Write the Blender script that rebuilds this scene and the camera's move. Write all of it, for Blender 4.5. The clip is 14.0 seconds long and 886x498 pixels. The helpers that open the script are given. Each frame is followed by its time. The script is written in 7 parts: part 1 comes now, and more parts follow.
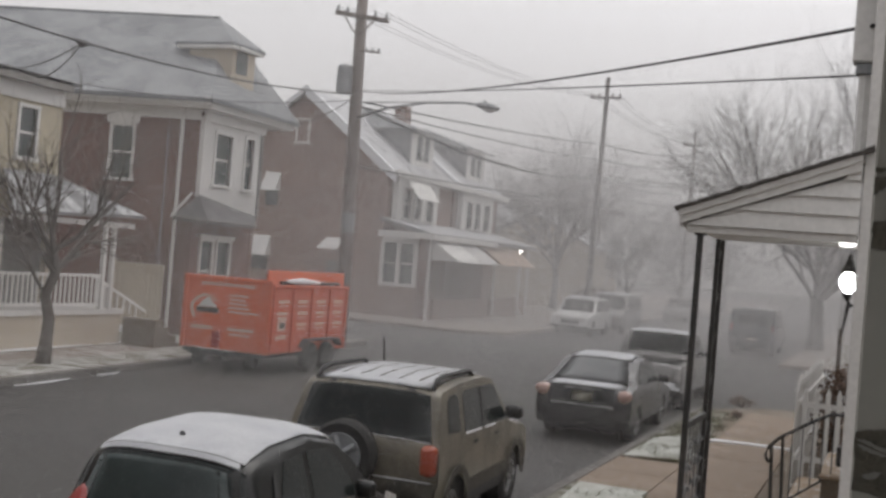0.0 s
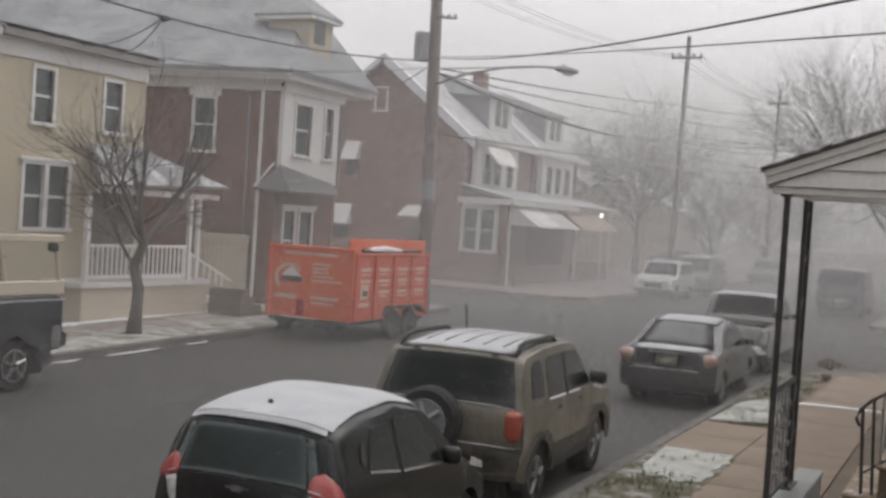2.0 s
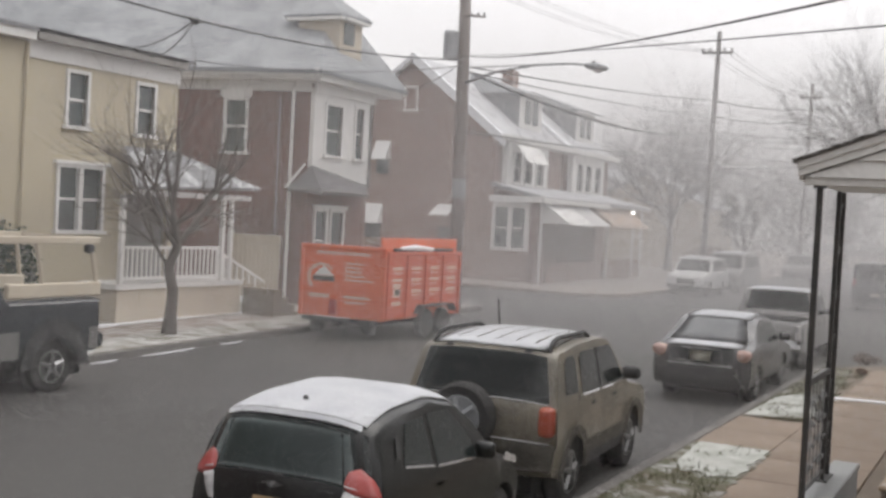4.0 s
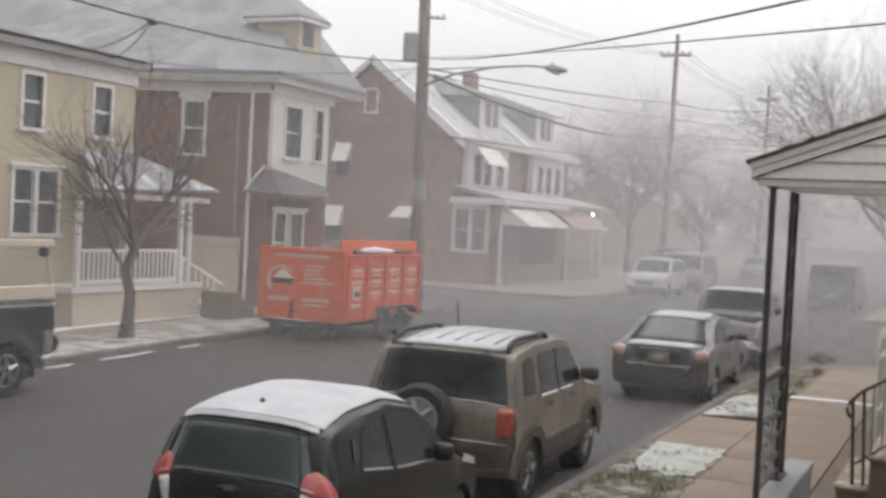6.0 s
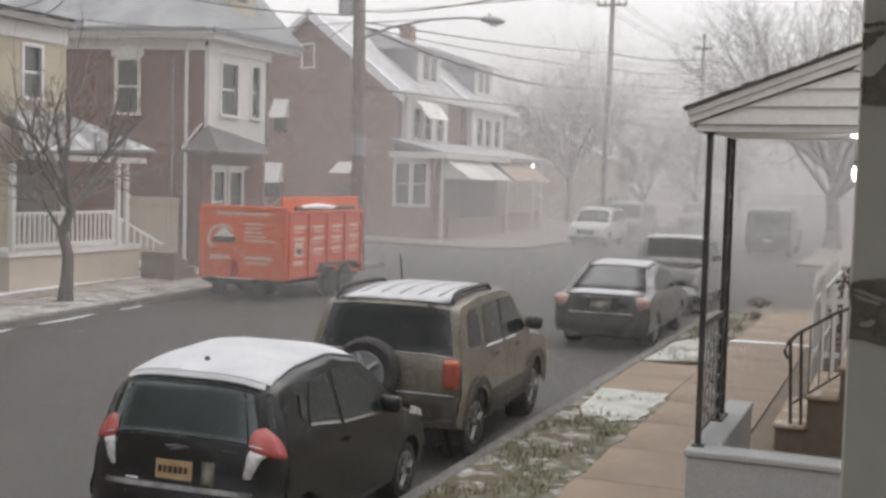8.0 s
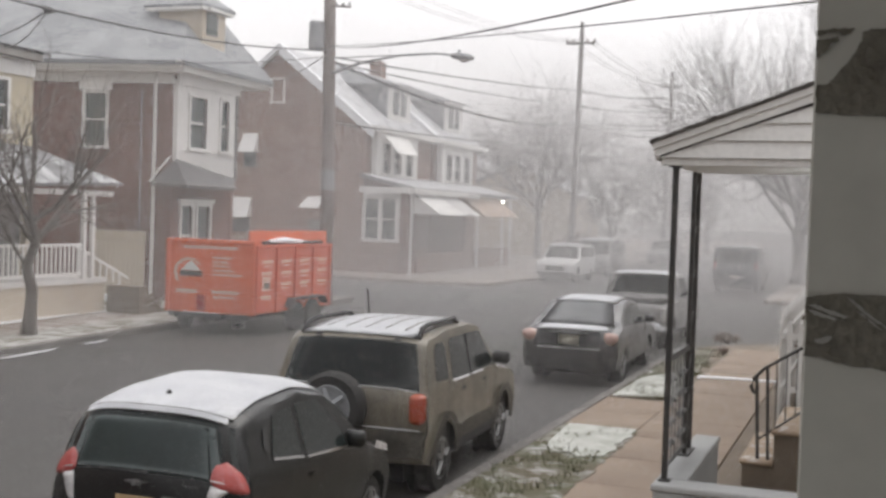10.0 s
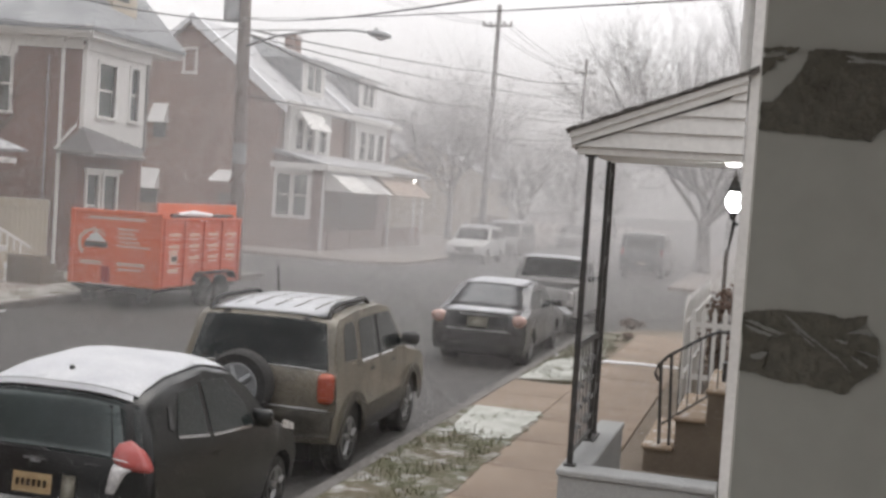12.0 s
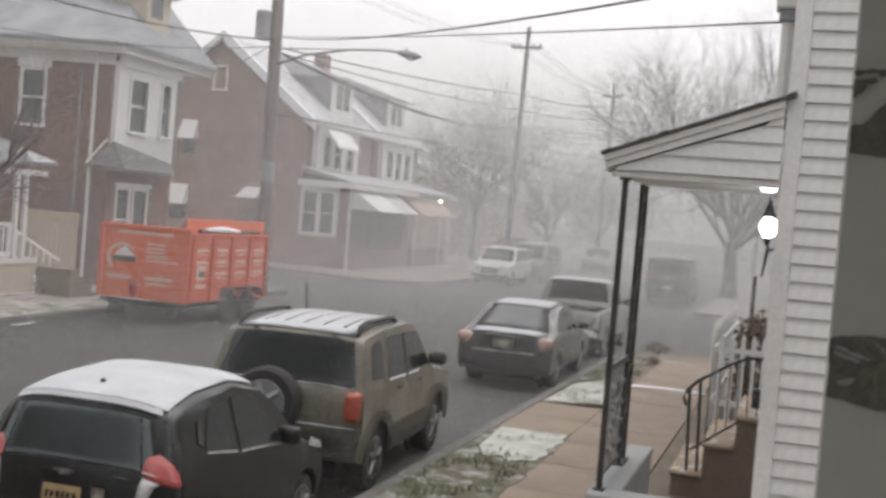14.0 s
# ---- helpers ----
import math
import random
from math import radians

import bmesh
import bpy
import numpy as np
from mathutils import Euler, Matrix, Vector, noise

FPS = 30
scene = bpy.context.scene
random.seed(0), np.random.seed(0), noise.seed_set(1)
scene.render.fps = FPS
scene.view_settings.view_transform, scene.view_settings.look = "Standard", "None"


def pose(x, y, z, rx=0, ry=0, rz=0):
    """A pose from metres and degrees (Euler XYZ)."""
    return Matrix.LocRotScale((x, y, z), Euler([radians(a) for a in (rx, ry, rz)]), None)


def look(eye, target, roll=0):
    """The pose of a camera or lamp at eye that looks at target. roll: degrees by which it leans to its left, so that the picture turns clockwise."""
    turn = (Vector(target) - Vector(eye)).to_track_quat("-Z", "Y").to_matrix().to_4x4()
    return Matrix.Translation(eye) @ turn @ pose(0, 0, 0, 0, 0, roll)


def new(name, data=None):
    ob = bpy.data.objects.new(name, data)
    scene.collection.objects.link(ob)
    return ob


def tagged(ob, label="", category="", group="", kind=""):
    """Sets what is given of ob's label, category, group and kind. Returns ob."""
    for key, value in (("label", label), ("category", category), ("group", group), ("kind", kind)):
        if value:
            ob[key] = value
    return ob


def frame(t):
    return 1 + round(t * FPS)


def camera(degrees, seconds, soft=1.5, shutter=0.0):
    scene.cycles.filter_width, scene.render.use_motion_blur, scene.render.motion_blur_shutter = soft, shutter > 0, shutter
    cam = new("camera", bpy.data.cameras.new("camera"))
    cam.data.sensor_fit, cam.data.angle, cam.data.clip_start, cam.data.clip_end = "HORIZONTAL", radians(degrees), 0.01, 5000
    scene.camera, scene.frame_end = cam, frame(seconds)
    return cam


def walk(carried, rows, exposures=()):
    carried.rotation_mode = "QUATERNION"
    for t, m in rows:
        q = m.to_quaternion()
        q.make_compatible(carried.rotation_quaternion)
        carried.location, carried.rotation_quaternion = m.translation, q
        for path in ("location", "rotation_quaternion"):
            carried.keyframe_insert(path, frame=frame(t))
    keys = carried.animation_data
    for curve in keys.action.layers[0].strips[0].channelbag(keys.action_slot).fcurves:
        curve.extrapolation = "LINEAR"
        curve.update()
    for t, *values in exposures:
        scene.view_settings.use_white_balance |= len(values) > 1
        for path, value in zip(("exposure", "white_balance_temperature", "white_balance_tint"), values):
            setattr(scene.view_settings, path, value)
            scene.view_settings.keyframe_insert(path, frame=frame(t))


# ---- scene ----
cam = camera(42.0, 14.0, soft=3.0, shutter=0.5)
EXPOSURES = [(0.0, 0.06), (0.5, 0.06), (1.0, 0.16), (1.6, 0.22), (2.05, 0.22), (2.5, 0.53), (5.5, 0.57), (7.5, 0.62), (12.8, 0.71), (13.5, 0.62), (14.0, 0.60)]
PATH = [
    (0, (-0.008, 0.131, 3.081), (-0.742, 1.992, 3.100), 4.7),
    (0.5, (-0.001, 0.153, 3.080), (-0.762, 2.003, 3.084), 4.3),
    (1, (0.002, 0.160, 3.108), (-0.780, 2.001, 3.120), 4.0),
    (1.5, (-0.004, 0.113, 3.066), (-0.818, 1.940, 3.055), 4.2),
    (2, (-0.021, 0.130, 3.088), (-0.878, 1.937, 3.038), 3.7),
    (2.5, (-0.016, 0.125, 3.068), (-0.852, 1.942, 3.015), 3.3),
    (3, (-0.010, 0.088, 3.065), (-0.888, 1.883, 2.996), 3.3),
    (5.5, (0.002, 0.082, 3.055), (-0.912, 1.861, 3.025), 3.1),
    (6, (0.019, 0.110, 3.056), (-0.826, 1.922, 3.009), 2.9),
    (6.5, (0.014, 0.122, 3.041), (-0.793, 1.949, 2.942), 2.6),
    (7, (0.001, 0.147, 3.042), (-0.794, 1.978, 2.927), 2.3),
    (7.5, (0.010, 0.097, 3.043), (-0.756, 1.940, 2.915), 1.8),
    (10, (0.027, 0.157, 3.015), (-0.6755, 2.028, 2.957), 1.9),
    (10.5, (0.029, 0.164, 3.030), (-0.628, 2.053, 2.982), 2.0),
    (11, (0.016, 0.172, 3.036), (-0.606, 2.072, 2.961), 2.9),
    (11.5, (0.003, 0.168, 3.039), (-0.542, 2.091, 2.957), 3.4),
    (12, (-0.009, 0.165, 3.039), (-0.562, 2.085, 2.952), 3.8),
    (12.5, (-0.013, 0.184, 3.040), (-0.544, 2.110, 2.949), 4.0),
    (13, (-0.031, 0.148, 3.047), (-0.563, 2.075, 3.003), 3.7),
    (13.5, (-0.042, 0.174, 3.055), (-0.584, 2.100, 3.030), 4.1),
    (13.6, (-0.047, 0.183, 3.052), (-0.589, 2.108, 3.026), 4.6),
    (14, (-0.066, 0.157, 3.032), (-0.662, 2.065, 2.977), 4.8),
]
walk(cam, [(t, look(e, g, r)) for t, e, g, r in PATH], EXPOSURES)

# ---- world and light ----
world = bpy.data.worlds.new("overcast_sky")
scene.world = world
world.use_nodes = True
wt = world.node_tree
wt.nodes.clear()
w_out = wt.nodes.new("ShaderNodeOutputWorld")
w_bg = wt.nodes.new("ShaderNodeBackground")
w_sky = wt.nodes.new("ShaderNodeTexSky")
w_sky.sky_type, w_sky.sun_disc = "NISHITA", False
w_sky.sun_elevation, w_sky.sun_rotation = radians(66), radians(41)
w_sky.air_density, w_sky.dust_density = 1.0, 6.0
w_gain = wt.nodes.new("ShaderNodeMix")
w_gain.data_type = "RGBA"
w_co = wt.nodes.new("ShaderNodeTexCoord")
w_sep = wt.nodes.new("ShaderNodeSeparateXYZ")
w_ramp = wt.nodes.new("ShaderNodeValToRGB")
w_ramp.color_ramp.elements[0].position, w_ramp.color_ramp.elements[0].color = 0.0, (4.05, 3.95, 3.92, 1)
w_ramp.color_ramp.elements[1].position, w_ramp.color_ramp.elements[1].color = 0.32, (8.1, 7.9, 8.0, 1)
_e = w_ramp.color_ramp.elements.new(0.10)
_e.color = (6.25, 6.1, 6.12, 1)
_e = w_ramp.color_ramp.elements.new(1.0)
_e.color = (12.1, 11.9, 11.95, 1)
wt.links.new(w_co.outputs["Generated"], w_sep.inputs[0])
wt.links.new(w_sep.outputs["Z"], w_ramp.inputs[0])
w_gain.inputs[0].default_value = 0.92
wt.links.new(w_sky.outputs[0], w_gain.inputs[6])
wt.links.new(w_ramp.outputs[0], w_gain.inputs[7])
w_dot = wt.nodes.new("ShaderNodeVectorMath")
w_dot.operation = "DOT_PRODUCT"
w_dot.inputs[1].default_value = (0.55, 0.83, 0.0)
w_side = wt.nodes.new("ShaderNodeMapRange")
w_side.inputs[1].default_value, w_side.inputs[2].default_value, w_side.inputs[3].default_value, w_side.inputs[4].default_value = -1.0, 1.0, 0.5, 1.0
w_mul = wt.nodes.new("ShaderNodeMix")
w_mul.data_type, w_mul.blend_type = "RGBA", "MULTIPLY"
w_mul.inputs[0].default_value = 1.0
wt.links.new(w_co.outputs["Generated"], w_dot.inputs[0])
wt.links.new(w_dot.outputs["Value"], w_side.inputs[0])
wt.links.new(w_gain.outputs[2], w_mul.inputs[6])
wt.links.new(w_side.outputs[0], w_mul.inputs[7])
wt.links.new(w_mul.outputs[2], w_bg.inputs[0])
w_bg.inputs[1].default_value = 0.138
wt.links.new(w_bg.outputs[0], w_out.inputs[0])
sun_data = bpy.data.lights.new("sun", "SUN")
sun_data.energy, sun_data.angle, sun_data.color = 0.7, radians(40), (1.0, 0.97, 0.93)
sun = new("sun", sun_data)
sun.matrix_basis = look((14, 26, 40), (0, 10, 0))

# ---- materials ----
MATS = {}


def mat(name, c1, c2=None, rough=0.75, scale=1.2, fine=40.0, bump=0.15, metal=0.0, grime=0.25, coat=0.0, snow=0.0, snow_scale=3.0, snow_cut=0.5):
    """A worn surface: two tones in large patches, fine grain, relief; snow: how much snow lies on faces that look up."""
    if name in MATS:
        return MATS[name]
    m = bpy.data.materials.new(name)
    m.use_nodes = True
    nt = m.node_tree
    b = nt.nodes["Principled BSDF"]
    co = nt.nodes.new("ShaderNodeTexCoord")
    n1 = nt.nodes.new("ShaderNodeTexNoise")
    n1.inputs["Scale"].default_value, n1.inputs["Detail"].default_value = scale, 5
    n2 = nt.nodes.new("ShaderNodeTexNoise")
    n2.inputs["Scale"].default_value, n2.inputs["Detail"].default_value = fine, 4
    nt.links.new(co.outputs["Object"], n1.inputs["Vector"])
    nt.links.new(co.outputs["Object"], n2.inputs["Vector"])
    c2 = c2 or tuple(v * 0.8 for v in c1)
    mix = nt.nodes.new("ShaderNodeMix")
    mix.data_type = "RGBA"
    r1 = nt.nodes.new("ShaderNodeMapRange")
    r1.inputs[1].default_value, r1.inputs[2].default_value = 0.32, 0.68
    nt.links.new(n1.outputs["Fac"], r1.inputs[0])
    nt.links.new(r1.outputs[0], mix.inputs[0])
    mix.inputs[6].default_value, mix.inputs[7].default_value = (*c1, 1), (*c2, 1)
    gr = nt.nodes.new("ShaderNodeMix")
    gr.data_type, gr.blend_type = "RGBA", "MULTIPLY"
    gr.inputs[0].default_value = grime
    rr = nt.nodes.new("ShaderNodeMapRange")
    rr.inputs[1].default_value, rr.inputs[2].default_value, rr.inputs[3].default_value, rr.inputs[4].default_value = 0.3, 0.7, 0.35, 1.25
    nt.links.new(n2.outputs["Fac"], rr.inputs[0])
    nt.links.new(mix.outputs[2], gr.inputs[6])
    nt.links.new(rr.outputs[0], gr.inputs[7])
    col = gr.outputs[2]
    rough_r = nt.nodes.new("ShaderNodeMapRange")
    rough_r.inputs[3].default_value, rough_r.inputs[4].default_value = max(0.02, rough - 0.12), min(1, rough + 0.12)
    nt.links.new(n1.outputs["Fac"], rough_r.inputs[0])
    rough_out = rough_r.outputs[0]
    if snow > 0:
        geo = nt.nodes.new("ShaderNodeNewGeometry")
        sz = nt.nodes.new("ShaderNodeSeparateXYZ")
        nt.links.new(geo.outputs["Normal"], sz.inputs[0])
        up = nt.nodes.new("ShaderNodeMapRange")
        up.inputs[1].default_value, up.inputs[2].default_value = 0.35, 0.75
        nt.links.new(sz.outputs["Z"], up.inputs[0])
        n3 = nt.nodes.new("ShaderNodeTexNoise")
        n3.inputs["Scale"].default_value, n3.inputs["Detail"].default_value, n3.inputs["Roughness"].default_value = snow_scale, 8, 0.72
        nt.links.new(co.outputs["Object"], n3.inputs["Vector"])
        cut = nt.nodes.new("ShaderNodeMapRange")
        cut.inputs[1].default_value, cut.inputs[2].default_value = snow_cut - 0.07, snow_cut + 0.07
        nt.links.new(n3.outputs["Fac"], cut.inputs[0])
        mul = nt.nodes.new("ShaderNodeMath")
        mul.operation = "MULTIPLY"
        nt.links.new(up.outputs[0], mul.inputs[0])
        nt.links.new(cut.outputs[0], mul.inputs[1])
        mul2 = nt.nodes.new("ShaderNodeMath")
        mul2.operation = "MULTIPLY"
        mul2.inputs[1].default_value = snow
        nt.links.new(mul.outputs[0], mul2.inputs[0])
        sm = nt.nodes.new("ShaderNodeMix")
        sm.data_type = "RGBA"
        sm.inputs[7].default_value = (0.80, 0.81, 0.83, 1)
        nt.links.new(mul2.outputs[0], sm.inputs[0])
        nt.links.new(col, sm.inputs[6])
        col = sm.outputs[2]
    nt.links.new(col, b.inputs["Base Color"])
    nt.links.new(rough_out, b.inputs["Roughness"])
    b.inputs["Metallic"].default_value = metal
    b.inputs["Coat Weight"].default_value = coat
    b.inputs["Coat Roughness"].default_value = 0.12
    if bump:
        bp = nt.nodes.new("ShaderNodeBump")
        bp.inputs["Strength"].default_value, bp.inputs["Distance"].default_value = bump, 0.01
        nt.links.new(n2.outputs["Fac"], bp.inputs["Height"])
        nt.links.new(bp.outputs[0], b.inputs["Normal"])
    MATS[name] = m
    return m


def brick_mat(name, c1, c2, mortar):
    m = mat(name, c1, c2, rough=0.9, scale=0.5, fine=25, bump=0.3)
    nt = m.node_tree
    b = nt.nodes["Principled BSDF"]
    src = b.inputs["Base Color"].links[0].from_socket
    co = nt.nodes.new("ShaderNodeTexCoord")
    sp = nt.nodes.new("ShaderNodeSeparateXYZ")
    ad = nt.nodes.new("ShaderNodeMath")
    cb = nt.nodes.new("ShaderNodeCombineXYZ")
    bt = nt.nodes.new("ShaderNodeTexBrick")
    nt.links.new(co.outputs["Object"], sp.inputs[0])
    nt.links.new(sp.outputs["X"], ad.inputs[0])
    nt.links.new(sp.outputs["Y"], ad.inputs[1])
    nt.links.new(ad.outputs[0], cb.inputs[0])
    nt.links.new(sp.outputs["Z"], cb.inputs[1])
    nt.links.new(cb.outputs[0], bt.inputs["Vector"])
    bt.inputs["Scale"].default_value = 1.0
    bt.inputs["Brick Width"].default_value, bt.inputs["Row Height"].default_value, bt.inputs["Mortar Size"].default_value = 0.215, 0.075, 0.006
    bt.inputs["Color1"].default_value = (1, 1, 1, 1)
    bt.inputs["Color2"].default_value = (0.72, 0.72, 0.72, 1)
    bt.inputs["Mortar"].default_value = (*[min(2.0, mv / max(cv, 0.01)) for mv, cv in zip(mortar, c1)], 1)
    mx = nt.nodes.new("ShaderNodeMix")
    mx.data_type, mx.blend_type = "RGBA", "MULTIPLY"
    mx.inputs[0].default_value = 0.85
    nt.links.new(src, mx.inputs[6])
    nt.links.new(bt.outputs["Color"], mx.inputs[7])
    nt.links.new(mx.outputs[2], b.inputs["Base Color"])
    return m


def glass_mat(name, tint, rough=0.06):
    """Dark glazing seen from outside."""
    m = mat(name, tint, tuple(v * 0.6 for v in tint), rough=rough + 0.1, scale=1.5, bump=0.02, grime=0.1)
    m.node_tree.nodes["Principled BSDF"].inputs["Specular IOR Level"].default_value = 0.7
    return m


def glow_mat(name, colour, strength):
    m = bpy.data.materials.new(name)
    m.use_nodes = True
    b = m.node_tree.nodes["Principled BSDF"]
    b.inputs["Base Color"].default_value = (*colour, 1)
    b.inputs["Emission Color"].default_value = (*colour, 1)
    b.inputs["Emission Strength"].default_value = strength
    MATS[name] = m
    return m


ASPHALT = mat("wet_asphalt", (0.044, 0.0415, 0.0385), (0.054, 0.0515, 0.048), rough=0.72, scale=0.5, fine=70, bump=0.3)
PAVING = mat("tan_concrete", (0.25, 0.183, 0.128), (0.19, 0.138, 0.098), rough=0.65, scale=0.9, fine=45, bump=0.2, grime=0.3)
PAVING_PALE = mat("pale_concrete", (0.235, 0.195, 0.16), (0.19, 0.155, 0.128), rough=0.8, scale=0.9, fine=45, bump=0.2, snow=0.35, snow_scale=1.5, snow_cut=0.55)
KERB = mat("kerb_stone", (0.15, 0.14, 0.13), (0.10, 0.095, 0.09), rough=0.85, scale=1.5, snow=0.15, snow_scale=4, snow_cut=0.6)
VERGE = mat("snowy_grass_soil", (0.09, 0.095, 0.05), (0.11, 0.09, 0.058), rough=0.95, scale=2.2, fine=30, bump=0.6, snow=0.42, snow_scale=3.8, snow_cut=0.565)
VERGE_SNOW = mat("snow_crust", (0.52, 0.53, 0.50), (0.36, 0.37, 0.33), rough=0.9, scale=3.5, fine=30, bump=0.5, grime=0.3)
VERGE_LEFT = mat("snow_covered_verge", (0.13, 0.125, 0.08), (0.16, 0.14, 0.10), rough=0.95, scale=2.2, fine=30, bump=0.6, snow=0.48, snow_scale=2.4, snow_cut=0.5)
SNOWY_IRON = mat("snow_crusted_iron", (0.30, 0.30, 0.30), (0.10, 0.10, 0.10), rough=0.7, scale=14, bump=0.2)
LAWN = mat("frosted_lawn", (0.14, 0.135, 0.085), (0.17, 0.145, 0.105), rough=0.95, scale=1.3, fine=30, bump=0.6, snow=0.42, snow_scale=1.6, snow_cut=0.53)
BLADE = mat("grass_blade", (0.12, 0.13, 0.07), (0.18, 0.165, 0.10), rough=0.8, scale=3, bump=0)
SNOW = mat("fresh_snow", (0.83, 0.84, 0.86), (0.74, 0.75, 0.78), rough=0.85, scale=3.0, fine=50, bump=0.25, grime=0.12)
BRICK = brick_mat("red_brick", (0.175, 0.075, 0.058), (0.13, 0.057, 0.045), (0.24, 0.20, 0.17))
BRICK_PINK = brick_mat("pale_brick", (0.30, 0.185, 0.145), (0.25, 0.15, 0.118), (0.34, 0.29, 0.25))
YELLOW = mat("yellow_siding", (0.47, 0.415, 0.295), (0.42, 0.37, 0.27), rough=0.7, scale=0.6, fine=18, bump=0.1, grime=0.12)
WHITE = mat("white_paint", (0.74, 0.73, 0.71), (0.64, 0.63, 0.61), rough=0.55, scale=0.9, fine=25, bump=0.06, grime=0.15)
CREAM = mat("cream_boards", (0.55, 0.49, 0.39), (0.47, 0.41, 0.33), rough=0.7, scale=0.8, fine=25, bump=0.1, grime=0.15)
SLATE = mat("grey_shingle", (0.215, 0.225, 0.235), (0.18, 0.19, 0.20), rough=0.85, scale=0.7, fine=22, bump=0.3, snow=0.15, snow_scale=0.8, snow_cut=0.5)
SHINGLE_DARK = mat("dark_shingle", (0.085, 0.08, 0.083), (0.115, 0.11, 0.113), rough=0.85, scale=0.9, fine=22, bump=0.4, snow=0.12, snow_scale=2.0, snow_cut=0.55)
PATCHY_SHINGLE = mat("patchy_snow_shingle", (0.17, 0.17, 0.175), (0.13, 0.13, 0.135), rough=0.85, scale=0.9, fine=22, bump=0.4, snow=0.55, snow_scale=1.3, snow_cut=0.56)
SLATE_SNOW = mat("snowy_shingle", (0.22, 0.22, 0.23), (0.17, 0.17, 0.18), rough=0.85, scale=0.7, fine=22, bump=0.4, snow=0.5, snow_scale=1.4, snow_cut=0.42)
GREY_FASCIA = mat("weathered_fascia", (0.19, 0.18, 0.17), (0.25, 0.24, 0.225), rough=0.8, scale=2)
DARK_TRIM = mat("dark_fascia", (0.11, 0.105, 0.10), (0.16, 0.15, 0.14), rough=0.7, scale=1)
PANE = glass_mat("window_glass", (0.055, 0.075, 0.075))
CAR_GLASS = glass_mat("car_glass", (0.018, 0.024, 0.024), 0.03)
CAR_GLASS.node_tree.nodes["Principled BSDF"].inputs["Specular IOR Level"].default_value = 0.45
HATCH_GLASS = glass_mat("hatch_glass", (0.085, 0.112, 0.112), 0.06)
AWNING = mat("white_awning", (0.76, 0.75, 0.73), (0.64, 0.63, 0.61), rough=0.6, scale=0.7, grime=0.1)
AWNING_DULL = mat("dull_awning", (0.56, 0.55, 0.54), (0.48, 0.47, 0.46), rough=0.65, scale=0.7, grime=0.15)
AWNING_TAN = mat("tan_awning", (0.42, 0.31, 0.235), (0.36, 0.27, 0.2), rough=0.7, scale=0.7, grime=0.1)
BARK = mat("wet_bark", (0.085, 0.072, 0.062), (0.13, 0.112, 0.10), rough=0.9, scale=3, fine=30, bump=0.6)
BARK_PALE = mat("grey_bark", (0.06, 0.054, 0.05), (0.095, 0.088, 0.082), rough=0.95, scale=3, fine=30, bump=0.3)
POLE_WOOD = mat("weathered_pole", (0.15, 0.125, 0.115), (0.21, 0.18, 0.165), rough=0.9, scale=1.1, fine=30, bump=0.4)
POLE_PALE = mat("far_pole_wood", (0.13, 0.12, 0.115), (0.18, 0.165, 0.16), rough=0.9, scale=1.1, fine=30, bump=0.4)
STEEL = mat("galvanised_steel", (0.33, 0.34, 0.35), (0.25, 0.26, 0.27), rough=0.5, metal=0.5, scale=3)
WIRE = mat("black_cable", (0.045, 0.044, 0.046), (0.065, 0.064, 0.066), rough=0.6, scale=3, bump=0)
IRON = mat("black_iron", (0.022, 0.022, 0.022), (0.05, 0.045, 0.04), rough=0.5, scale=9, fine=60, bump=0.2, snow=0.5, snow_scale=20, snow_cut=0.6)
STUCCO = mat("grey_stucco", (0.37, 0.375, 0.37), (0.31, 0.315, 0.31), rough=0.85, scale=1.2, fine=55, bump=0.3, grime=0.2)
STOOP = mat("brown_stoop", (0.185, 0.15, 0.112), (0.14, 0.112, 0.085), rough=0.9, scale=1.6, fine=35, bump=0.4)
TREAD = mat("tan_tread", (0.35, 0.27, 0.19), (0.28, 0.21, 0.15), rough=0.85, scale=1.6, snow=0.6, snow_scale=5, snow_cut=0.58)
PANEL_GREY = mat("grey_painted_board", (0.59, 0.59, 0.54), (0.55, 0.55, 0.50), rough=0.65, scale=1.5, fine=30, bump=0.05, grime=0.08)
TORN = mat("torn_dark_film", (0.15, 0.14, 0.11), (0.205, 0.192, 0.155), rough=0.35, scale=22, fine=120, bump=0.5, grime=0.4)
FILM_GLINT = mat("film_crease_glint", (0.48, 0.48, 0.45), (0.32, 0.32, 0.29), rough=0.3, scale=30, bump=0.3)
TYRE = mat("tyre_rubber", (0.022, 0.022, 0.022), (0.035, 0.034, 0.033), rough=0.85, scale=8)
RIM = mat("alloy_rim", (0.30, 0.30, 0.30), (0.2, 0.2, 0.2), rough=0.35, metal=0.8, scale=6)
UNDER = mat("dark_underbody", (0.014, 0.014, 0.015), (0.02, 0.02, 0.02), rough=0.9)
BLACK_PAINT = mat("black_car_paint", (0.005, 0.006, 0.006), (0.008, 0.009, 0.009), rough=0.34, scale=3, fine=80, bump=0.03, coat=0.1, grime=0.45)
BLACK_PAINT.node_tree.nodes["Principled BSDF"].inputs["Specular IOR Level"].default_value = 0.4
GOLD_PAINT = mat("khaki_car_paint", (0.175, 0.152, 0.112), (0.12, 0.107, 0.083), rough=0.45, scale=2.6, fine=25, bump=0.03, coat=0.3, grime=0.5)
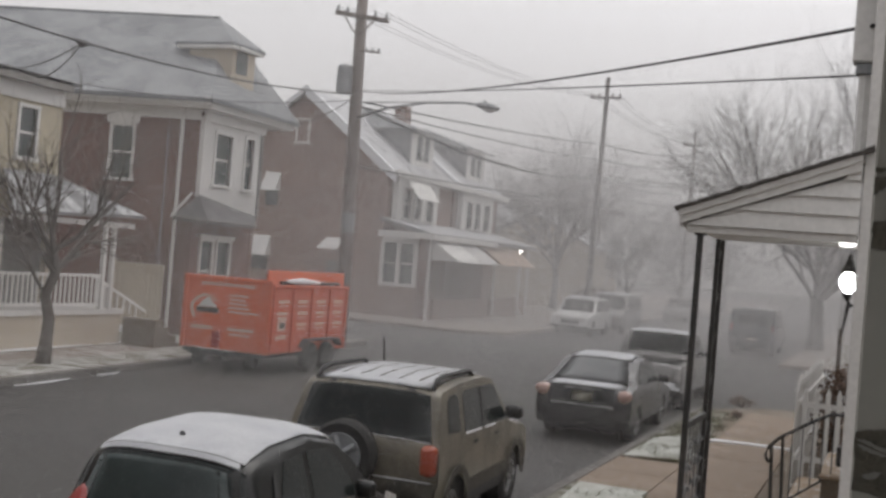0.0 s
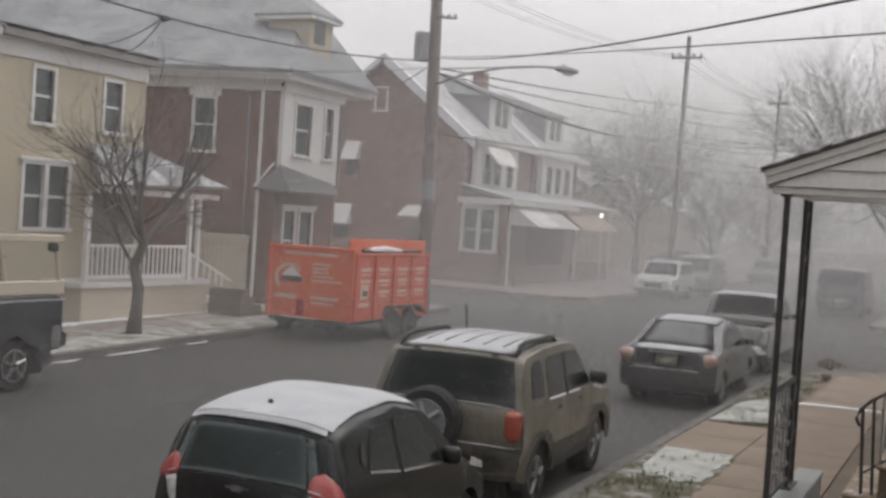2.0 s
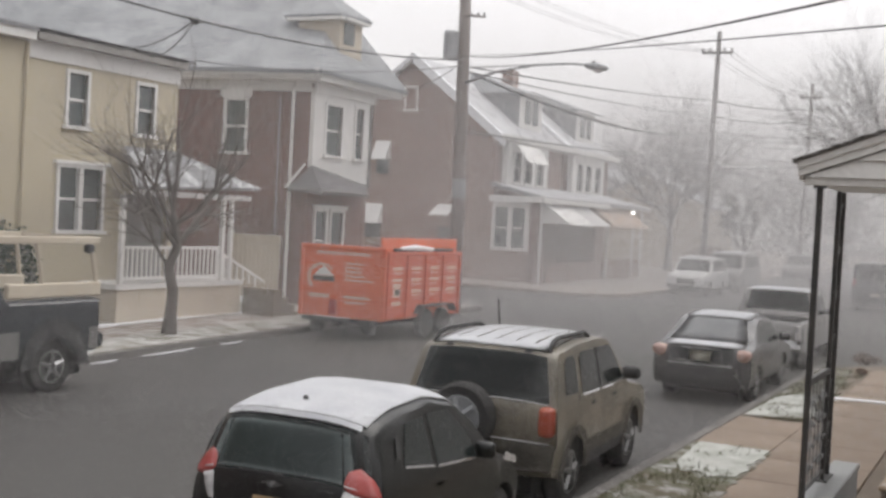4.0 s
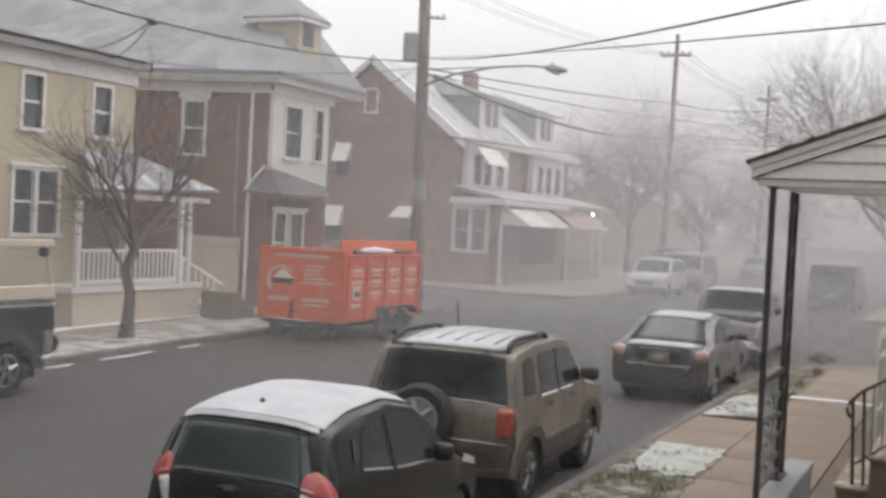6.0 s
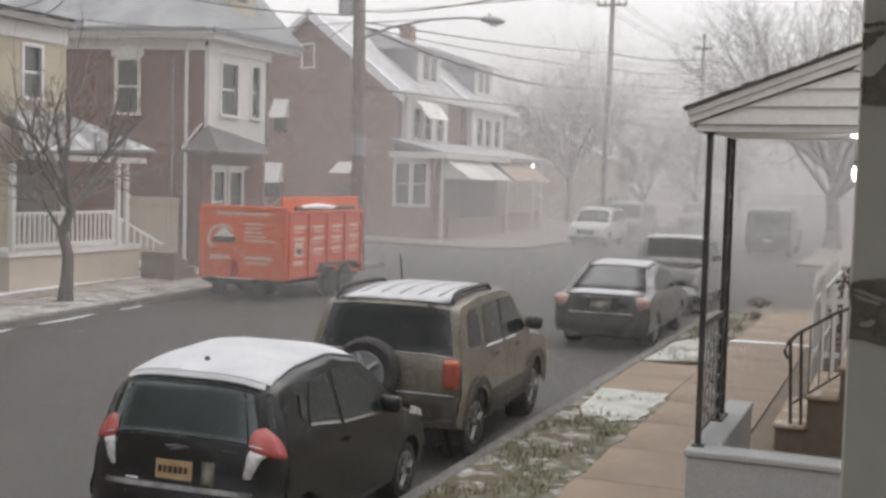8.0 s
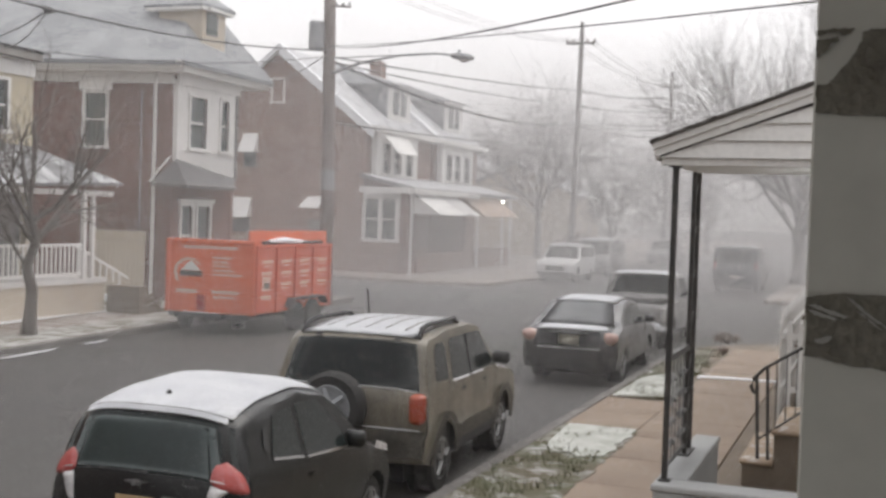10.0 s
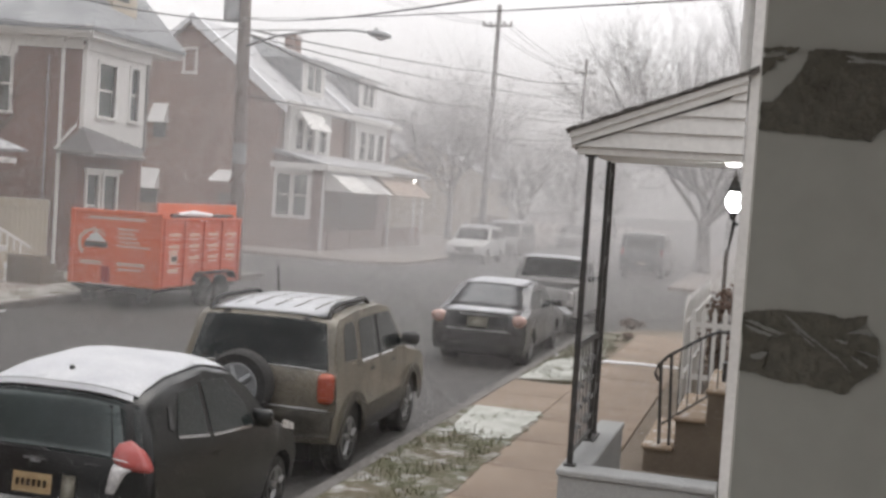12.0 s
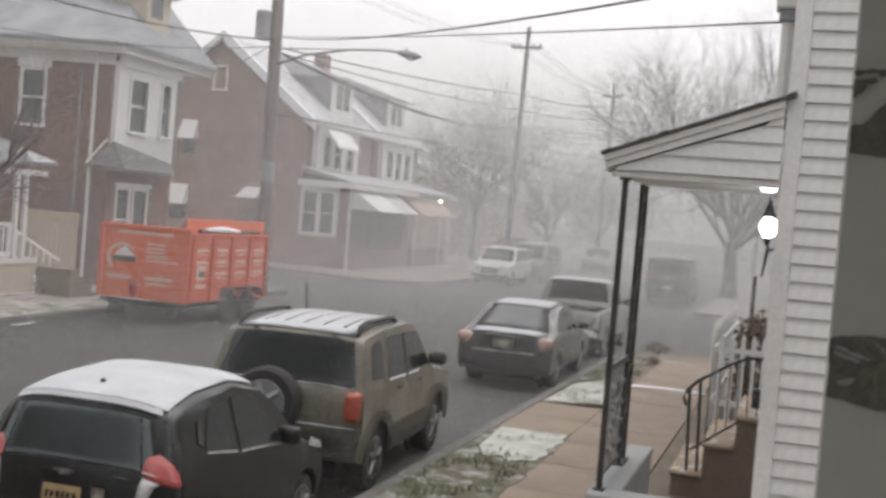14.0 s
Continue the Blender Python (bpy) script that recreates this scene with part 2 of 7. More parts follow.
GREY_PAINT = mat("dark_grey_car_paint", (0.042, 0.040, 0.042), (0.03, 0.029, 0.031), rough=0.3, scale=2, fine=60, bump=0.02, coat=0.5)
SILVER_PAINT = mat("silver_car_paint", (0.24, 0.235, 0.23), (0.19, 0.185, 0.18), rough=0.35, metal=0.2, scale=2, bump=0.02, coat=0.4)
WHITE_PAINT = mat("white_car_paint", (0.72, 0.72, 0.71), (0.62, 0.62, 0.61), rough=0.4, scale=2, bump=0.02, coat=0.4)
NAVY_PAINT = mat("navy_car_paint", (0.040, 0.045, 0.052), (0.03, 0.034, 0.04), rough=0.35, scale=2, bump=0.02, coat=0.5)
AMBER_RED = mat("orange_red_lens", (0.42, 0.105, 0.05), (0.34, 0.06, 0.04), rough=0.25, scale=9, bump=0, coat=0.4)
GRIME_GOLD = mat("dirty_khaki", (0.085, 0.075, 0.056), (0.055, 0.05, 0.042), rough=0.7, scale=3, fine=20, bump=0.05, grime=0.5)
CLADDING = mat("black_plastic", (0.04, 0.04, 0.041), (0.055, 0.055, 0.056), rough=0.7, scale=6)
RED_LENS = mat("red_lens", (0.42, 0.055, 0.05), (0.33, 0.04, 0.038), rough=0.2, scale=8, bump=0, coat=0.6)
CLEAR_LENS = mat("clear_lens", (0.62, 0.60, 0.60), (0.5, 0.48, 0.48), rough=0.15, scale=10, bump=0, coat=0.6)
LAMP_RED = mat("dulled_red_lens", (0.40, 0.085, 0.08), (0.33, 0.065, 0.06), rough=0.25, scale=10, bump=0, coat=0.4)
LAMP_CLEAR = mat("dulled_clear_lens", (0.60, 0.59, 0.59), (0.34, 0.33, 0.33), rough=0.2, scale=14, bump=0, coat=0.5)
CHROME = mat("chrome_trim", (0.66, 0.66, 0.67), (0.55, 0.55, 0.56), rough=0.22, metal=0.85, scale=6, bump=0)
PLATE_YELLOW = mat("yellow_plate", (0.42, 0.30, 0.15), (0.34, 0.23, 0.12), rough=0.5, scale=10, bump=0)
PLATE_WHITE = mat("pale_plate", (0.74, 0.72, 0.62), (0.66, 0.64, 0.55), rough=0.5, scale=10, bump=0)
PLATE_INK = mat("faded_plate_ink", (0.17, 0.11, 0.08), (0.13, 0.09, 0.065), rough=0.6, bump=0)
SLUSH_SHEEN = mat("grey_slush_sheen", (0.60, 0.60, 0.60), (0.26, 0.26, 0.26), rough=0.8, scale=9, bump=0.3, grime=0.4)
DARK_BAR = mat("dark_lettering", (0.08, 0.07, 0.06), rough=0.6, bump=0)
ORANGE = mat("orange_trailer_paint", (0.72, 0.155, 0.065), (0.63, 0.135, 0.06), rough=0.5, scale=0.9, fine=30, bump=0.05, grime=0.15)
ORANGE_DEEP = mat("orange_red_paint", (0.60, 0.115, 0.055), (0.52, 0.10, 0.05), rough=0.5, scale=0.9, fine=30, bump=0.05, grime=0.2)
PALE_INK = mat("pale_lettering", (0.70, 0.50, 0.42), (0.62, 0.42, 0.35), rough=0.6, scale=6, bump=0)
HEDGE = mat("brown_shrub", (0.15, 0.085, 0.06), (0.11, 0.075, 0.05), rough=0.9, scale=5)
EVERGREEN = mat("evergreen", (0.05, 0.07, 0.05), (0.035, 0.05, 0.036), rough=0.9, scale=4)
FLAKE = mat("snow_flake", (0.70, 0.69, 0.69), (0.66, 0.65, 0.65), rough=1.0, bump=0, grime=0)
LAMP_GLOW = glow_mat("lamp_glass_glow", (0.93, 0.98, 1.0), 16)


# ---- building helpers ----
AT_WORLD = set()


def thing(name, at, label, category, group="", kind="", turn=0.0, world_coords=False):
    """An Empty at a thing's base. With world_coords its parts are given in world coordinates."""
    ob = new(name)
    ob.empty_display_size = 0.1
    ob.matrix_basis = pose(at[0], at[1], at[2], 0, 0, turn)
    if world_coords:
        AT_WORLD.add(ob.name)
    return tagged(ob, label, category, group, kind)


def mesh_of(name, bm, material, smooth=False):
    me = bpy.data.meshes.new(name)
    bm.normal_update()
    if smooth:
        for f in bm.faces:
            f.smooth = True
    bm.to_mesh(me)
    bm.free()
    me.materials.append(material)
    return me


def part(name, bm, material, parent, label="", smooth=False):
    ob = new(name, mesh_of(name, bm, material, smooth))
    ob.parent = parent
    if parent.name in AT_WORLD:
        ob.matrix_parent_inverse = parent.matrix_basis.inverted()
    if label:
        tagged(ob, label)
    return ob


def solo(name, bm, material, label, category="", group="", kind="", smooth=False):
    return tagged(new(name, mesh_of(name, bm, material, smooth)), label, category, group, kind)


def box(bm, x0, x1, y0, y1, z0, z1, bevel=0.0):
    vs = [bm.verts.new(p) for p in ((x0, y0, z0), (x1, y0, z0), (x1, y1, z0), (x0, y1, z0), (x0, y0, z1), (x1, y0, z1), (x1, y1, z1), (x0, y1, z1))]
    fs = [bm.faces.new([vs[i] for i in q]) for q in ((3, 2, 1, 0), (4, 5, 6, 7), (0, 1, 5, 4), (1, 2, 6, 5), (2, 3, 7, 6), (3, 0, 4, 7))]
    if bevel:
        es = list({e for f in fs for e in f.edges})
        bmesh.ops.bevel(bm, geom=es, offset=bevel, segments=1, affect="EDGES", profile=0.5)
    return bm


def a_box(*v, bevel=0.0):
    return box(bmesh.new(), *v, bevel=bevel)


def wbox(bm, o, d, n, u0, u1, t0, t1, z0, z1):
    """A box in a wall's own terms: u along it, t out of it, z up."""
    def P(u, t, z):
        return (o[0] + d[0] * u + n[0] * t, o[1] + d[1] * u + n[1] * t, z)
    vs = [bm.verts.new(P(*q)) for q in ((u0, t0, z0), (u1, t0, z0), (u1, t1, z0), (u0, t1, z0), (u0, t0, z1), (u1, t0, z1), (u1, t1, z1), (u0, t1, z1))]
    fs = [bm.faces.new([vs[i] for i in q]) for q in ((3, 2, 1, 0), (4, 5, 6, 7), (0, 1, 5, 4), (1, 2, 6, 5), (2, 3, 7, 6), (3, 0, 4, 7))]
    bmesh.ops.recalc_face_normals(bm, faces=fs)
    return bm


def prism(bm, pts, z0, z1):
    """An upright block on a plan polygon."""
    lo = [bm.verts.new((x, y, z0)) for x, y in pts]
    hi = [bm.verts.new((x, y, z1)) for x, y in pts]
    n = len(pts)
    fs = [bm.faces.new(lo[::-1]), bm.faces.new(hi)]
    fs += [bm.faces.new((lo[i], lo[(i + 1) % n], hi[(i + 1) % n], hi[i])) for i in range(n)]
    bmesh.ops.recalc_face_normals(bm, faces=fs)
    return bm


def solid(bm, top, down):
    """A slab: a polygon of 3D points, thickened by the vector down."""
    a = [bm.verts.new(p) for p in top]
    b = [bm.verts.new(Vector(p) + Vector(down)) for p in top]
    n = len(top)
    fs = [bm.faces.new(a), bm.faces.new(b[::-1])]
    fs += [bm.faces.new((a[i], b[i], b[(i + 1) % n], a[(i + 1) % n])) for i in range(n)]
    bmesh.ops.recalc_face_normals(bm, faces=fs)
    return bm


def tube(bm, pts, radii, seg=6, cap=True):
    """A tapered tube along points."""
    rings = []
    pts = [Vector(p) for p in pts]
    for i, p in enumerate(pts):
        d = (pts[min(i + 1, len(pts) - 1)] - pts[max(i - 1, 0)])
        d = d.normalized() if d.length > 1e-9 else Vector((0, 0, 1))
        a = d.orthogonal().normalized() if abs(d.z) > 0.95 else d.cross(Vector((0, 0, 1))).normalized()
        b = d.cross(a)
        r = radii[i] if isinstance(radii, (list, tuple)) else radii
        rings.append([bm.verts.new(p + (a * math.cos(k * 2 * math.pi / seg) + b * math.sin(k * 2 * math.pi / seg)) * r) for k in range(seg)])
    for r0, r1 in zip(rings, rings[1:]):
        for k in range(seg):
            bm.faces.new((r0[k], r0[(k + 1) % seg], r1[(k + 1) % seg], r1[k]))
    if cap:
        bm.faces.new(rings[0][::-1])
        bm.faces.new(rings[-1])
    return bm


def lathe(bm, prof, axis="z", at=(0, 0, 0), seg=20):
    """Turns a profile of (radius, height) round an axis."""
    rings = []
    for r, h in prof:
        ring = []
        for k in range(seg):
            c, s = r * math.cos(2 * math.pi * k / seg), r * math.sin(2 * math.pi * k / seg)
            p = (c, s, h) if axis == "z" else (h, c, s)
            ring.append(bm.verts.new((p[0] + at[0], p[1] + at[1], p[2] + at[2])))
        rings.append(ring)
    for r0, r1 in zip(rings, rings[1:]):
        for k in range(seg):
            bm.faces.new((r0[k], r0[(k + 1) % seg], r1[(k + 1) % seg], r1[k]))
    bm.faces.new(rings[0][::-1])
    bm.faces.new(rings[-1])
    bmesh.ops.recalc_face_normals(bm, faces=bm.faces[:])
    return bm


def wall(parent, name, o, d, n, length, z0, z1, holes, material, thick=0.25, label="", at=0.0):
    """A wall with real openings: holes are (u0, u1, z0, z1)."""
    bm = bmesh.new()
    us = sorted({at, length, *[h[0] for h in holes], *[h[1] for h in holes]})
    zs = sorted({z0, z1, *[h[2] for h in holes], *[h[3] for h in holes]})
    for ua, ub in zip(us, us[1:]):
        for za, zb in zip(zs, zs[1:]):
            cu, cz = (ua + ub) / 2, (za + zb) / 2
            if not any(h[0] < cu < h[1] and h[2] < cz < h[3] for h in holes):
                wbox(bm, o, d, n, ua, ub, -thick, 0, za, zb)
    bmesh.ops.remove_doubles(bm, verts=bm.verts[:], dist=0.0005)
    return part(name, bm, material, parent, label)


def window(parent, o, d, n, u0, u1, z0, z1, trim=None, lintel=0.0, double=False, frame_w=0.09, label=""):
    """A sash window in a wall: casing, meeting rail, two panes, sill; double: two sashes side by side."""
    trim = trim or WHITE
    bm = bmesh.new()
    f = frame_w
    wbox(bm, o, d, n, u0 - f, u0, -0.08, 0.05, z0, z1)
    wbox(bm, o, d, n, u1, u1 + f, -0.08, 0.05, z0, z1)
    wbox(bm, o, d, n, u0 - f, u1 + f, -0.08, 0.055, z1, z1 + f)
    if double:
        um = (u0 + u1) / 2
        wbox(bm, o, d, n, um - f * 0.7, um + f * 0.7, -0.08, 0.045, z0, z1)
    fr = part("window", bm, trim, parent, label or "white sash window in its casing")
    zm = z0 + (z1 - z0) * 0.5
    spans = [(u0, (u0 + u1) / 2 - f * 0.7), ((u0 + u1) / 2 + f * 0.7, u1)] if double else [(u0, u1)]
    for ua, ub in spans:
        part("meeting_rail", wbox(bmesh.new(), o, d, n, ua, ub, -0.10, -0.02, zm - 0.03, zm + 0.03), trim, fr)
        part("pane", wbox(bmesh.new(), o, d, n, ua, ub, -0.09, -0.075, zm + 0.03, z1), PANE, fr)
        part("pane", wbox(bmesh.new(), o, d, n, ua, ub, -0.11, -0.095, z0, zm - 0.03), PANE, fr)
    part("sill", wbox(bmesh.new(), o, d, n, u0 - f - 0.05, u1 + f + 0.05, -0.08, 0.12, z0 - 0.09, z0), trim, fr)
    if lintel:
        part("lintel", wbox(bmesh.new(), o, d, n, u0 - f - 0.1, u1 + f + 0.1, 0.003, 0.10, z1 + f, z1 + f + lintel), trim, fr)
    return fr


def wire(a, b, sag, r=0.018, label="black overhead cable strung between poles", mid=14):
    a, b = Vector(a), Vector(b)
    pts = []
    for i in range(mid + 1):
        k = i / mid
        p = a.lerp(b, k)
        p.z -= sag * 4 * k * (1 - k)
        pts.append(p)
    return solo("overhead_cable", tube(bmesh.new(), pts, r, seg=5), WIRE, label, "cable", "overhead cables", smooth=True)


# ---- ground, road, pavements ----
bm = bmesh.new()
bmesh.ops.create_grid(bm, x_segments=2, y_segments=2, size=600)
solo("road", bm, ASPHALT, "wet dark grey asphalt road with faint snow", "road", kind="structure")


def left_kerb(y):
    """The far kerb bends slightly away."""
    return -15.35 - 0.091 * max(0.0, y - 15.5) if y < 24 else -16.12 - 0.03 * (y - 24)


def strip(y0, y1, off0, off1, n=14):
    """A plan polygon that follows the left kerb between two offsets behind it."""
    ys = [y0 + (y1 - y0) * i / n for i in range(n + 1)]
    return [(left_kerb(y) - off0, y) for y in ys] + [(left_kerb(y) - off1, y) for y in reversed(ys)]


solo("kerb", prism(bmesh.new(), strip(-30, 35.6, 0.0, 0.16), -0.1, 0.15), KERB, "worn stone kerb with thin snow", "kerb", kind="structure")
solo("verge", prism(bmesh.new(), strip(-30, 35.6, 0.16, 1.5), -0.1, 0.16), VERGE_LEFT, "grass verge dusted with patchy snow", "verge", kind="structure")
solo("pavement", prism(bmesh.new(), strip(-30, 35.6, 1.5, 3.0), -0.1, 0.145), PAVING_PALE, "pale concrete pavement with patches of snow", "pavement", kind="structure")
solo("yard", prism(bmesh.new(), [(left_kerb(y) - 3.0, y) for y in (-30, 0, 13, 20, 28, 35.6)] + [(-80, 35.6), (-80, -30)], -0.1, 0.16), LAWN, "frosted front yard lawn", "yard", kind="structure")
# snow along the inner edge of the pavement
bm = bmesh.new()
rs = random.Random(4)
ys = [14 + 0.35 * i for i in range(36)]
lo = [(left_kerb(y) - 2.98 + rs.uniform(-0.05, 0.05), y) for y in ys]
hi = [(left_kerb(y) - 3.12 - rs.uniform(0.0, 0.14), y) for y in ys]
prism(bm, lo + hi[::-1], 0.14, 0.185)
solo("snow_edge", bm, SNOW, "line of snow along the pavement edge", "snow", kind="structure")
for ya, yb in ((12.4, 15.1), (16.2, 17.0), (17.8, 19.6), (20.6, 21.5)):
    bm = bmesh.new()
    ys = [ya + (yb - ya) * i / 40 for i in range(41)]
    lo = [(left_kerb(y) + 0.012 + 0.10 * math.sin(math.pi * i_ / 40) * rs.uniform(0.5, 1.0), y) for i_, y in enumerate(ys)]
    hi = [(left_kerb(y) + 0.004, y) for y in ys]
    prism(bm, lo + hi[::-1], 0.0, 0.018)
    solo("snow_edge", bm, SNOW, "strip of snow in the gutter", "snow", kind="structure")

# the near side: kerb, verge, pavement in slabs
solo("kerb", prism(bmesh.new(), [(-4.15, -30), (-4.0, -30), (-4.0, 27.2), (-4.15, 27.2)], -0.1, 0.15), KERB, "worn stone kerb beside the parked cars", "kerb", kind="structure")
solo("pavement_bed", prism(bmesh.new(), [(-4.0, -30), (30, -30), (30, 29.5), (-2.4, 29.5), (-3.3, 28.6), (-4.0, 27.2)], -0.1, 0.115), STOOP, "earth and concrete bed under the slabs", "pavement", kind="structure")
verge_near = solo("verge", prism(bmesh.new(), [(-4.0, -30), (-2.98, -30)] + [(-2.90 + 0.07 * noise.noise((0.0, y_ * 1.9, 0.0)) + 0.05 * noise.noise((3.0, y_ * 6.0, 0.0)), y_) for y_ in [2 + i * 0.14 for i in range(99)]] + [(-2.97, 15.92), (-3.4, 15.96), (-3.98, 15.9)], -0.05, 0.158), VERGE, "ragged grass verge half covered in snow", "verge", kind="structure")
solo("verge", prism(bmesh.new(), [(-3.97, 18.75), (-3.4, 18.9), (-2.93, 19.15)] + [(-2.95 - 0.05 * (y_ - 19.2) + 0.12 * noise.noise((1.0, y_ * 1.6, 0.0)), y_) for y_ in [19.3 + i * 0.2 for i in range(40)]] + [(-3.97, 27.0)], -0.05, 0.158), VERGE, "grass verge half covered in snow", "verge", kind="structure")
bm = bmesh.new()
rs = random.Random(9)
edge = [(-2.95 + 0.10 * noise.noise((7.0, y_ * 3.1, 0.0)), y_) for y_ in [15.9 - i * 0.1 for i in range(21)]]
prism(bm, [(-3.9, 15.88)] + edge + [(-3.25, 13.7), (-3.42, 13.95), (-3.6, 13.8), (-3.8, 14.4)], 0.13, 0.172)
solo("snow_patch", bm, VERGE_SNOW, "thin crust of snow on the verge", "snow", kind="structure")
bm = bmesh.new()
prism(bm, [(-3.92, 18.8), (-2.96, 19.2), (-2.96, 19.9), (-3.2, 20.7), (-3.1, 21.6), (-3.5, 22.4), (-3.9, 21.2)], 0.13, 0.172)
solo("snow_patch", bm, VERGE_SNOW, "thin crust of snow on the verge", "snow", kind="structure")
bm = bmesh.new()
prism(bm, [(-3.0, 21.9), (-2.4, 22.02), (-1.6, 22.08), (-1.6, 22.2), (-2.3, 22.24), (-3.0, 22.15)], 0.13, 0.172)
solo("snow_patch", bm, SNOW, "line of snow along a slab joint", "snow", kind="structure")
pavement = thing("pavement", (-2.3, 10, 0.1), "tan concrete slab pavement, damp and bare", "pavement", kind="structure", world_coords=True)
near_ground = thing("forecourt", (-0.8, 12, 0.1), "brown earth forecourt in front of the steps", "ground", kind="structure", world_coords=True)
part("soil", prism(bmesh.new(), [(-1.6, 10.3), (4, 10.3), (4, 29.3), (-1.6, 29.3)], 0.0, 0.14), STOOP, near_ground)

# far corner and far blocks
def corner_block(pts, material, label, z=0.14):
    return solo("pavement", prism(bmesh.new(), pts, -0.1, z), material, label, "pavement", kind="structure")


arc = [(-15.6 - 2.2 + 2.2 * math.cos(a), 46.9 + 2.2 + 2.2 * -math.sin(a)) for a in [math.pi / 2 * i / 6 for i in range(7)]]
corner_block([(-80, 51.5), (-80, 48.9), (-24, 47.6)] + arc[::-1] + [(-15.6, 200), (-80, 200)], PAVING_PALE, "pale concrete corner pavement across the side street")
corner_block([(-4.0, 46.5), (40, 46.5), (40, 200), (-4.0, 200)], PAVING_PALE, "pavement on the far side of the crossing")
solo("verge", prism(bmesh.new(), [(-2.4, 49), (30, 49), (30, 190), (-2.4, 190)], 0.0, 0.17), LAWN, "frosted lawn beyond the crossing", "verge", kind="structure")

# ---- the viewer's own porch, closing the place round the camera ----
own = thing("porch", (1.0, -1.0, 0), "front porch that the view is taken from", "porch", kind="structure", world_coords=True)
part("porch_floor", a_box(-1.6, 3.0, -6.0, 3.4, 0.1, 1.45), STUCCO, own)
part("ceiling", a_box(-1.2, 3.0, -6.0, 2.6, 4.15, 4.3), WHITE, own)
# Unseen; made tall so that it holds open sky off the parked cars.
part("house_wall", a_box(1.3, 1.6, -6.0, 4.2, 1.45, 8.6), WHITE, own)
part("end_wall", a_box(-1.6, 3.0, -6.2, -6.0, 0.1, 8.6), WHITE, own)
# Unseen blocks behind the camera, added to cut sky light on near fronts.
for nm_, x0_, x1_, y0_, y1_, h_ in (("row_house", 0.4, 12.0, -40.0, -6.4, 9.0), ("row_house", -30.0, -20.4, -40.0, 9.5, 8.2)):
    rw = thing(nm_, ((x0_ + x1_) / 2, y0_ + 4, 0.1), "unseen brick row added behind to shade the street", "house", world_coords=True)
    part("wall", a_box(x0_, x1_, y0_, y1_, 0.1, h_), BRICK, rw)
    part("roof", a_box(x0_ - 0.3, x1_ + 0.3, y0_ - 0.3, y1_ + 0.3, h_, h_ + 0.3), SLATE_SNOW, rw)

# taped board at the porch's edge
board = thing("porch_screen", (0.4, 1.34, 1.45), "grey painted board with torn dark film patches", "board", world_coords=True)
part("panel", a_box(-0.036, 1.3, 1.332, 1.36, 1.45, 4.15, bevel=0.002), PANEL_GREY, board)


def film(name, outline, material, y0, y1, parent, label):
    """A thin torn sheet stuck on the board, uneven at its edges."""
    pts = []
    rr = random.Random(len(outline))
    for (xa, za), (xb, zb) in zip(outline, outline[1:] + outline[:1]):
        for i in range(6):
            k = i / 6
            pts.append((xa + (xb - xa) * k + rr.uniform(-0.0009, 0.0009), za + (zb - za) * k + rr.uniform(-0.0009, 0.0009)))
    return part(name, solid(bmesh.new(), [(x, y0, z) for x, z in pts], (0, y1 - y0, 0)), material, parent, label)


upper = film("film_patch", [(0.006, 3.204), (0.018, 3.206), (0.05, 3.204), (0.16, 3.200), (0.16, 3.150), (0.078, 3.131), (0.069, 3.120), (0.017, 3.123), (-0.034, 3.126), (-0.034, 3.152), (-0.023, 3.154), (-0.016, 3.162), (-0.006, 3.174), (-0.001, 3.182), (0.006, 3.194)], TORN, 1.329, 1.331, board, "dark torn film with dull shine")
film("film_scrap", [(-0.035, 3.205), (-0.019, 3.207), (0.000, 3.206), (-0.007, 3.201), (-0.012, 3.199), (-0.014, 3.204), (-0.023, 3.203), (-0.034, 3.200)], TORN, 1.329, 1.331, board, "dark torn scrap of film")
film("film_scrap", [(-0.035, 3.196), (-0.024, 3.197), (-0.015, 3.199), (-0.015, 3.194), (-0.023, 3.192), (-0.024, 3.187), (-0.028, 3.184), (-0.035, 3.178)], TORN, 1.329, 1.331, board, "dark torn scrap of film")
lower = film("film_patch", [(-0.035, 2.947), (-0.026, 2.950), (0.0, 2.953), (0.05, 2.952), (0.059, 2.950), (0.080, 2.955), (0.078, 2.946), (0.070, 2.940), (0.083, 2.938), (0.090, 2.934), (0.093, 2.910), (0.091, 2.903), (0.075, 2.889), (0.066, 2.879), (0.061, 2.877), (0.045, 2.881), (0.007, 2.884), (-0.015, 2.888), (-0.034, 2.891)], TORN, 1.329, 1.331, board, "dark crumpled film with pale painted glints")
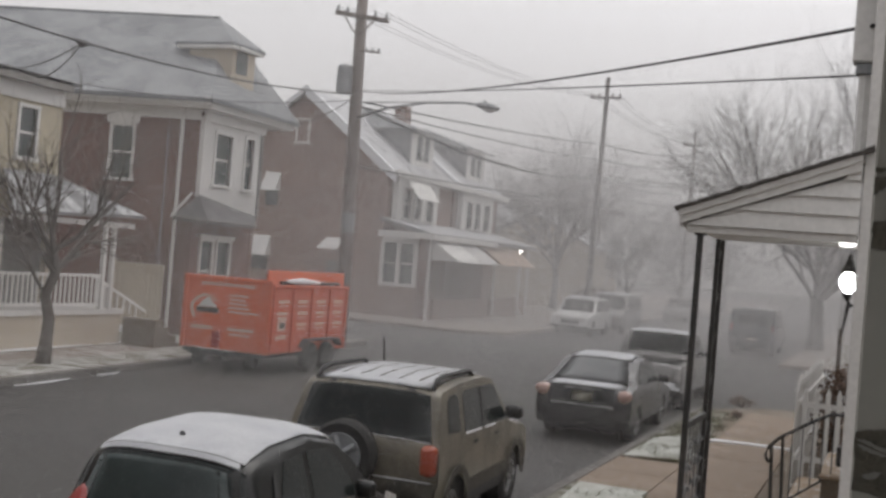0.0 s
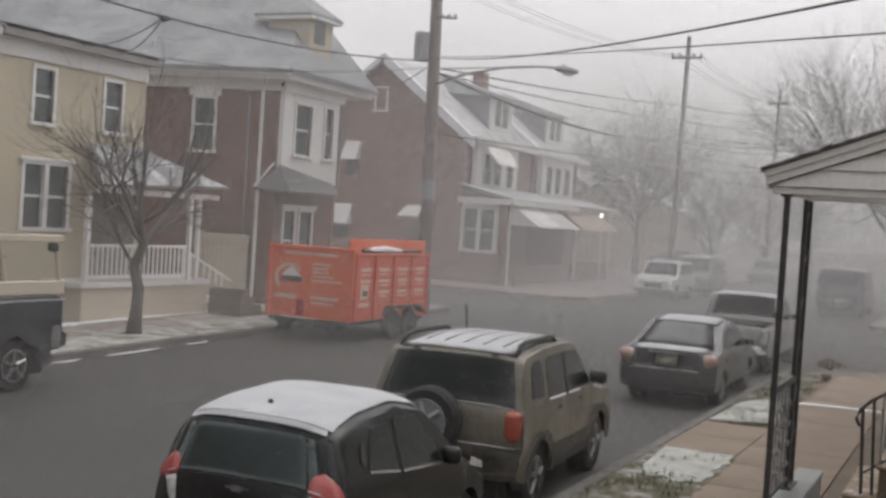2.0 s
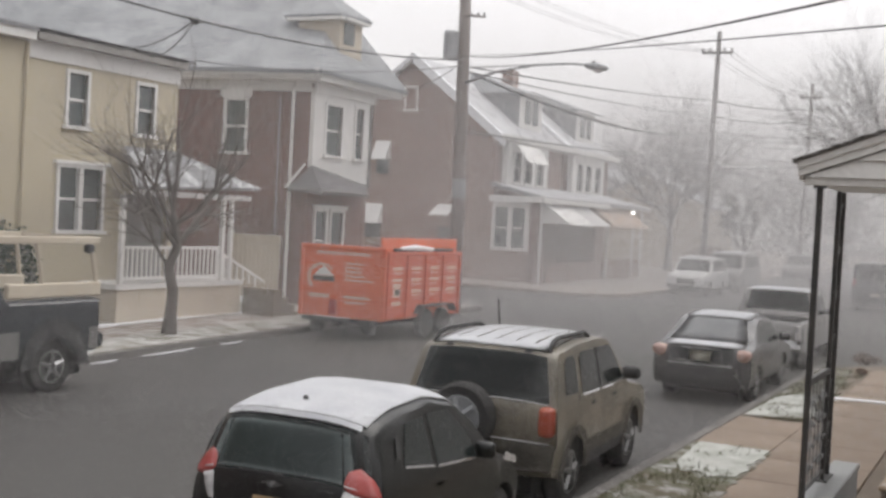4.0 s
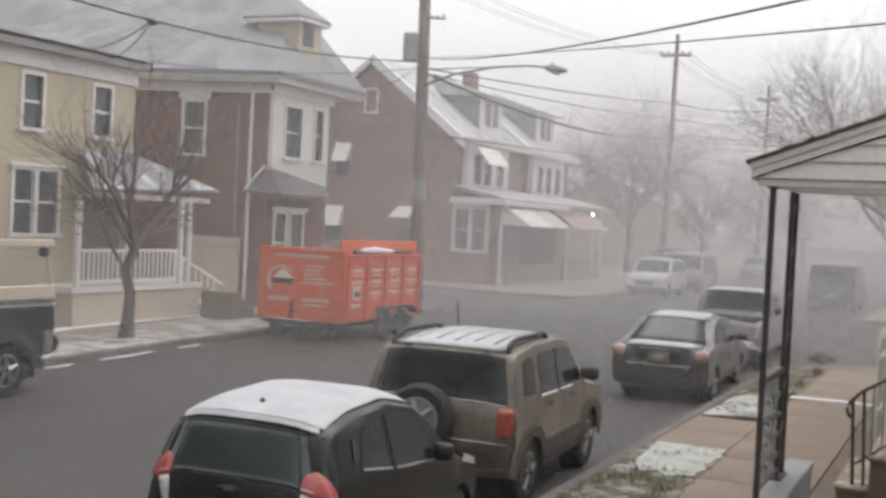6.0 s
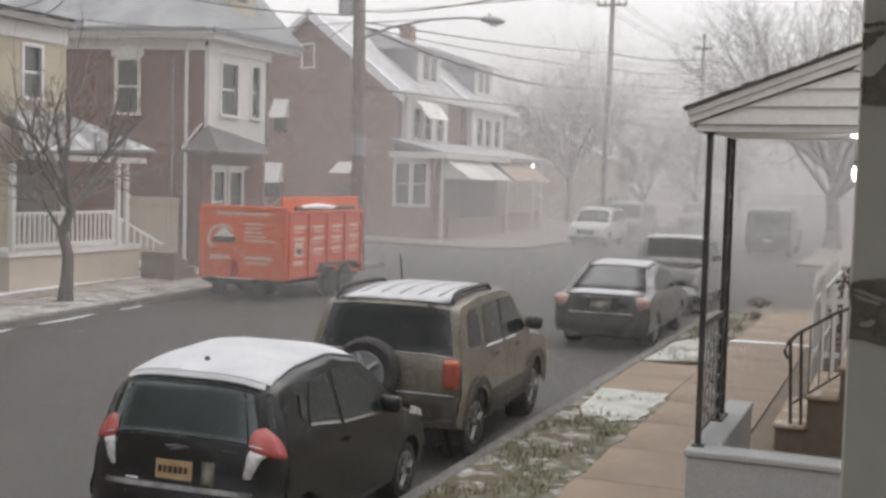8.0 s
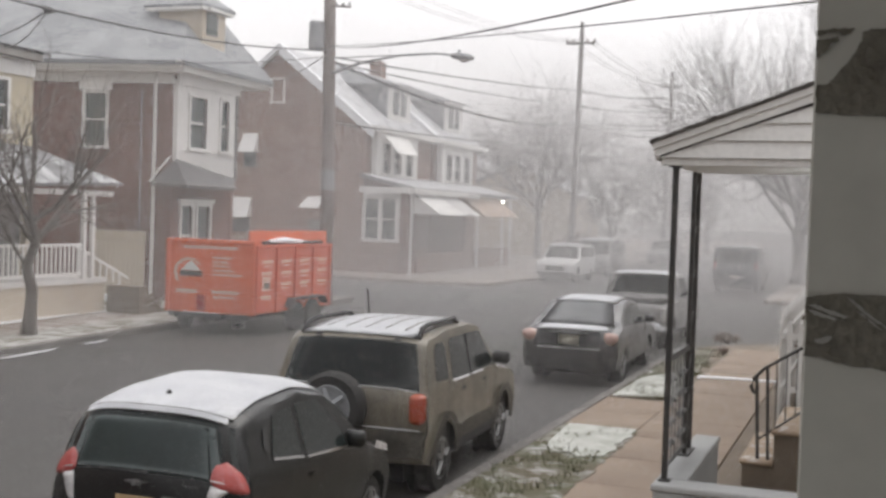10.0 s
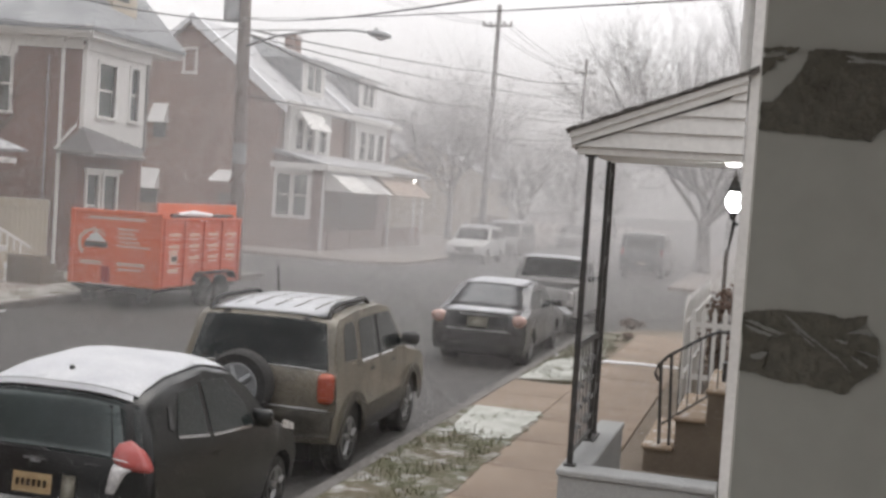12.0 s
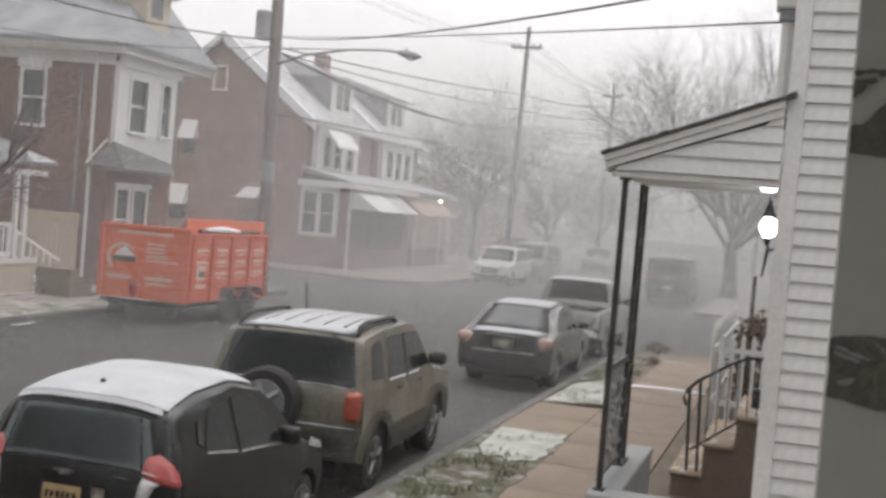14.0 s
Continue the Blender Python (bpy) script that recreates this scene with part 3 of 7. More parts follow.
# Glints on the crumpled film, painted as thin pale strips.
for strip_pts, own_patch in (([(-0.033, 2.941), (-0.026, 2.941), (-0.012, 2.936), (0.006, 2.931), (0.001, 2.929), (-0.012, 2.932), (-0.026, 2.937)], lower), ([(-0.033, 2.936), (-0.024, 2.934), (-0.008, 2.929), (0.000, 2.927), (-0.010, 2.927), (-0.026, 2.931)], lower),
                       ([(0.002, 2.950), (0.008, 2.947), (0.020, 2.937), (0.041, 2.922), (0.058, 2.911), (0.068, 2.899), (0.055, 2.910), (0.038, 2.922), (0.017, 2.936)], lower), ([(0.010, 2.939), (0.024, 2.929), (0.034, 2.920), (0.022, 2.928)], lower),
                       ([(-0.026, 2.906), (-0.019, 2.910), (-0.009, 2.912), (-0.011, 2.906), (-0.022, 2.903)], lower), ([(0.067, 2.916), (0.083, 2.907), (0.081, 2.905), (0.068, 2.913)], lower),
                       ([(0.072, 2.922), (0.092, 2.917), (0.092, 2.915), (0.074, 2.920)], lower), ([(0.052, 2.930), (0.063, 2.928), (0.062, 2.926), (0.052, 2.928)], lower),
                       ([(0.062, 2.937), (0.076, 2.941), (0.088, 2.936), (0.075, 2.937)], lower), ([(0.040, 3.200), (0.049, 3.1995), (0.06, 3.196), (0.10, 3.194), (0.10, 3.192), (0.06, 3.193), (0.042, 3.194), (0.050, 3.1965)], upper)):
    film("crease_glint", strip_pts, FILM_GLINT, 1.3262, 1.3285, own_patch, "pale glint painted along a fold")

# ---- the neighbour's house and porch ----
nb = thing("neighbour_house", (-0.2, 8.3, 0.1), "white sided terraced house with corner trim", "house", world_coords=True)
part("wall", a_box(-0.22, 3.0, 8.30, 24.0, 0.1, 7.4), WHITE, nb)
part("corner_trim", a_box(-0.265, -0.15, 8.235, 8.30, 0.1, 7.4, bevel=0.006), WHITE, nb, "flat white corner board")
part("corner_trim", a_box(-0.265, -0.222, 8.30, 8.40, 0.1, 7.4, bevel=0.006), WHITE, nb, "flat white corner board")
bm = bmesh.new()
tube(bm, [(-0.31, 8.52, 3.98), (-0.31, 8.52, 7.3)], 0.045, seg=8)
part("downspout", bm, WHITE, nb, "white downspout")
part("downspout_collar", a_box(-0.375, -0.245, 8.45, 8.59, 4.58, 4.66, bevel=0.006), STEEL, nb, "grey pipe collar")
part("gutter_box", a_box(-0.40, -0.24, 8.42, 8.62, 4.66, 5.3, bevel=0.01), WHITE, nb, "wide upper pipe section")

np_ = thing("neighbour_porch", (-0.8, 9.2, 0.1), "white gabled lean-to porch on black iron columns", "porch", world_coords=True)
# roof: slopes down towards the street
ya, yb = 8.18, 10.1
sl = (4.02 - 3.585) / 1.25
part("roof", solid(bmesh.new(), [(-1.47, ya - 0.032, 3.572), (-0.2, ya - 0.032, 4.042), (-0.2, yb, 4.042), (-1.47, yb, 3.572)], (0, 0, -0.016)), DARK_TRIM, np_, "thin dark shingle roof edge")
rt = random.Random(12)
for i in range(17):
    x_ = -1.475 + i * 0.075
    zt_ = 3.574 + (x_ + 1.47) * 0.37
    tilt = rt.uniform(-0.006, 0.010)
    part("shingle_tab", solid(bmesh.new(), [(x_, ya - 0.045 - rt.uniform(0, 0.012), zt_), (x_ + 0.07, ya - 0.045 - rt.uniform(0, 0.012), zt_ + 0.026 + tilt), (x_ + 0.07, ya + 0.3, zt_ + 0.026 + tilt), (x_, ya + 0.3, zt_)], (0, 0, 0.011)), DARK_TRIM, np_)
part("rake_board", solid(bmesh.new(), [(-1.44, ya, 3.55), (-0.27, ya, 3.985), (-0.27, ya, 3.895), (-1.44, ya, 3.47)], (0, 0.03, 0)), WHITE, np_, "white rake board")
part("rake_moulding", solid(bmesh.new(), [(-1.45, ya - 0.02, 3.565), (-0.27, ya - 0.02, 4.0), (-0.27, ya - 0.02, 3.955), (-1.45, ya - 0.02, 3.52)], (0, 0.018, 0)), WHITE, np_)
part("eave_board", a_box(-1.44, -1.41, ya + 0.031, yb, 3.45, 3.55), WHITE, np_, "white eave board")
part("porch_ceiling", a_box(-1.40, -0.23, ya + 0.12, yb, 3.445, 3.468), WHITE, np_, "white boarded soffit")
part("beam", a_box(-1.40, -0.27, ya + 0.045, ya + 0.115, 3.415, 3.47, bevel=0.004), WHITE, np_, "white end beam")
# gable boards
for i in range(5):
    z0 = 3.47 + i * 0.12
    z1 = z0 + 0.12
    xa = max(-1.40, -1.45 + (z0 - 3.47) / 0.3455 + 0.02)
    xb = max(-1.40, -1.45 + (z1 - 3.47) / 0.3455 + 0.02)
    if xa > -0.3:
        break
    xb = min(xb, -0.275)
    pts = [(xa, ya + 0.02, z0), (-0.272, ya + 0.02, z0), (-0.272, ya + 0.042, min(z1, 3.90)), (xb, ya + 0.042, z1)]
    part("siding_board", solid(bmesh.new(), pts, (0, 0.02, 0)), WHITE, np_)
# low walls
part("low_wall", a_box(-1.36, -0.27, 8.15, 8.36, 0.1, 1.15, bevel=0.01), STUCCO, np_, "grey stucco low wall")
part("low_wall", a_box(-1.36, -1.17, 8.36, 10.22, 0.1, 1.15, bevel=0.01), STUCCO, np_, "grey stucco low wall")
part("wall_cap", a_box(-1.375, -0.27, 8.13, 8.38, 1.152, 1.20, bevel=0.01), STUCCO, np_, "pale grey coping")
part("wall_cap", a_box(-1.375, -1.16, 8.382, 10.24, 1.152, 1.20, bevel=0.01), STUCCO, np_, "pale grey coping")
part("porch_floor", a_box(-1.17, -0.27, 8.36, 10.2, 0.1, 0.55), STOOP, np_, "brown porch floor")


def iron_column(x, y):
    bm = bmesh.new()
    for dx, dy in ((0, 0), (0, 0.14)):
        box(bm, x - 0.016 + dx, x + 0.016 + dx, y - 0.016 + dy, y + 0.016 + dy, 1.2, 3.43)
    k = 1.25
    while k < 3.3:
        tube(bm, [(x, y, k), (x, y + 0.14, k + 0.16)], 0.008, seg=4)
        tube(bm, [(x, y + 0.14, k), (x, y, k + 0.16)], 0.008, seg=4)
        k += 0.3
    box(bm, x - 0.04, x + 0.04, y - 0.04, y + 0.18, 1.2, 1.215)
    box(bm, x - 0.04, x + 0.04, y - 0.04, y + 0.18, 3.40, 3.43)
    return part("iron_column", bm, IRON, np_, "black wrought iron column")


bm = bmesh.new()
box(bm, -1.325, -1.285, 8.27, 8.31, 1.2, 3.42)
box(bm, -1.345, -1.265, 8.25, 8.33, 1.2, 1.215)
box(bm, -1.345, -1.265, 8.25, 8.33, 3.40, 3.43)
part("iron_column", bm, IRON, np_, "black iron corner post")
bm = bmesh.new()
for yy in (9.27, 9.52):
    box(bm, -1.335, -1.303, yy - 0.016, yy + 0.016, 1.2, 3.42)
box(bm, -1.36, -1.28, 9.22, 9.57, 1.2, 1.215)
for k in range(12):
    z = 1.3 + k * 0.17
    tube(bm, [(-1.32, 9.28, z), (-1.32, 9.51, z + 0.17)] if k % 2 else [(-1.32, 9.51, z), (-1.32, 9.28, z + 0.17)], 0.007, seg=4)
part("iron_column", bm, IRON, np_, "black iron double post")
# iron lattice rail between the posts
bm = bmesh.new()
box(bm, -1.335, -1.305, 8.31, 9.26, 2.03, 2.075)
part("top_rail", bm, IRON, np_)
part("bottom_rail", a_box(-1.33, -1.31, 8.31, 9.26, 1.27, 1.295), IRON, np_)
for i in range(1, 6):
    y = 8.31 + i * 0.95 / 6
    part("baluster", a_box(-1.328, -1.312, y - 0.008, y + 0.008, 1.295, 2.03), SNOWY_IRON, np_)
for k in range(4):
    bm = bmesh.new()
    z = 1.42 + k * 0.155
    pts = [(-1.32, 8.31 + 0.95 * i / 16, z + 0.03 * math.sin(i * math.pi / 2)) for i in range(17)]
    tube(bm, pts, 0.009, seg=4)
    part("scroll_bar", bm, SNOWY_IRON, np_)

# wall lantern on the neighbour's front
lan = thing("wall_lantern", (-0.25, 9.3, 3.0), "lit black wall lantern with pointed finial", "lantern", world_coords=True)
lx, ly, lz = -0.345, 9.3, 3.085
part("glass", lathe(bmesh.new(), [(0.025, 0.0), (0.046, 0.025), (0.062, 0.065), (0.062, 0.095), (0.05, 0.13), (0.03, 0.15)], at=(lx, ly, lz), seg=8), LAMP_GLOW, lan, "glowing white lamp glass", smooth=True)
part("cap", lathe(bmesh.new(), [(0.062, 0.15), (0.05, 0.175), (0.034, 0.205), (0.028, 0.235), (0.014, 0.255), (0.018, 0.27), (0.006, 0.29), (0.002, 0.325)], at=(lx, ly, lz), seg=12), IRON, lan)
for k in range(4):
    a = math.pi / 4 + k * math.pi / 2
    c_, s_ = math.cos(a), math.sin(a)
    part("lantern_bar", tube(bmesh.new(), [(lx + 0.046 * c_, ly + 0.046 * s_, lz), (lx + 0.066 * c_, ly + 0.066 * s_, lz + 0.08), (lx + 0.056 * c_, ly + 0.056 * s_, lz + 0.15)], 0.005, seg=4), IRON, lan)
part("base_cup", lathe(bmesh.new(), [(0.008, -0.07), (0.02, -0.05), (0.03, -0.02), (0.045, -0.002)], at=(lx, ly, lz), seg=12), IRON, lan)
bm = bmesh.new()
tube(bm, [(lx, ly, lz - 0.05), (lx + 0.03, ly, lz - 0.10), (-0.27, ly, lz - 0.07), (-0.225, ly, lz - 0.02)], 0.012, seg=6)
tube(bm, [(lx + 0.01, ly, lz - 0.08), (lx - 0.005, ly, lz - 0.2), (lx - 0.02, ly, lz - 0.31)], [0.016, 0.012, 0.006], seg=6)
part("bracket", bm, IRON, lan)
part("wall_plate", a_box(-0.235, -0.222, ly - 0.05, ly + 0.05, lz - 0.12, lz + 0.06), IRON, lan)
# Added glowing disc; stands for the patch that the lantern lights up here.
cf = thing("soffit_light_spot", (-0.36, 9.1, 3.42), "small glowing disc added as the lantern's spot on the soffit", "light", world_coords=True)
part("spot_disc", lathe(bmesh.new(), [(0.03, 0.0), (0.055, 0.008), (0.06, 0.028)], at=(-0.36, 9.05, 3.418), seg=16), glow_mat("soffit_spot_glow", (1, 0.98, 0.95), 3.0), cf)

# stoop with iron handrail
st = thing("stoop", (-0.8, 13.8, 0.14), "brown stoop of three steps with tan snowy treads", "steps", world_coords=True)
part("stoop_body", solid(bmesh.new(), [(-1.27, 13.25, 0.12), (-1.27, 13.25, 0.38), (-0.94, 13.25, 0.38), (-0.94, 13.25, 0.73), (-0.61, 13.25, 0.73), (-0.61, 13.25, 1.07), (-0.224, 13.25, 1.07), (-0.224, 13.25, 0.12)], (0, 1.75, 0)), STOOP, st, "dark brown rendered stoop side")
for xa, xb, zt in ((-1.30, -0.942, 0.44), (-0.97, -0.612, 0.79), (-0.64, -0.224, 1.13)):
    part("tread", a_box(xa, xb, 13.2, 15.05, zt - 0.058, zt, bevel=0.02), TREAD, st, "tan tread with snow")
hr = thing("handrail", (-0.9, 13.3, 0.3), "black iron handrail with twisted balusters", "railing", world_coords=True)
rail = [(-1.17, 13.3, 1.16), (-1.21, 13.3, 1.24), (-1.18, 13.3, 1.33), (-1.07, 13.3, 1.45), (-0.70, 13.3, 1.69), (-0.55, 13.3, 1.765), (-0.24, 13.3, 1.775)]
part("handrail_bar", tube(bmesh.new(), rail, 0.02, seg=6), IRON, hr)
part("bottom_bar", tube(bmesh.new(), [(-1.1, 13.3, 0.67), (-0.62, 13.3, 1.035), (-0.24, 13.3, 1.06)], 0.013, seg=5), IRON, hr)
part("newel", tube(bmesh.new(), [(-1.11, 13.3, 0.40), (-1.15, 13.3, 1.35)], 0.02, seg=5), IRON, hr)
part("newel", tube(bmesh.new(), [(-1.0, 13.3, 0.42), (-1.04, 13.3, 1.46)], 0.018, seg=5), IRON, hr)
for i in range(7):
    x = -0.94 + i * 0.105
    zt = min(1.77, 1.45 + (x + 1.07) * 0.65)
    zb = min(1.05, 0.67 + (x + 1.1) * 0.76)
    part("baluster", tube(bmesh.new(), [(x, 13.3, zb), (x, 13.3, zt)], 0.009, seg=4), IRON, hr)
mb = thing("letter_box", (-0.28, 13.25, 1.0), "small black letter box on the house front", "letter box", world_coords=True)
part("case", a_box(-0.47, -0.221, 13.05, 13.2, 1.25, 1.46, bevel=0.01), IRON, mb)
# picket fence
fn = thing("picket_fence", (-1.2, 20, 0.14), "white picket fence with scalloped top and snow", "fence", world_coords=True)
for z in (0.55, 1.35):
    part("rail", a_box(-1.24, -1.20, 18.0, 24.4, z, z + 0.08), WHITE, fn)
    part("rail", a_box(-1.19, -0.23, 18.03, 18.06, z, z + 0.08), WHITE, fn)
pk = None
for i in range(36):
    y = 18.0 + i * 0.18
    top = 1.58 + 0.16 * abs(math.sin(i * 0.55))
    bm = a_box(-1.265, -1.242, y, y + 0.10, 0.16, top)
    tube(bm, [(-1.253, y + 0.05, top), (-1.253, y + 0.05, top + 0.07)], [0.05, 0.006], seg=4)
    part("picket", bm, WHITE, fn)
for i in range(6):
    x = -1.16 + i * 0.155
    bm = a_box(x, x + 0.07, 18.0, 18.022, 0.16, 1.58)
    tube(bm, [(x + 0.035, 18.011, 1.58), (x + 0.035, 18.011, 1.66)], [0.04, 0.005], seg=4)
    part("picket", bm, WHITE, fn)


# ---- houses on the far side ----
def unit(a):
    v = Vector(a).normalized()
    return (v.x, v.y)


# yellow house: front on x = -20.4
yh = thing("yellow_house", (-20.4, 18, 0.1), "pale yellow two-storey sided house with white windows", "house", world_coords=True)
o, d, n = (-20.4, 20.0), (0, 1), (1, 0)
holes = [(0.15, 1.55, 2.3, 3.78), (0.33, 0.93, 4.78, 6.02), (2.70, 3.30, 4.78, 6.02), (2.45, 4.05, 1.05, 3.25), (-3.2, -1.8, 2.3, 3.78), (-2.9, -2.2, 4.78, 6.02)]
wall(yh, "wall", o, d, n, 4.25, 0.1, 6.55, holes, YELLOW, at=-9.0)
wall(yh, "wall", (-20.4, 24.25), (-1, 0), (0, 1), 8.0, 0.1, 6.55, [], YELLOW, at=0.25)
part("back_wall", a_box(-28.4, -28.1, 11.0, 24.2, 0.1, 6.5), YELLOW, yh)
part("foundation", wbox(bmesh.new(), o, d, n, -9.0, 4.25, -0.2, 0.03, 0.1, 0.75), STUCCO, yh, "dull grey foundation")
window(yh, o, d, n, 0.15, 1.55, 2.3, 3.78, double=True, lintel=0.08)
window(yh, o, d, n, 0.33, 0.93, 4.78, 6.02)
window(yh, o, d, n, 2.70, 3.30, 4.78, 6.02)
window(yh, o, d, n, -3.2, -1.8, 2.3, 3.78, double=True)
window(yh, o, d, n, -2.9, -2.2, 4.78, 6.02)
# Widened and painted dark to stand for the shade under the porch roof.
dr = part("door", wbox(bmesh.new(), o, d, n, 2.45, 4.05, -0.22, -0.15, 1.05, 3.25), DARK_TRIM, yh, "recessed front entrance, dark paint for the porch shade")
for u_ in (2.35, 4.05):
    part("door_casing", wbox(bmesh.new(), o, d, n, u_, u_ + 0.1, -0.05, 0.04, 1.05, 3.3), CREAM, yh)
part("fascia", wbox(bmesh.new(), o, d, n, -0.95, 4.2, 0.0, 0.35, 6.60, 6.85), GREY_FASCIA, yh, "deep dark eave fascia")
part("frieze", wbox(bmesh.new(), o, d, n, -0.95, 4.25, 0.002, 0.06, 6.2, 6.599), WHITE, yh, "pale frieze board")
part("fascia", wbox(bmesh.new(), o, d, n, -9.0, -0.97, 0.0, 0.3, 6.56, 6.80), WHITE, yh, "white eave board")
part("roof", solid(bmesh.new(), [(-20.05, 11, 6.86), (-20.05, 24.5, 6.86), (-28.3, 24.5, 7.3), (-28.3, 11, 7.3)], (0, 0, -0.1)), SLATE_SNOW, yh, "low grey roof")
part("downspout", tube(bmesh.new(), [(-20.34, 19.0, 0.3), (-20.34, 19.0, 6.5)], 0.04, seg=6), YELLOW, yh)
for i in range(20):
    z = 0.8 + i * 0.28
    part("siding_lap", wbox(bmesh.new(), o, d, n, 1.72, 2.2, 0.001, 0.012, z, z + 0.02), YELLOW, yh)

# small porch beside the yellow house
pp = thing("entrance_porch", (-19.4, 24, 0.1), "white entrance porch with railings and shingle roof", "porch", world_coords=True)
part("deck", a_box(-20.38, -19.1, 20.8, 25.75, 0.95, 1.08), WHITE, pp)
part("skirt", a_box(-20.38, -19.15, 20.9, 25.7, 0.1, 0.948), CREAM, pp, "white boarded porch skirt")
part("roof", solid(bmesh.new(), [(-18.85, 21.0, 3.42), (-18.85, 26.0, 3.60), (-20.38, 24.2, 4.45), (-20.38, 22.3, 4.45)], (0, 0, -0.08)), PATCHY_SHINGLE, pp, "snow-dusted hipped porch roof")
part("beam", a_box(-19.2, -19.0, 21.3, 25.8, 3.22, 3.36), WHITE, pp)
for y in (20.95, 24.75, 25.1):
    part("post", a_box(-19.18, -19.06, y - 0.06, y + 0.06, 1.08, 3.22, bevel=0.01), WHITE, pp)
for z in (1.18, 1.92):
    part("rail", a_box(-19.15, -19.09, 20.9, 24.66, z, z + 0.07), WHITE, pp)
for i in range(22):
    y = 20.98 + i * 0.168
    part("baluster", a_box(-19.14, -19.10, y, y + 0.05, 1.25, 1.92), WHITE, pp)
for i in range(4):
    part("step", a_box(-19.14, -18.1 , 25.8 + i * 0.33, 26.14 + i * 0.33, 0.1, 0.86 - i * 0.21), STOOP, pp, "dark worn step")
part("stair_rail", solid(bmesh.new(), [(-19.1, 24.36, 2.0), (-19.1, 26.7, 1.05), (-19.1, 26.7, 0.98), (-19.1, 24.36, 1.93)], (-0.05, 0, 0)), WHITE, pp)
for i in range(7):
    y = 24.6 + i * 0.28
    part("baluster", a_box(-19.145, -19.105, y, y + 0.045, max(0.75, 1.1 - max(0, y - 25.6) * 0.4), 1.92 - (y - 24.4) * 0.40), WHITE, pp)
gt = thing("garden_gate", (-20.2, 28, 0.1), "tall cream boarded side gate", "gate", world_coords=True)
gu, gn = unit((0.976, 0.216)), unit((0.216, -0.976))
go = (-20.0 - 0.976 * 2.30, 29.95 - 0.216 * 2.30)
for i in range(10):
    part("board", wbox(bmesh.new(), go, gu, gn, 0.02 + i * 0.155, 0.165 + i * 0.155, 0.08, 0.11, 0.30, 1.95), CREAM, gt)
part("top_rail", wbox(bmesh.new(), go, gu, gn, 0.0, 1.58, 0.07, 0.13, 1.96, 2.24), CREAM, gt)
part("gate_post", wbox(bmesh.new(), go, gu, gn, -0.1, 0.0, 0.05, 0.15, 0.1, 2.3), CREAM, gt)
part("threshold", wbox(bmesh.new(), go, gu, gn, 0.0, 1.5, 0.15, 0.9, 0.16, 0.30), SNOW, gt, "snow-covered step")

# brick corner house
bh = thing("brick_corner_house", (-22, 31, 0.1), "red brick corner house with white siding bay", "house", world_coords=True)
C1 = (-20.0, 29.95)
du = unit((-0.976, -0.216))
dn = unit((0.216, -0.976))
holes = [(2.14, 2.80, 4.80, 6.40)]
wall(bh, "wall", C1, du, dn, 13.0, 0.1, 7.0, holes, BRICK, label="red brick side wall")
window(bh, C1, du, dn, 2.14, 2.80, 4.80, 6.40, lintel=0.3)
fo, fd, fnn = C1, (0, 1), (1, 0)
wall(bh, "wall", fo, fd, fnn, 3.6, 0.1, 3.95, [(0.55, 1.15, 1.2, 3.05), (1.45, 2.15, 0.5, 3.05)], BRICK, label="red brick street front", at=0.02)
window(bh, fo, fd, fnn, 0.55, 1.15, 1.2, 3.05, lintel=0.12)
window(bh, fo, fd, fnn, 1.45, 2.15, 0.9, 3.05, lintel=0.12)
BAY = (-19.85, 29.97)
wall(bh, "bay_wall", BAY, fd, fnn, 3.32, 3.95, 6.85, [(0.66, 1.56, 4.84, 6.40), (2.42, 2.88, 4.84, 6.46)], WHITE, label="white clapboard upper bay")
part("corner_post", a_box(-19.95, -19.80, 33.30, 33.42, 3.9, 6.85), DARK_TRIM, bh, "dark corner pipe")
window(bh, BAY, fd, fnn, 0.66, 1.56, 4.84, 6.40)
window(bh, BAY, fd, fnn, 2.42, 2.88, 4.84, 6.46)
for i in range(24):
    z = 4.0 + i * 0.118
    part("siding_lap", wbox(bmesh.new(), BAY, fd, fnn, 0.0, 0.55, 0.001, 0.012, z, z + 0.012), WHITE, bh)
    if z < 4.72:
        part("siding_lap", wbox(bmesh.new(), BAY, fd, fnn, 0.55, 3.3, 0.001, 0.012, z, z + 0.012), WHITE, bh)
C2 = (-20.0, 33.55)
bd = unit((-1.0, -0.1))
wall(bh, "wall", C2, bd, unit((-0.1, 1.0)), 9.0, 0.1, 7.0, [], BRICK)


def on_d1(u, v, z):
    return (C1[0] + du[0] * u - dn[0] * v, C1[1] + du[1] * u - dn[1] * v, z)


part("frieze", wbox(bmesh.new(), C1, du, dn, -0.02, 13, 0.002, 0.08, 6.72, 7.02), WHITE, bh, "pale frieze board")
part("frieze", wbox(bmesh.new(), BAY, fd, fnn, -0.05, 3.5, 0.003, 0.08, 6.70, 7.02), WHITE, bh, "pale frieze board")
part("gutter", wbox(bmesh.new(), C1, du, dn, -0.55, 4.15, 0.50, 0.66, 7.12, 7.30), WHITE, bh, "white box gutter")
part("gutter_lip", wbox(bmesh.new(), C1, du, dn, -0.58, 4.15, 0.44, 0.70, 7.301, 7.34), WHITE, bh, "white gutter lip")
part("gutter", wbox(bmesh.new(), (-20.0, 29.35), fd, fnn, 0.0, 5.4, 0.46, 0.62, 7.12, 7.30), WHITE, bh, "white box gutter")
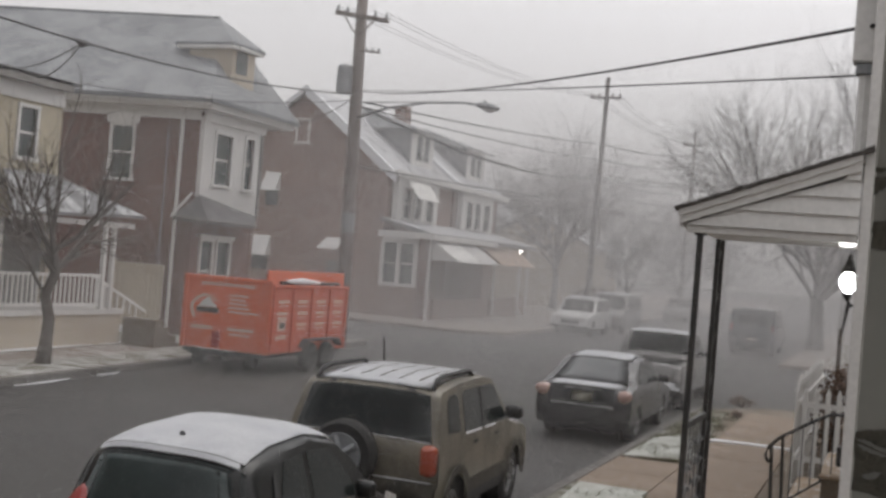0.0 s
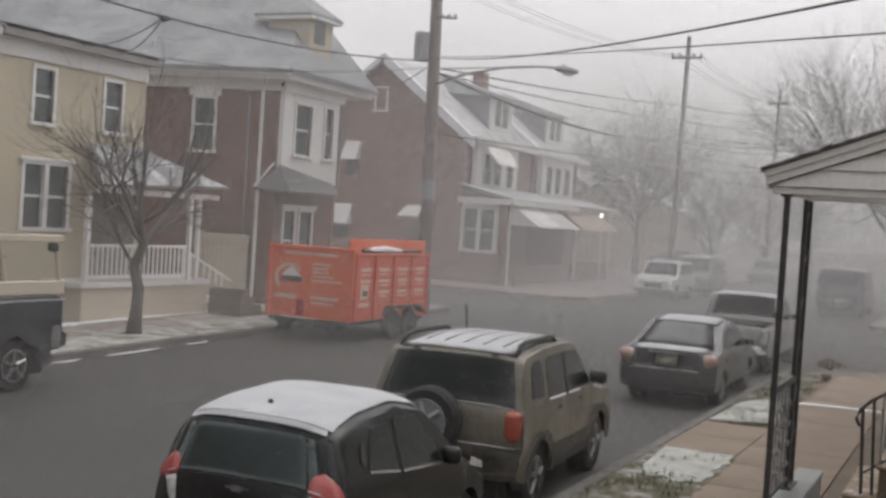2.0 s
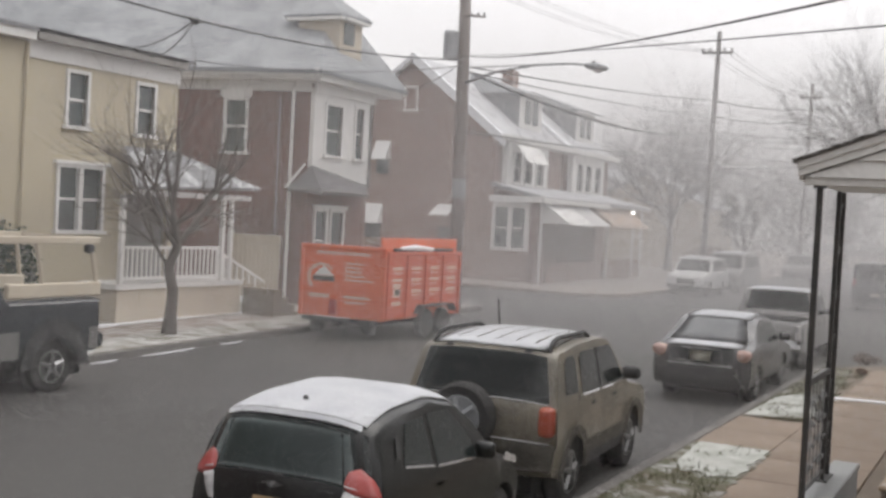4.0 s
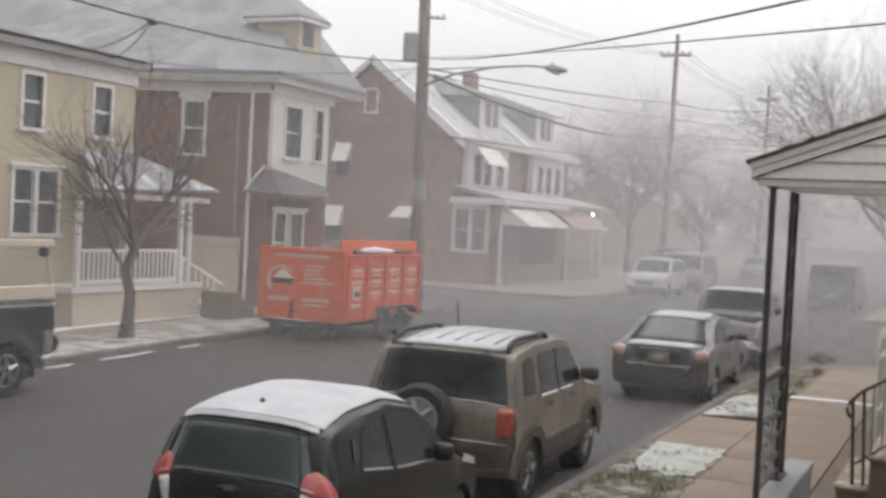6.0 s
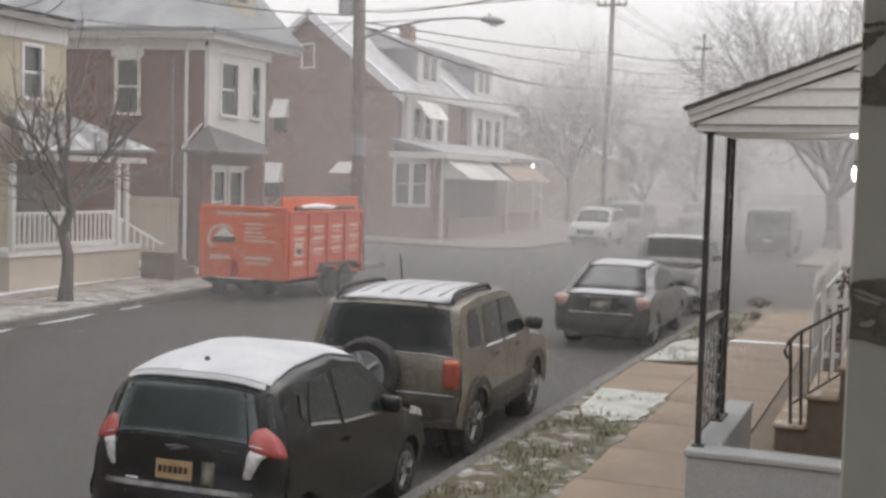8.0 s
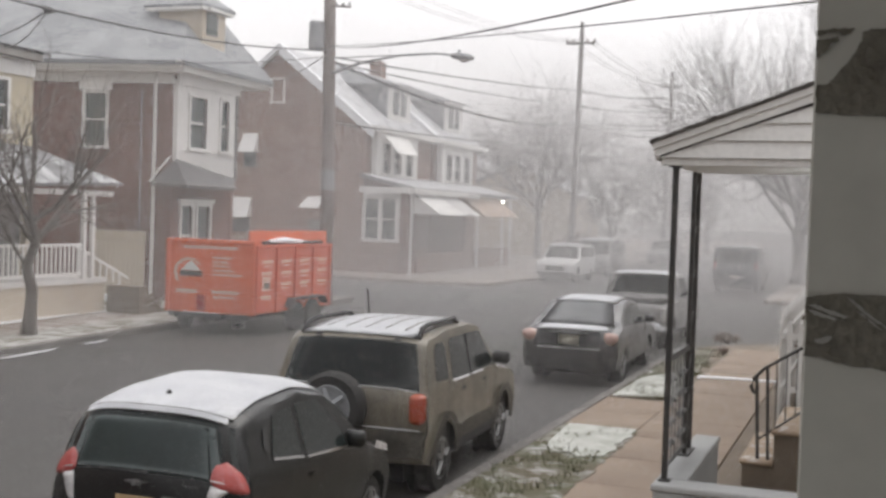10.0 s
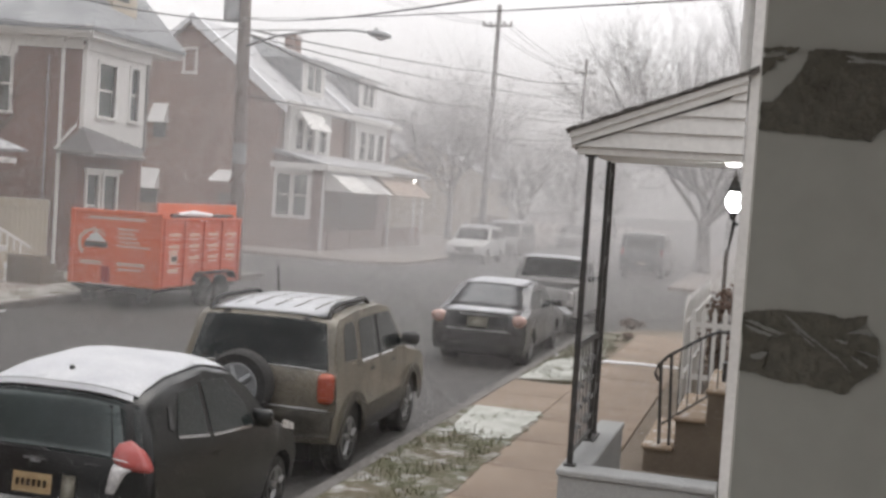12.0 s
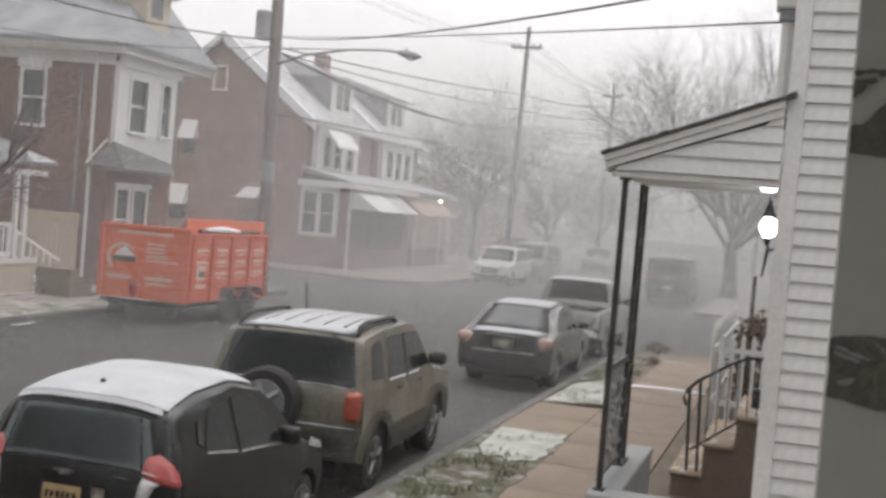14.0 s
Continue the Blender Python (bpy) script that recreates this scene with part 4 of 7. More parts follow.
part("gutter_lip", wbox(bmesh.new(), (-20.0, 29.35), fd, fnn, -0.03, 5.45, 0.40, 0.66, 7.301, 7.34), WHITE, bh, "white gutter lip")
part("soffit", prism(bmesh.new(), [on_d1(-0.5, -0.55, 0)[:2], (-19.45, 34.7), (-23.0, 34.7), on_d1(13, -0.55, 0)[:2]], 7.025, 7.115), WHITE, bh, "boarded eave soffit")
# roof: ridge along the long side, hipped at the street end
e0, e1 = on_d1(-0.6, -0.72, 7.33), on_d1(17, -0.72, 7.33)
r0, r1 = on_d1(1.33, 4.4, 10.75), on_d1(17, 4.4, 10.75)
s2 = (-19.32, 34.85, 7.33)
part("roof", solid(bmesh.new(), [e0, e1, r1, r0], (0, 0, -0.13)), SLATE, bh, "grey shingle roof slope with thin snow")
part("roof", solid(bmesh.new(), [e0, r0, s2], (0, 0, -0.13)), SLATE, bh, "grey shingle hip")
part("roof", solid(bmesh.new(), [s2, r0, r1, (-36, 36, 7.33)], (0, 0, -0.13)), SLATE, bh, "grey shingle rear slope")
part("ridge_cap", tube(bmesh.new(), [r0, r1], 0.06, seg=6), SLATE, bh)
# dormer on the street end
dm = part("dormer", prism(bmesh.new(), [(-21.6, 31.4), (-20.0, 31.4), (-19.9, 32.6), (-21.6, 32.6)], 7.9, 9.3), CREAM, bh, "pale sided dormer")
part("pane", wbox(bmesh.new(), (-20.0, 31.4), unit((0.1, 1.2)), unit((1.2, -0.1)), 0.22, 0.78, 0.004, 0.02, 8.45, 9.15), PANE, dm)
part("dormer_roof", solid(bmesh.new(), [(-22.0, 31.15, 9.36), (-19.82, 31.15, 9.36), r0], (0, 0, -0.1)), SLATE, dm)
part("dormer_roof", solid(bmesh.new(), [(-19.82, 31.15, 9.36), (-19.68, 32.85, 9.36), r0], (0, 0, -0.1)), SLATE, dm)
part("dormer_eave", a_box(-21.9, -19.8, 31.13, 31.40, 9.18, 9.27), WHITE, dm)
part("dormer_eave", a_box(-19.98, -19.70, 31.402, 32.8, 9.18, 9.27), WHITE, dm)
# hipped skirt roof over the ground floor, wrapping the corner
ka, kl, kr, kq, kb = (-19.84, 29.93, 4.46), on_d1(0.42, -0.55, 3.72), (-19.05, 29.35, 3.66), (-19.35, 32.6, 3.68), (-19.84, 33.3, 4.0)
part("skirt_roof", solid(bmesh.new(), [kl, kr, ka], (0, 0, -0.09)), SHINGLE_DARK, bh, "dark shingle skirt hip")
part("skirt_roof", solid(bmesh.new(), [kr, kq, kb, ka], (0, 0, -0.09)), SHINGLE_DARK, bh, "dark shingle skirt roof")
part("skirt_trim", tube(bmesh.new(), [on_d1(0.50, -0.50, 3.74), on_d1(0.06, -0.06, 4.5)], 0.04, seg=5), WHITE, bh, "white rake trim")
part("skirt_eave", tube(bmesh.new(), [kl, kr, kq], 0.045, seg=5), GREY_FASCIA, bh, "weathered eave strip")
sp = on_d1(0.53, -0.10, 0)
part("downspout", tube(bmesh.new(), [(sp[0], sp[1], 0.2), (sp[0], sp[1], 6.75), (on_d1(0.45, -0.2, 0)[0], on_d1(0.45, -0.2, 0)[1], 6.95), on_d1(0.2, -0.55, 7.12)], 0.055, seg=8), WHITE, bh, "white downspout")
part("conduit", tube(bmesh.new(), [on_d1(0.98, -0.03, 2.2), on_d1(0.99, -0.03, 6.5)], 0.025, seg=5), STEEL, bh)
# twin brick houses across the side street
tw = thing("twin_house", (-26, 55, 0.1), "pale brick gabled end house with snowy rake", "house", group="twin houses", world_coords=True)
GY = 51.5
to, td, tn = (-23.5, GY), (-1, 0), (0, -1)
wall(tw, "gable_wall", to, td, tn, 9.3, 0.1, 7.35, [], BRICK_PINK, label="plain pinkish brick gable wall")
part("gable", solid(bmesh.new(), [(-23.5, GY, 7.35), (-32.8, GY, 7.35), (-28.15, GY, 11.0)], (0, 0.25, 0)), BRICK_PINK, tw, "brick gable peak")
window(tw, to, td, tn, 4.55, 5.15, 8.45, 9.55, label="small pale attic window")
part("roof", solid(bmesh.new(), [(-23.05, GY - 0.35, 7.1), (-23.05, 60.3, 7.1), (-28.15, 60.3, 11.15), (-28.15, GY - 0.35, 11.15)], (0, 0, -0.12)), SLATE_SNOW, tw, "grey shingle roof with snow")
part("roof", solid(bmesh.new(), [(-33.3, GY - 0.35, 7.1), (-33.3, 60.3, 7.1), (-28.15, 60.3, 11.15), (-28.15, GY - 0.35, 11.15)], (0, 0, -0.12)), SLATE_SNOW, tw, "grey shingle roof with snow")
part("rake_board", solid(bmesh.new(), [(-22.95, GY - 0.42, 7.18), (-28.15, GY - 0.42, 11.3), (-28.15, GY - 0.42, 10.75), (-22.95, GY - 0.42, 6.68)], (0, 0.3, 0)), SNOW, tw, "broad snow-lined rake")
part("rake_board", solid(bmesh.new(), [(-33.4, GY - 0.42, 7.1), (-28.15, GY - 0.42, 11.3), (-28.15, GY - 0.42, 11.0), (-33.4, GY - 0.42, 6.8)], (0, 0.3, 0)), SNOW, tw, "snow-lined rake")
ho, hd, hn = (-23.5, GY), (0, 1), (1, 0)


def front_of(house, y0, y1):
    """Street front: first floor behind the porch, white bay above."""
    wall(house, "front_wall", ho, hd, hn, y1, 0.1, 7.3, [(y0 + 1.0, y0 + 2.1, 0.9, 3.1)], BRICK_PINK, at=y0 + 0.26)
    part("front_door", wbox(bmesh.new(), ho, hd, hn, y0 + 1.0, y0 + 2.1, -0.15, -0.05, 0.9, 3.1), DARK_TRIM, house)
    bo = (-23.05, GY)
    wall(house, "bay_wall", bo, hd, hn, y0 + 5.8, 4.6, 7.0, [(y0 + 1.2, y0 + 2.1, 5.0, 6.5), (y0 + 2.6, y0 + 3.5, 5.0, 6.5), (y0 + 4.2, y0 + 5.1, 5.0, 6.5)], WHITE, thick=0.3, label="white panelled upper bay", at=y0 + 0.5)
    for k in (1.2, 2.6, 4.2):
        window(house, bo, hd, hn, y0 + k, y0 + k + 0.9, 5.0, 6.5)
    part("eave", wbox(bmesh.new(), ho, hd, hn, y0 - 0.3, y1, 0.0, 0.75, 7.0, 7.25), WHITE, house, "pale eave")


front_of(tw, 0.0, 8.8)
part("bay_awning", solid(bmesh.new(), [(-22.1, GY + 0.9, 6.0), (-22.1, GY + 3.7, 6.0), (-22.75, GY + 3.7, 6.85), (-22.75, GY + 0.9, 6.85)], (-0.02, 0, -0.03)), AWNING, tw, "cream fabric awning over the bay")


def dormer(house, yc, z0=8.3, mat_roof=None):
    bm = bmesh.new()
    prism(bm, [(-24.2, yc - 1.5), (-24.2, yc + 1.5), (-27.2, yc + 1.5), (-27.2, yc - 1.5)], z0 - 0.7, z0 + 1.45)
    db = part("dormer", bm, SLATE, house, "grey dormer with white front")
    part("dormer_front", a_box(-24.195, -24.13, yc - 1.5, yc + 1.5, z0 - 0.4, z0 + 1.45), WHITE, db)
    for k in (-0.85, 0.15):
        part("pane", a_box(-24.12, -24.10, yc + k, yc + k + 0.7, z0 - 0.05, z0 + 1.2), PANE, db)
    part("dormer_roof", solid(bmesh.new(), [(-23.75, yc - 1.8, z0 + 1.5), (-23.75, yc + 1.8, z0 + 1.5), (-27.6, yc + 0.3, z0 + 2.75), (-27.6, yc - 0.3, z0 + 2.75)], (0, 0, -0.12)), SLATE_SNOW, db)
    part("dormer_roof", solid(bmesh.new(), [(-23.75, yc - 1.8, z0 + 1.5), (-27.8, yc - 1.8, z0 + 1.5), (-27.6, yc - 0.3, z0 + 2.75)], (0, 0, -0.12)), SLATE, db)


dormer(tw, 57.2)
# enclosed front room and awning porch
part("front_room", prism(bmesh.new(), [(-23.5, GY + 0.001), (-23.5, GY + 1.0), (-21.1, GY + 1.0), (-21.1, GY + 0.001)], 0.1, 1.62), BRICK_PINK, tw, "low brick front room wall")
ro = (-21.1, GY)
wall(tw, "front_room_wall", ro, (-1, 0), (0, -1), 2.38, 1.62, 4.3, [(0.62, 2.3, 1.72, 3.75)], WHITE, thick=0.2, label="white framed front room side", at=0.45)
window(tw, ro, (-1, 0), (0, -1), 0.66, 2.26, 1.78, 3.72, double=True, frame_w=0.14, label="broad white double window")
part("brick_pier", a_box(-21.5, -21.05, GY - 0.05, GY + 0.4, 0.1, 4.2), BRICK, tw, "red brick pier")
part("porch_post", a_box(-20.98, -20.88, GY - 0.02, GY + 0.08, 0.1, 4.2), WHITE, tw, "white porch post")
part("porch_roof", solid(bmesh.new(), [(-20.6, GY - 0.5, 4.3), (-20.6, GY + 9.0, 4.3), (-23.5, GY + 9.0, 4.95), (-23.5, GY - 0.5, 4.95)], (0, 0, -0.2)), SLATE_SNOW, tw, "snow-covered porch roof")
part("porch_fascia", a_box(-20.62, -20.55, GY - 0.5, GY + 9.0, 4.0, 4.25), WHITE, tw)
part("porch_fascia", a_box(-23.5, -20.56, GY - 0.52, GY - 0.46, 4.0, 4.3), WHITE, tw)
for k, (ya_, yb_, m_) in enumerate(((0.2, 3.6, AWNING), (3.7, 6.3, AWNING_DULL))):
    a = part("porch_awning", solid(bmesh.new(), [(-19.5, GY + ya_, 3.05), (-19.5, GY + yb_, 3.05), (-20.9, GY + yb_, 4.0), (-20.9, GY + ya_, 4.0)], (-0.02, 0, -0.03)), m_, tw, "striped white porch awning")
    part("awning_end", solid(bmesh.new(), [(-19.5, GY + ya_, 3.05), (-20.9, GY + ya_, 4.0), (-20.9, GY + ya_, 3.05)], (0, 0.03, 0)), m_, a)
part("porch_back", a_box(-23.4, -21.2, GY + 8.6, GY + 8.8, 0.1, 4.0), BRICK_PINK, tw)
for k in (0.6, 3.6, 6.6):
    part("porch_wall", a_box(-21.1, -20.95, GY + 0.45 + k, GY + 0.45 + min(k + 2.9, 8.6), 0.1, 1.1), BRICK_PINK, tw)
a = part("door_awning", solid(bmesh.new(), [(-26.55, GY - 1.0, 3.2), (-25.45, GY - 1.0, 3.2), (-25.5, GY - 0.02, 3.75), (-26.5, GY - 0.02, 3.75)], (0, 0, -0.03)), AWNING, tw, "small white door awning")
part("door", a_box(-26.4, -25.6, GY - 0.06, GY - 0.003, 0.3, 2.6), DARK_TRIM, tw, "grey side door")
for xa_, xb_, z0_, z1_ in ((-30.3, -29.35, 5.9, 6.85), (-31.15, -29.65, 2.62, 3.62)):
    a = part("gable_awning", solid(bmesh.new(), [(xa_, GY - 0.55, z0_), (xb_, GY - 0.55, z0_), (xb_ - 0.04, GY - 0.02, z1_), (xa_ + 0.04, GY - 0.02, z1_)], (0, 0, -0.03)), AWNING, tw, "small white window awning")
    part("awning_end", solid(bmesh.new(), [(xb_, GY - 0.55, z0_), (xb_ - 0.04, GY - 0.02, z1_), (xb_ - 0.02, GY - 0.02, z0_)], (-0.02, 0, 0)), AWNING, a)
    part("gable_pane", a_box(xa_ + 0.12, xb_ - 0.12, GY - 0.05, GY - 0.004, z0_ - 0.75, z0_ + 0.3), PANE, tw, "dark window under its awning")

t2 = thing("twin_house", (-26, 64, 0.1), "second twin house with white dormer, faded by snow", "house", group="twin houses", world_coords=True)
front_of(t2, 9.0, 16.8)
part("roof", solid(bmesh.new(), [(-23.0, 60.35, 7.1), (-23.0, 68.6, 7.1), (-28.15, 68.6, 11.15), (-28.15, 60.35, 11.15)], (0, 0, -0.12)), SLATE_SNOW, t2, "snowy shingle roof")
part("side_wall", a_box(-32.8, -23.5, 68.05, 68.3, 0.1, 7.2), BRICK_PINK, t2)
part("gable", solid(bmesh.new(), [(-23.5, 68.3, 7.2), (-32.8, 68.3, 7.2), (-28.15, 68.3, 11.0)], (0, -0.25, 0)), BRICK_PINK, t2)
part("party_rake", solid(bmesh.new(), [(-22.95, 60.3, 7.3), (-28.15, 60.3, 11.4), (-28.15, 60.3, 11.15), (-22.95, 60.3, 7.05)], (0, 0.5, 0)), SNOW, t2, "snow-lined party wall coping")
dormer(t2, 65.6)
part("chimney", a_box(-28.5, -27.8, 62.8, 63.6, 10.6, 12.0), BRICK_PINK, t2, "brick chimney")
part("porch_roof", solid(bmesh.new(), [(-20.6, 60.6, 4.3), (-20.6, 68.0, 4.3), (-23.5, 68.0, 4.95), (-23.5, 60.6, 4.95)], (0, 0, -0.2)), SLATE_SNOW, t2, "snow-covered porch roof")
a = part("porch_awning", solid(bmesh.new(), [(-19.7, 58.9, 3.05), (-19.7, 65.2, 3.05), (-20.9, 65.2, 4.0), (-20.9, 58.9, 4.0)], (-0.02, 0, -0.03)), AWNING_TAN, t2, "faded tan porch awning")
part("awning_end", solid(bmesh.new(), [(-19.7, 58.9, 3.05), (-20.9, 58.9, 4.0), (-20.9, 58.9, 3.05)], (0, 0.03, 0)), AWNING_TAN, a)
part("porch_wall", a_box(-21.1, -20.95, 61.0, 67.8, 0.1, 1.2), BRICK_PINK, t2)
for y in (61.2, 65.8, 67.4):
    part("porch_post", a_box(-20.98, -20.86, y, y + 0.12, 0.1, 4.2), WHITE, t2)
pl_ = thing("porch_lamp", (-20.5, 64.4, 3.8), "small lit porch lamp", "lamp", world_coords=True)
part("bulb", lathe(bmesh.new(), [(0.03, 0), (0.10, 0.08), (0.10, 0.16), (0.03, 0.22)], at=(-20.5, 64.4, 3.82), seg=10), glow_mat("porch_bulb_glow", (1, 0.96, 0.9), 4.0), pl_)

# further houses along the street, faint in the snow
def row_house(x0, x1, y0, y1, h, ridge, body, label, face=1):
    hs = thing("row_house", ((x0 + x1) / 2, (y0 + y1) / 2, 0.1), label, "house", group="distant houses", world_coords=True)
    part("wall", a_box(x0, x1, y0, y1, 0.1, h), body, hs)
    xm = (x0 + x1) / 2
    part("roof", solid(bmesh.new(), [(x0 - 0.4, y0 - 0.3, h), (x0 - 0.4, y1 + 0.3, h), (xm, y1 + 0.3, ridge), (xm, y0 - 0.3, ridge)], (0, 0, -0.15)), SLATE_SNOW, hs)
    part("roof", solid(bmesh.new(), [(x1 + 0.4, y0 - 0.3, h), (x1 + 0.4, y1 + 0.3, h), (xm, y1 + 0.3, ridge), (xm, y0 - 0.3, ridge)], (0, 0, -0.15)), SLATE_SNOW, hs)
    part("gable", solid(bmesh.new(), [(x0, y0 + 0.01, h), (x1, y0 + 0.01, h), (xm, y0 + 0.01, ridge - 0.2)], (0, 0.2, 0)), body, hs)
    xf, nx = (x1, 1) if face > 0 else (x0, -1)
    for k in range(2):
        for zz in (1.4, 4.6):
            yy = y0 + 1.2 + k * (y1 - y0) * 0.5
            window(hs, (xf, 0), (0, 1), (nx, 0), yy, yy + 1.2, zz, zz + 1.6)
    return hs


row_house(-38, -29.5, 90, 98, 6.2, 9.0, WHITE, "distant pale house dim in falling snow")
row_house(-31, -21.8, 86, 95, 4.9, 7.4, CREAM, "distant cream house dim in falling snow")
row_house(3.5, 13, 66, 78, 6.6, 9.8, WHITE, "distant pale house behind bare trees", face=-1)


# ---- poles and cables ----
p1 = thing("utility_pole", (-16.65, 33.8, 0.1), "weathered wooden utility pole with street lamp", "utility pole", group="utility poles", world_coords=True)
part("pole_shaft", tube(bmesh.new(), [(-16.6, 33.8, 0.0), (-16.66, 33.8, 4.0), (-16.74, 33.8, 8.0), (-16.82, 33.8, 12.2)], [0.225, 0.215, 0.2, 0.17], seg=14), POLE_WOOD, p1, smooth=True)
part("pole_band", tube(bmesh.new(), [(-16.655, 33.8, 3.72), (-16.66, 33.8, 4.35)], 0.226, seg=14), STEEL, p1, "pale metal band on the shaft")
part("crossarm", solid(bmesh.new(), [(-17.65, 33.6, 10.95), (-15.7, 33.5, 10.62), (-15.7, 33.5, 10.48), (-17.65, 33.6, 10.8)], (0, 0.1, 0)), POLE_WOOD, p1)
for x in (-17.55, -17.2, -16.2, -15.8):
    zz = 10.95 - (x + 17.65) * 0.17
    part("insulator", lathe(bmesh.new(), [(0.03, 0), (0.06, 0.03), (0.04, 0.08), (0.055, 0.11), (0.02, 0.17)], at=(x, 33.6, zz), seg=8), STEEL, p1)
for xa in (-17.3, -16.2):
    part("arm_brace", tube(bmesh.new(), [(xa, 33.58, 10.75 if xa < -17 else 10.6), (-16.8, 33.62, 10.05)], 0.025, seg=5), POLE_WOOD, p1)
part("transformer", lathe(bmesh.new(), [(0.24, 0.0), (0.27, 0.04), (0.27, 0.85), (0.24, 0.92), (0.08, 0.95)], at=(-17.12, 33.65, 8.2), seg=16), STEEL, p1, "grey transformer can")
part("bracket", tube(bmesh.new(), [(-16.7, 33.65, 9.62), (-15.95, 33.65, 9.55)], 0.035, seg=5), POLE_WOOD, p1)
for k in range(3):
    part("insulator", lathe(bmesh.new(), [(0.03, 0), (0.055, 0.03), (0.03, 0.1)], at=(-16.45 + k * 0.22, 33.65, 9.6), seg=8), STEEL, p1)
arm = part("lamp_arm", tube(bmesh.new(), [(-16.6, 33.7, 7.45), (-15.6, 33.7, 7.78), (-14.2, 33.7, 8.0), (-13.0, 33.7, 8.03), (-12.5, 33.7, 7.98)], [0.05, 0.045, 0.04, 0.035, 0.035], seg=7), STEEL, p1, "long grey lamp arm", smooth=True)
part("arm_stay", tube(bmesh.new(), [(-16.6, 33.7, 7.95), (-14.4, 33.7, 8.0)], 0.02, seg=5), STEEL, p1)
bm = bmesh.new()
bmesh.ops.create_uvsphere(bm, u_segments=14, v_segments=8, radius=1.0, matrix=Matrix.Translation((-12.15, 33.7, 7.92)) @ Matrix.Rotation(radians(8), 4, "Y") @ Matrix.Diagonal((0.42, 0.17, 0.12, 1)))
part("lamp_head", bm, STEEL, arm, "grey cobra lamp head", smooth=True)
bm = bmesh.new()
bmesh.ops.create_uvsphere(bm, u_segments=12, v_segments=6, radius=1.0, matrix=Matrix.Translation((-12.08, 33.7, 7.86)) @ Matrix.Diagonal((0.22, 0.13, 0.13, 1)))
part("lamp_lens", bm, CLEAR_LENS, arm, smooth=True)
part("photocell", tube(bmesh.new(), [(-12.25, 33.7, 8.0), (-12.25, 33.7, 8.12)], 0.04, seg=8), STEEL, arm)


def far_pole(x, y, h, material, label):
    p = thing("utility_pole", (x, y, 0.1), label, "utility pole", group="utility poles", world_coords=True)
    part("pole_shaft", tube(bmesh.new(), [(x - 0.15, y, 0), (x, y, h * 0.5), (x + 0.1, y, h)], [0.2, 0.17, 0.13], seg=10), material, p, smooth=True)
    part("crossarm", a_box(x - 0.9, x + 0.95, y - 0.06, y + 0.06, h - 1.35, h - 1.22), material, p)
    for k in (-0.85, -0.4, 0.45, 0.9):
        part("insulator", a_box(x + k - 0.05, x + k + 0.05, y - 0.05, y + 0.05, h - 1.22, h - 1.0), material, p)
    return p


far_pole(-17.6, 70, 15.2, POLE_PALE, "tall pale utility pole dim in the snow")
far_pole(-17.4, 102, 16.2, POLE_PALE, "distant utility pole nearly lost in snow")
A = (-16.7, 33.6)
wire((A[0], A[1], 8.32), (-0.28, 8.4, 4.9), 0.25, 0.014, "thick black service cable crossing the street", mid=24)
wire((A[0], A[1], 8.34), (-0.27, 8.7, 4.62), 0.08, 0.008, "thin service cable crossing the street", mid=24)
wire((A[0], A[1], 8.2), (-14.2, -12.0, 10.1), 2.15, 0.023, "thick black cable bundle along the street", mid=24)
wire((A[0], A[1], 8.0), (-20.1, 24.6, 6.9), 0.25, 0.014, "service drop to a house eave")
wire((A[0], A[1], 8.1), (-19.9, 35.0, 7.2), 0.15, 0.014, "service drop to a house eave")
B = (-17.5, 70)
for za, zb, sg, r in ((8.0, 11.0, 0.15, 0.03), (7.9, 9.0, 0.8, 0.036), (5.9, 7.2, 0.05, 0.03), (7.85, 10.05, 0.2, 0.026), (7.9, 8.8, 0.65, 0.024)):
    wire((A[0], A[1], za), (B[0], B[1], zb), sg, r, "black cable running down the street")
for dx, dz in ((-0.8, 0), (-0.4, 0), (0.45, 0), (0.85, 0)):
    wire((A[0] + dx, A[1], 10.95 - dx * 0.1), (B[0] + dx, B[1], 14.0), 0.6, 0.009, "thin bare line running down the street")
    wire((B[0] + dx, B[1], 14.0), (-17.4 + dx, 102, 15.1), 0.6, 0.015, "thin bare line down the street")
for za, zb, zc_ in ((11.0, 14.05, 17.4), (10.05, 12.95, 15.9), (9.0, 11.3, 13.6), (8.8, 10.6, 12.7), (7.2, 9.2, 11.2)):
    wire((B[0], B[1], za), (-17.4, 102, zb), 0.3, 0.048, "black cable running down the street")
    wire((-17.4, 102, zb), (-16.8, 140, zc_), 0.3, 0.04, "black cable far down the street")
for zb, xx, yy in ((6.4, -3.0, 62), (7.4, -2.5, 58), (8.6, -2.0, 54)):
    wire((B[0], B[1], zb + 0.6), (xx, yy, zb - 0.6), 0.5, 0.02, "cable crossing the street")
sp_ = thing("cable_splice", (-15.9, 18, 8), "black cable splice box on the overhead bundle", "splice", world_coords=True)
k_ = 0.312
zc = 8.2 + (10.1 - 8.2) * k_ - 2.15 * 4 * k_ * (1 - k_)
cx, cy = A[0] + (-14.2 - A[0]) * k_, A[1] + (-12.0 - A[1]) * k_
part("sleeve", tube(bmesh.new(), [(cx - 0.01, cy + 0.22, zc), (cx, cy, zc - 0.03), (cx + 0.01, cy - 0.22, zc)], [0.03, 0.085, 0.03], seg=8), WIRE, sp_)
wire((cx, cy, zc), (-20.1, 21.5, 6.75), 0.2, 0.014, "service drop to the yellow house")
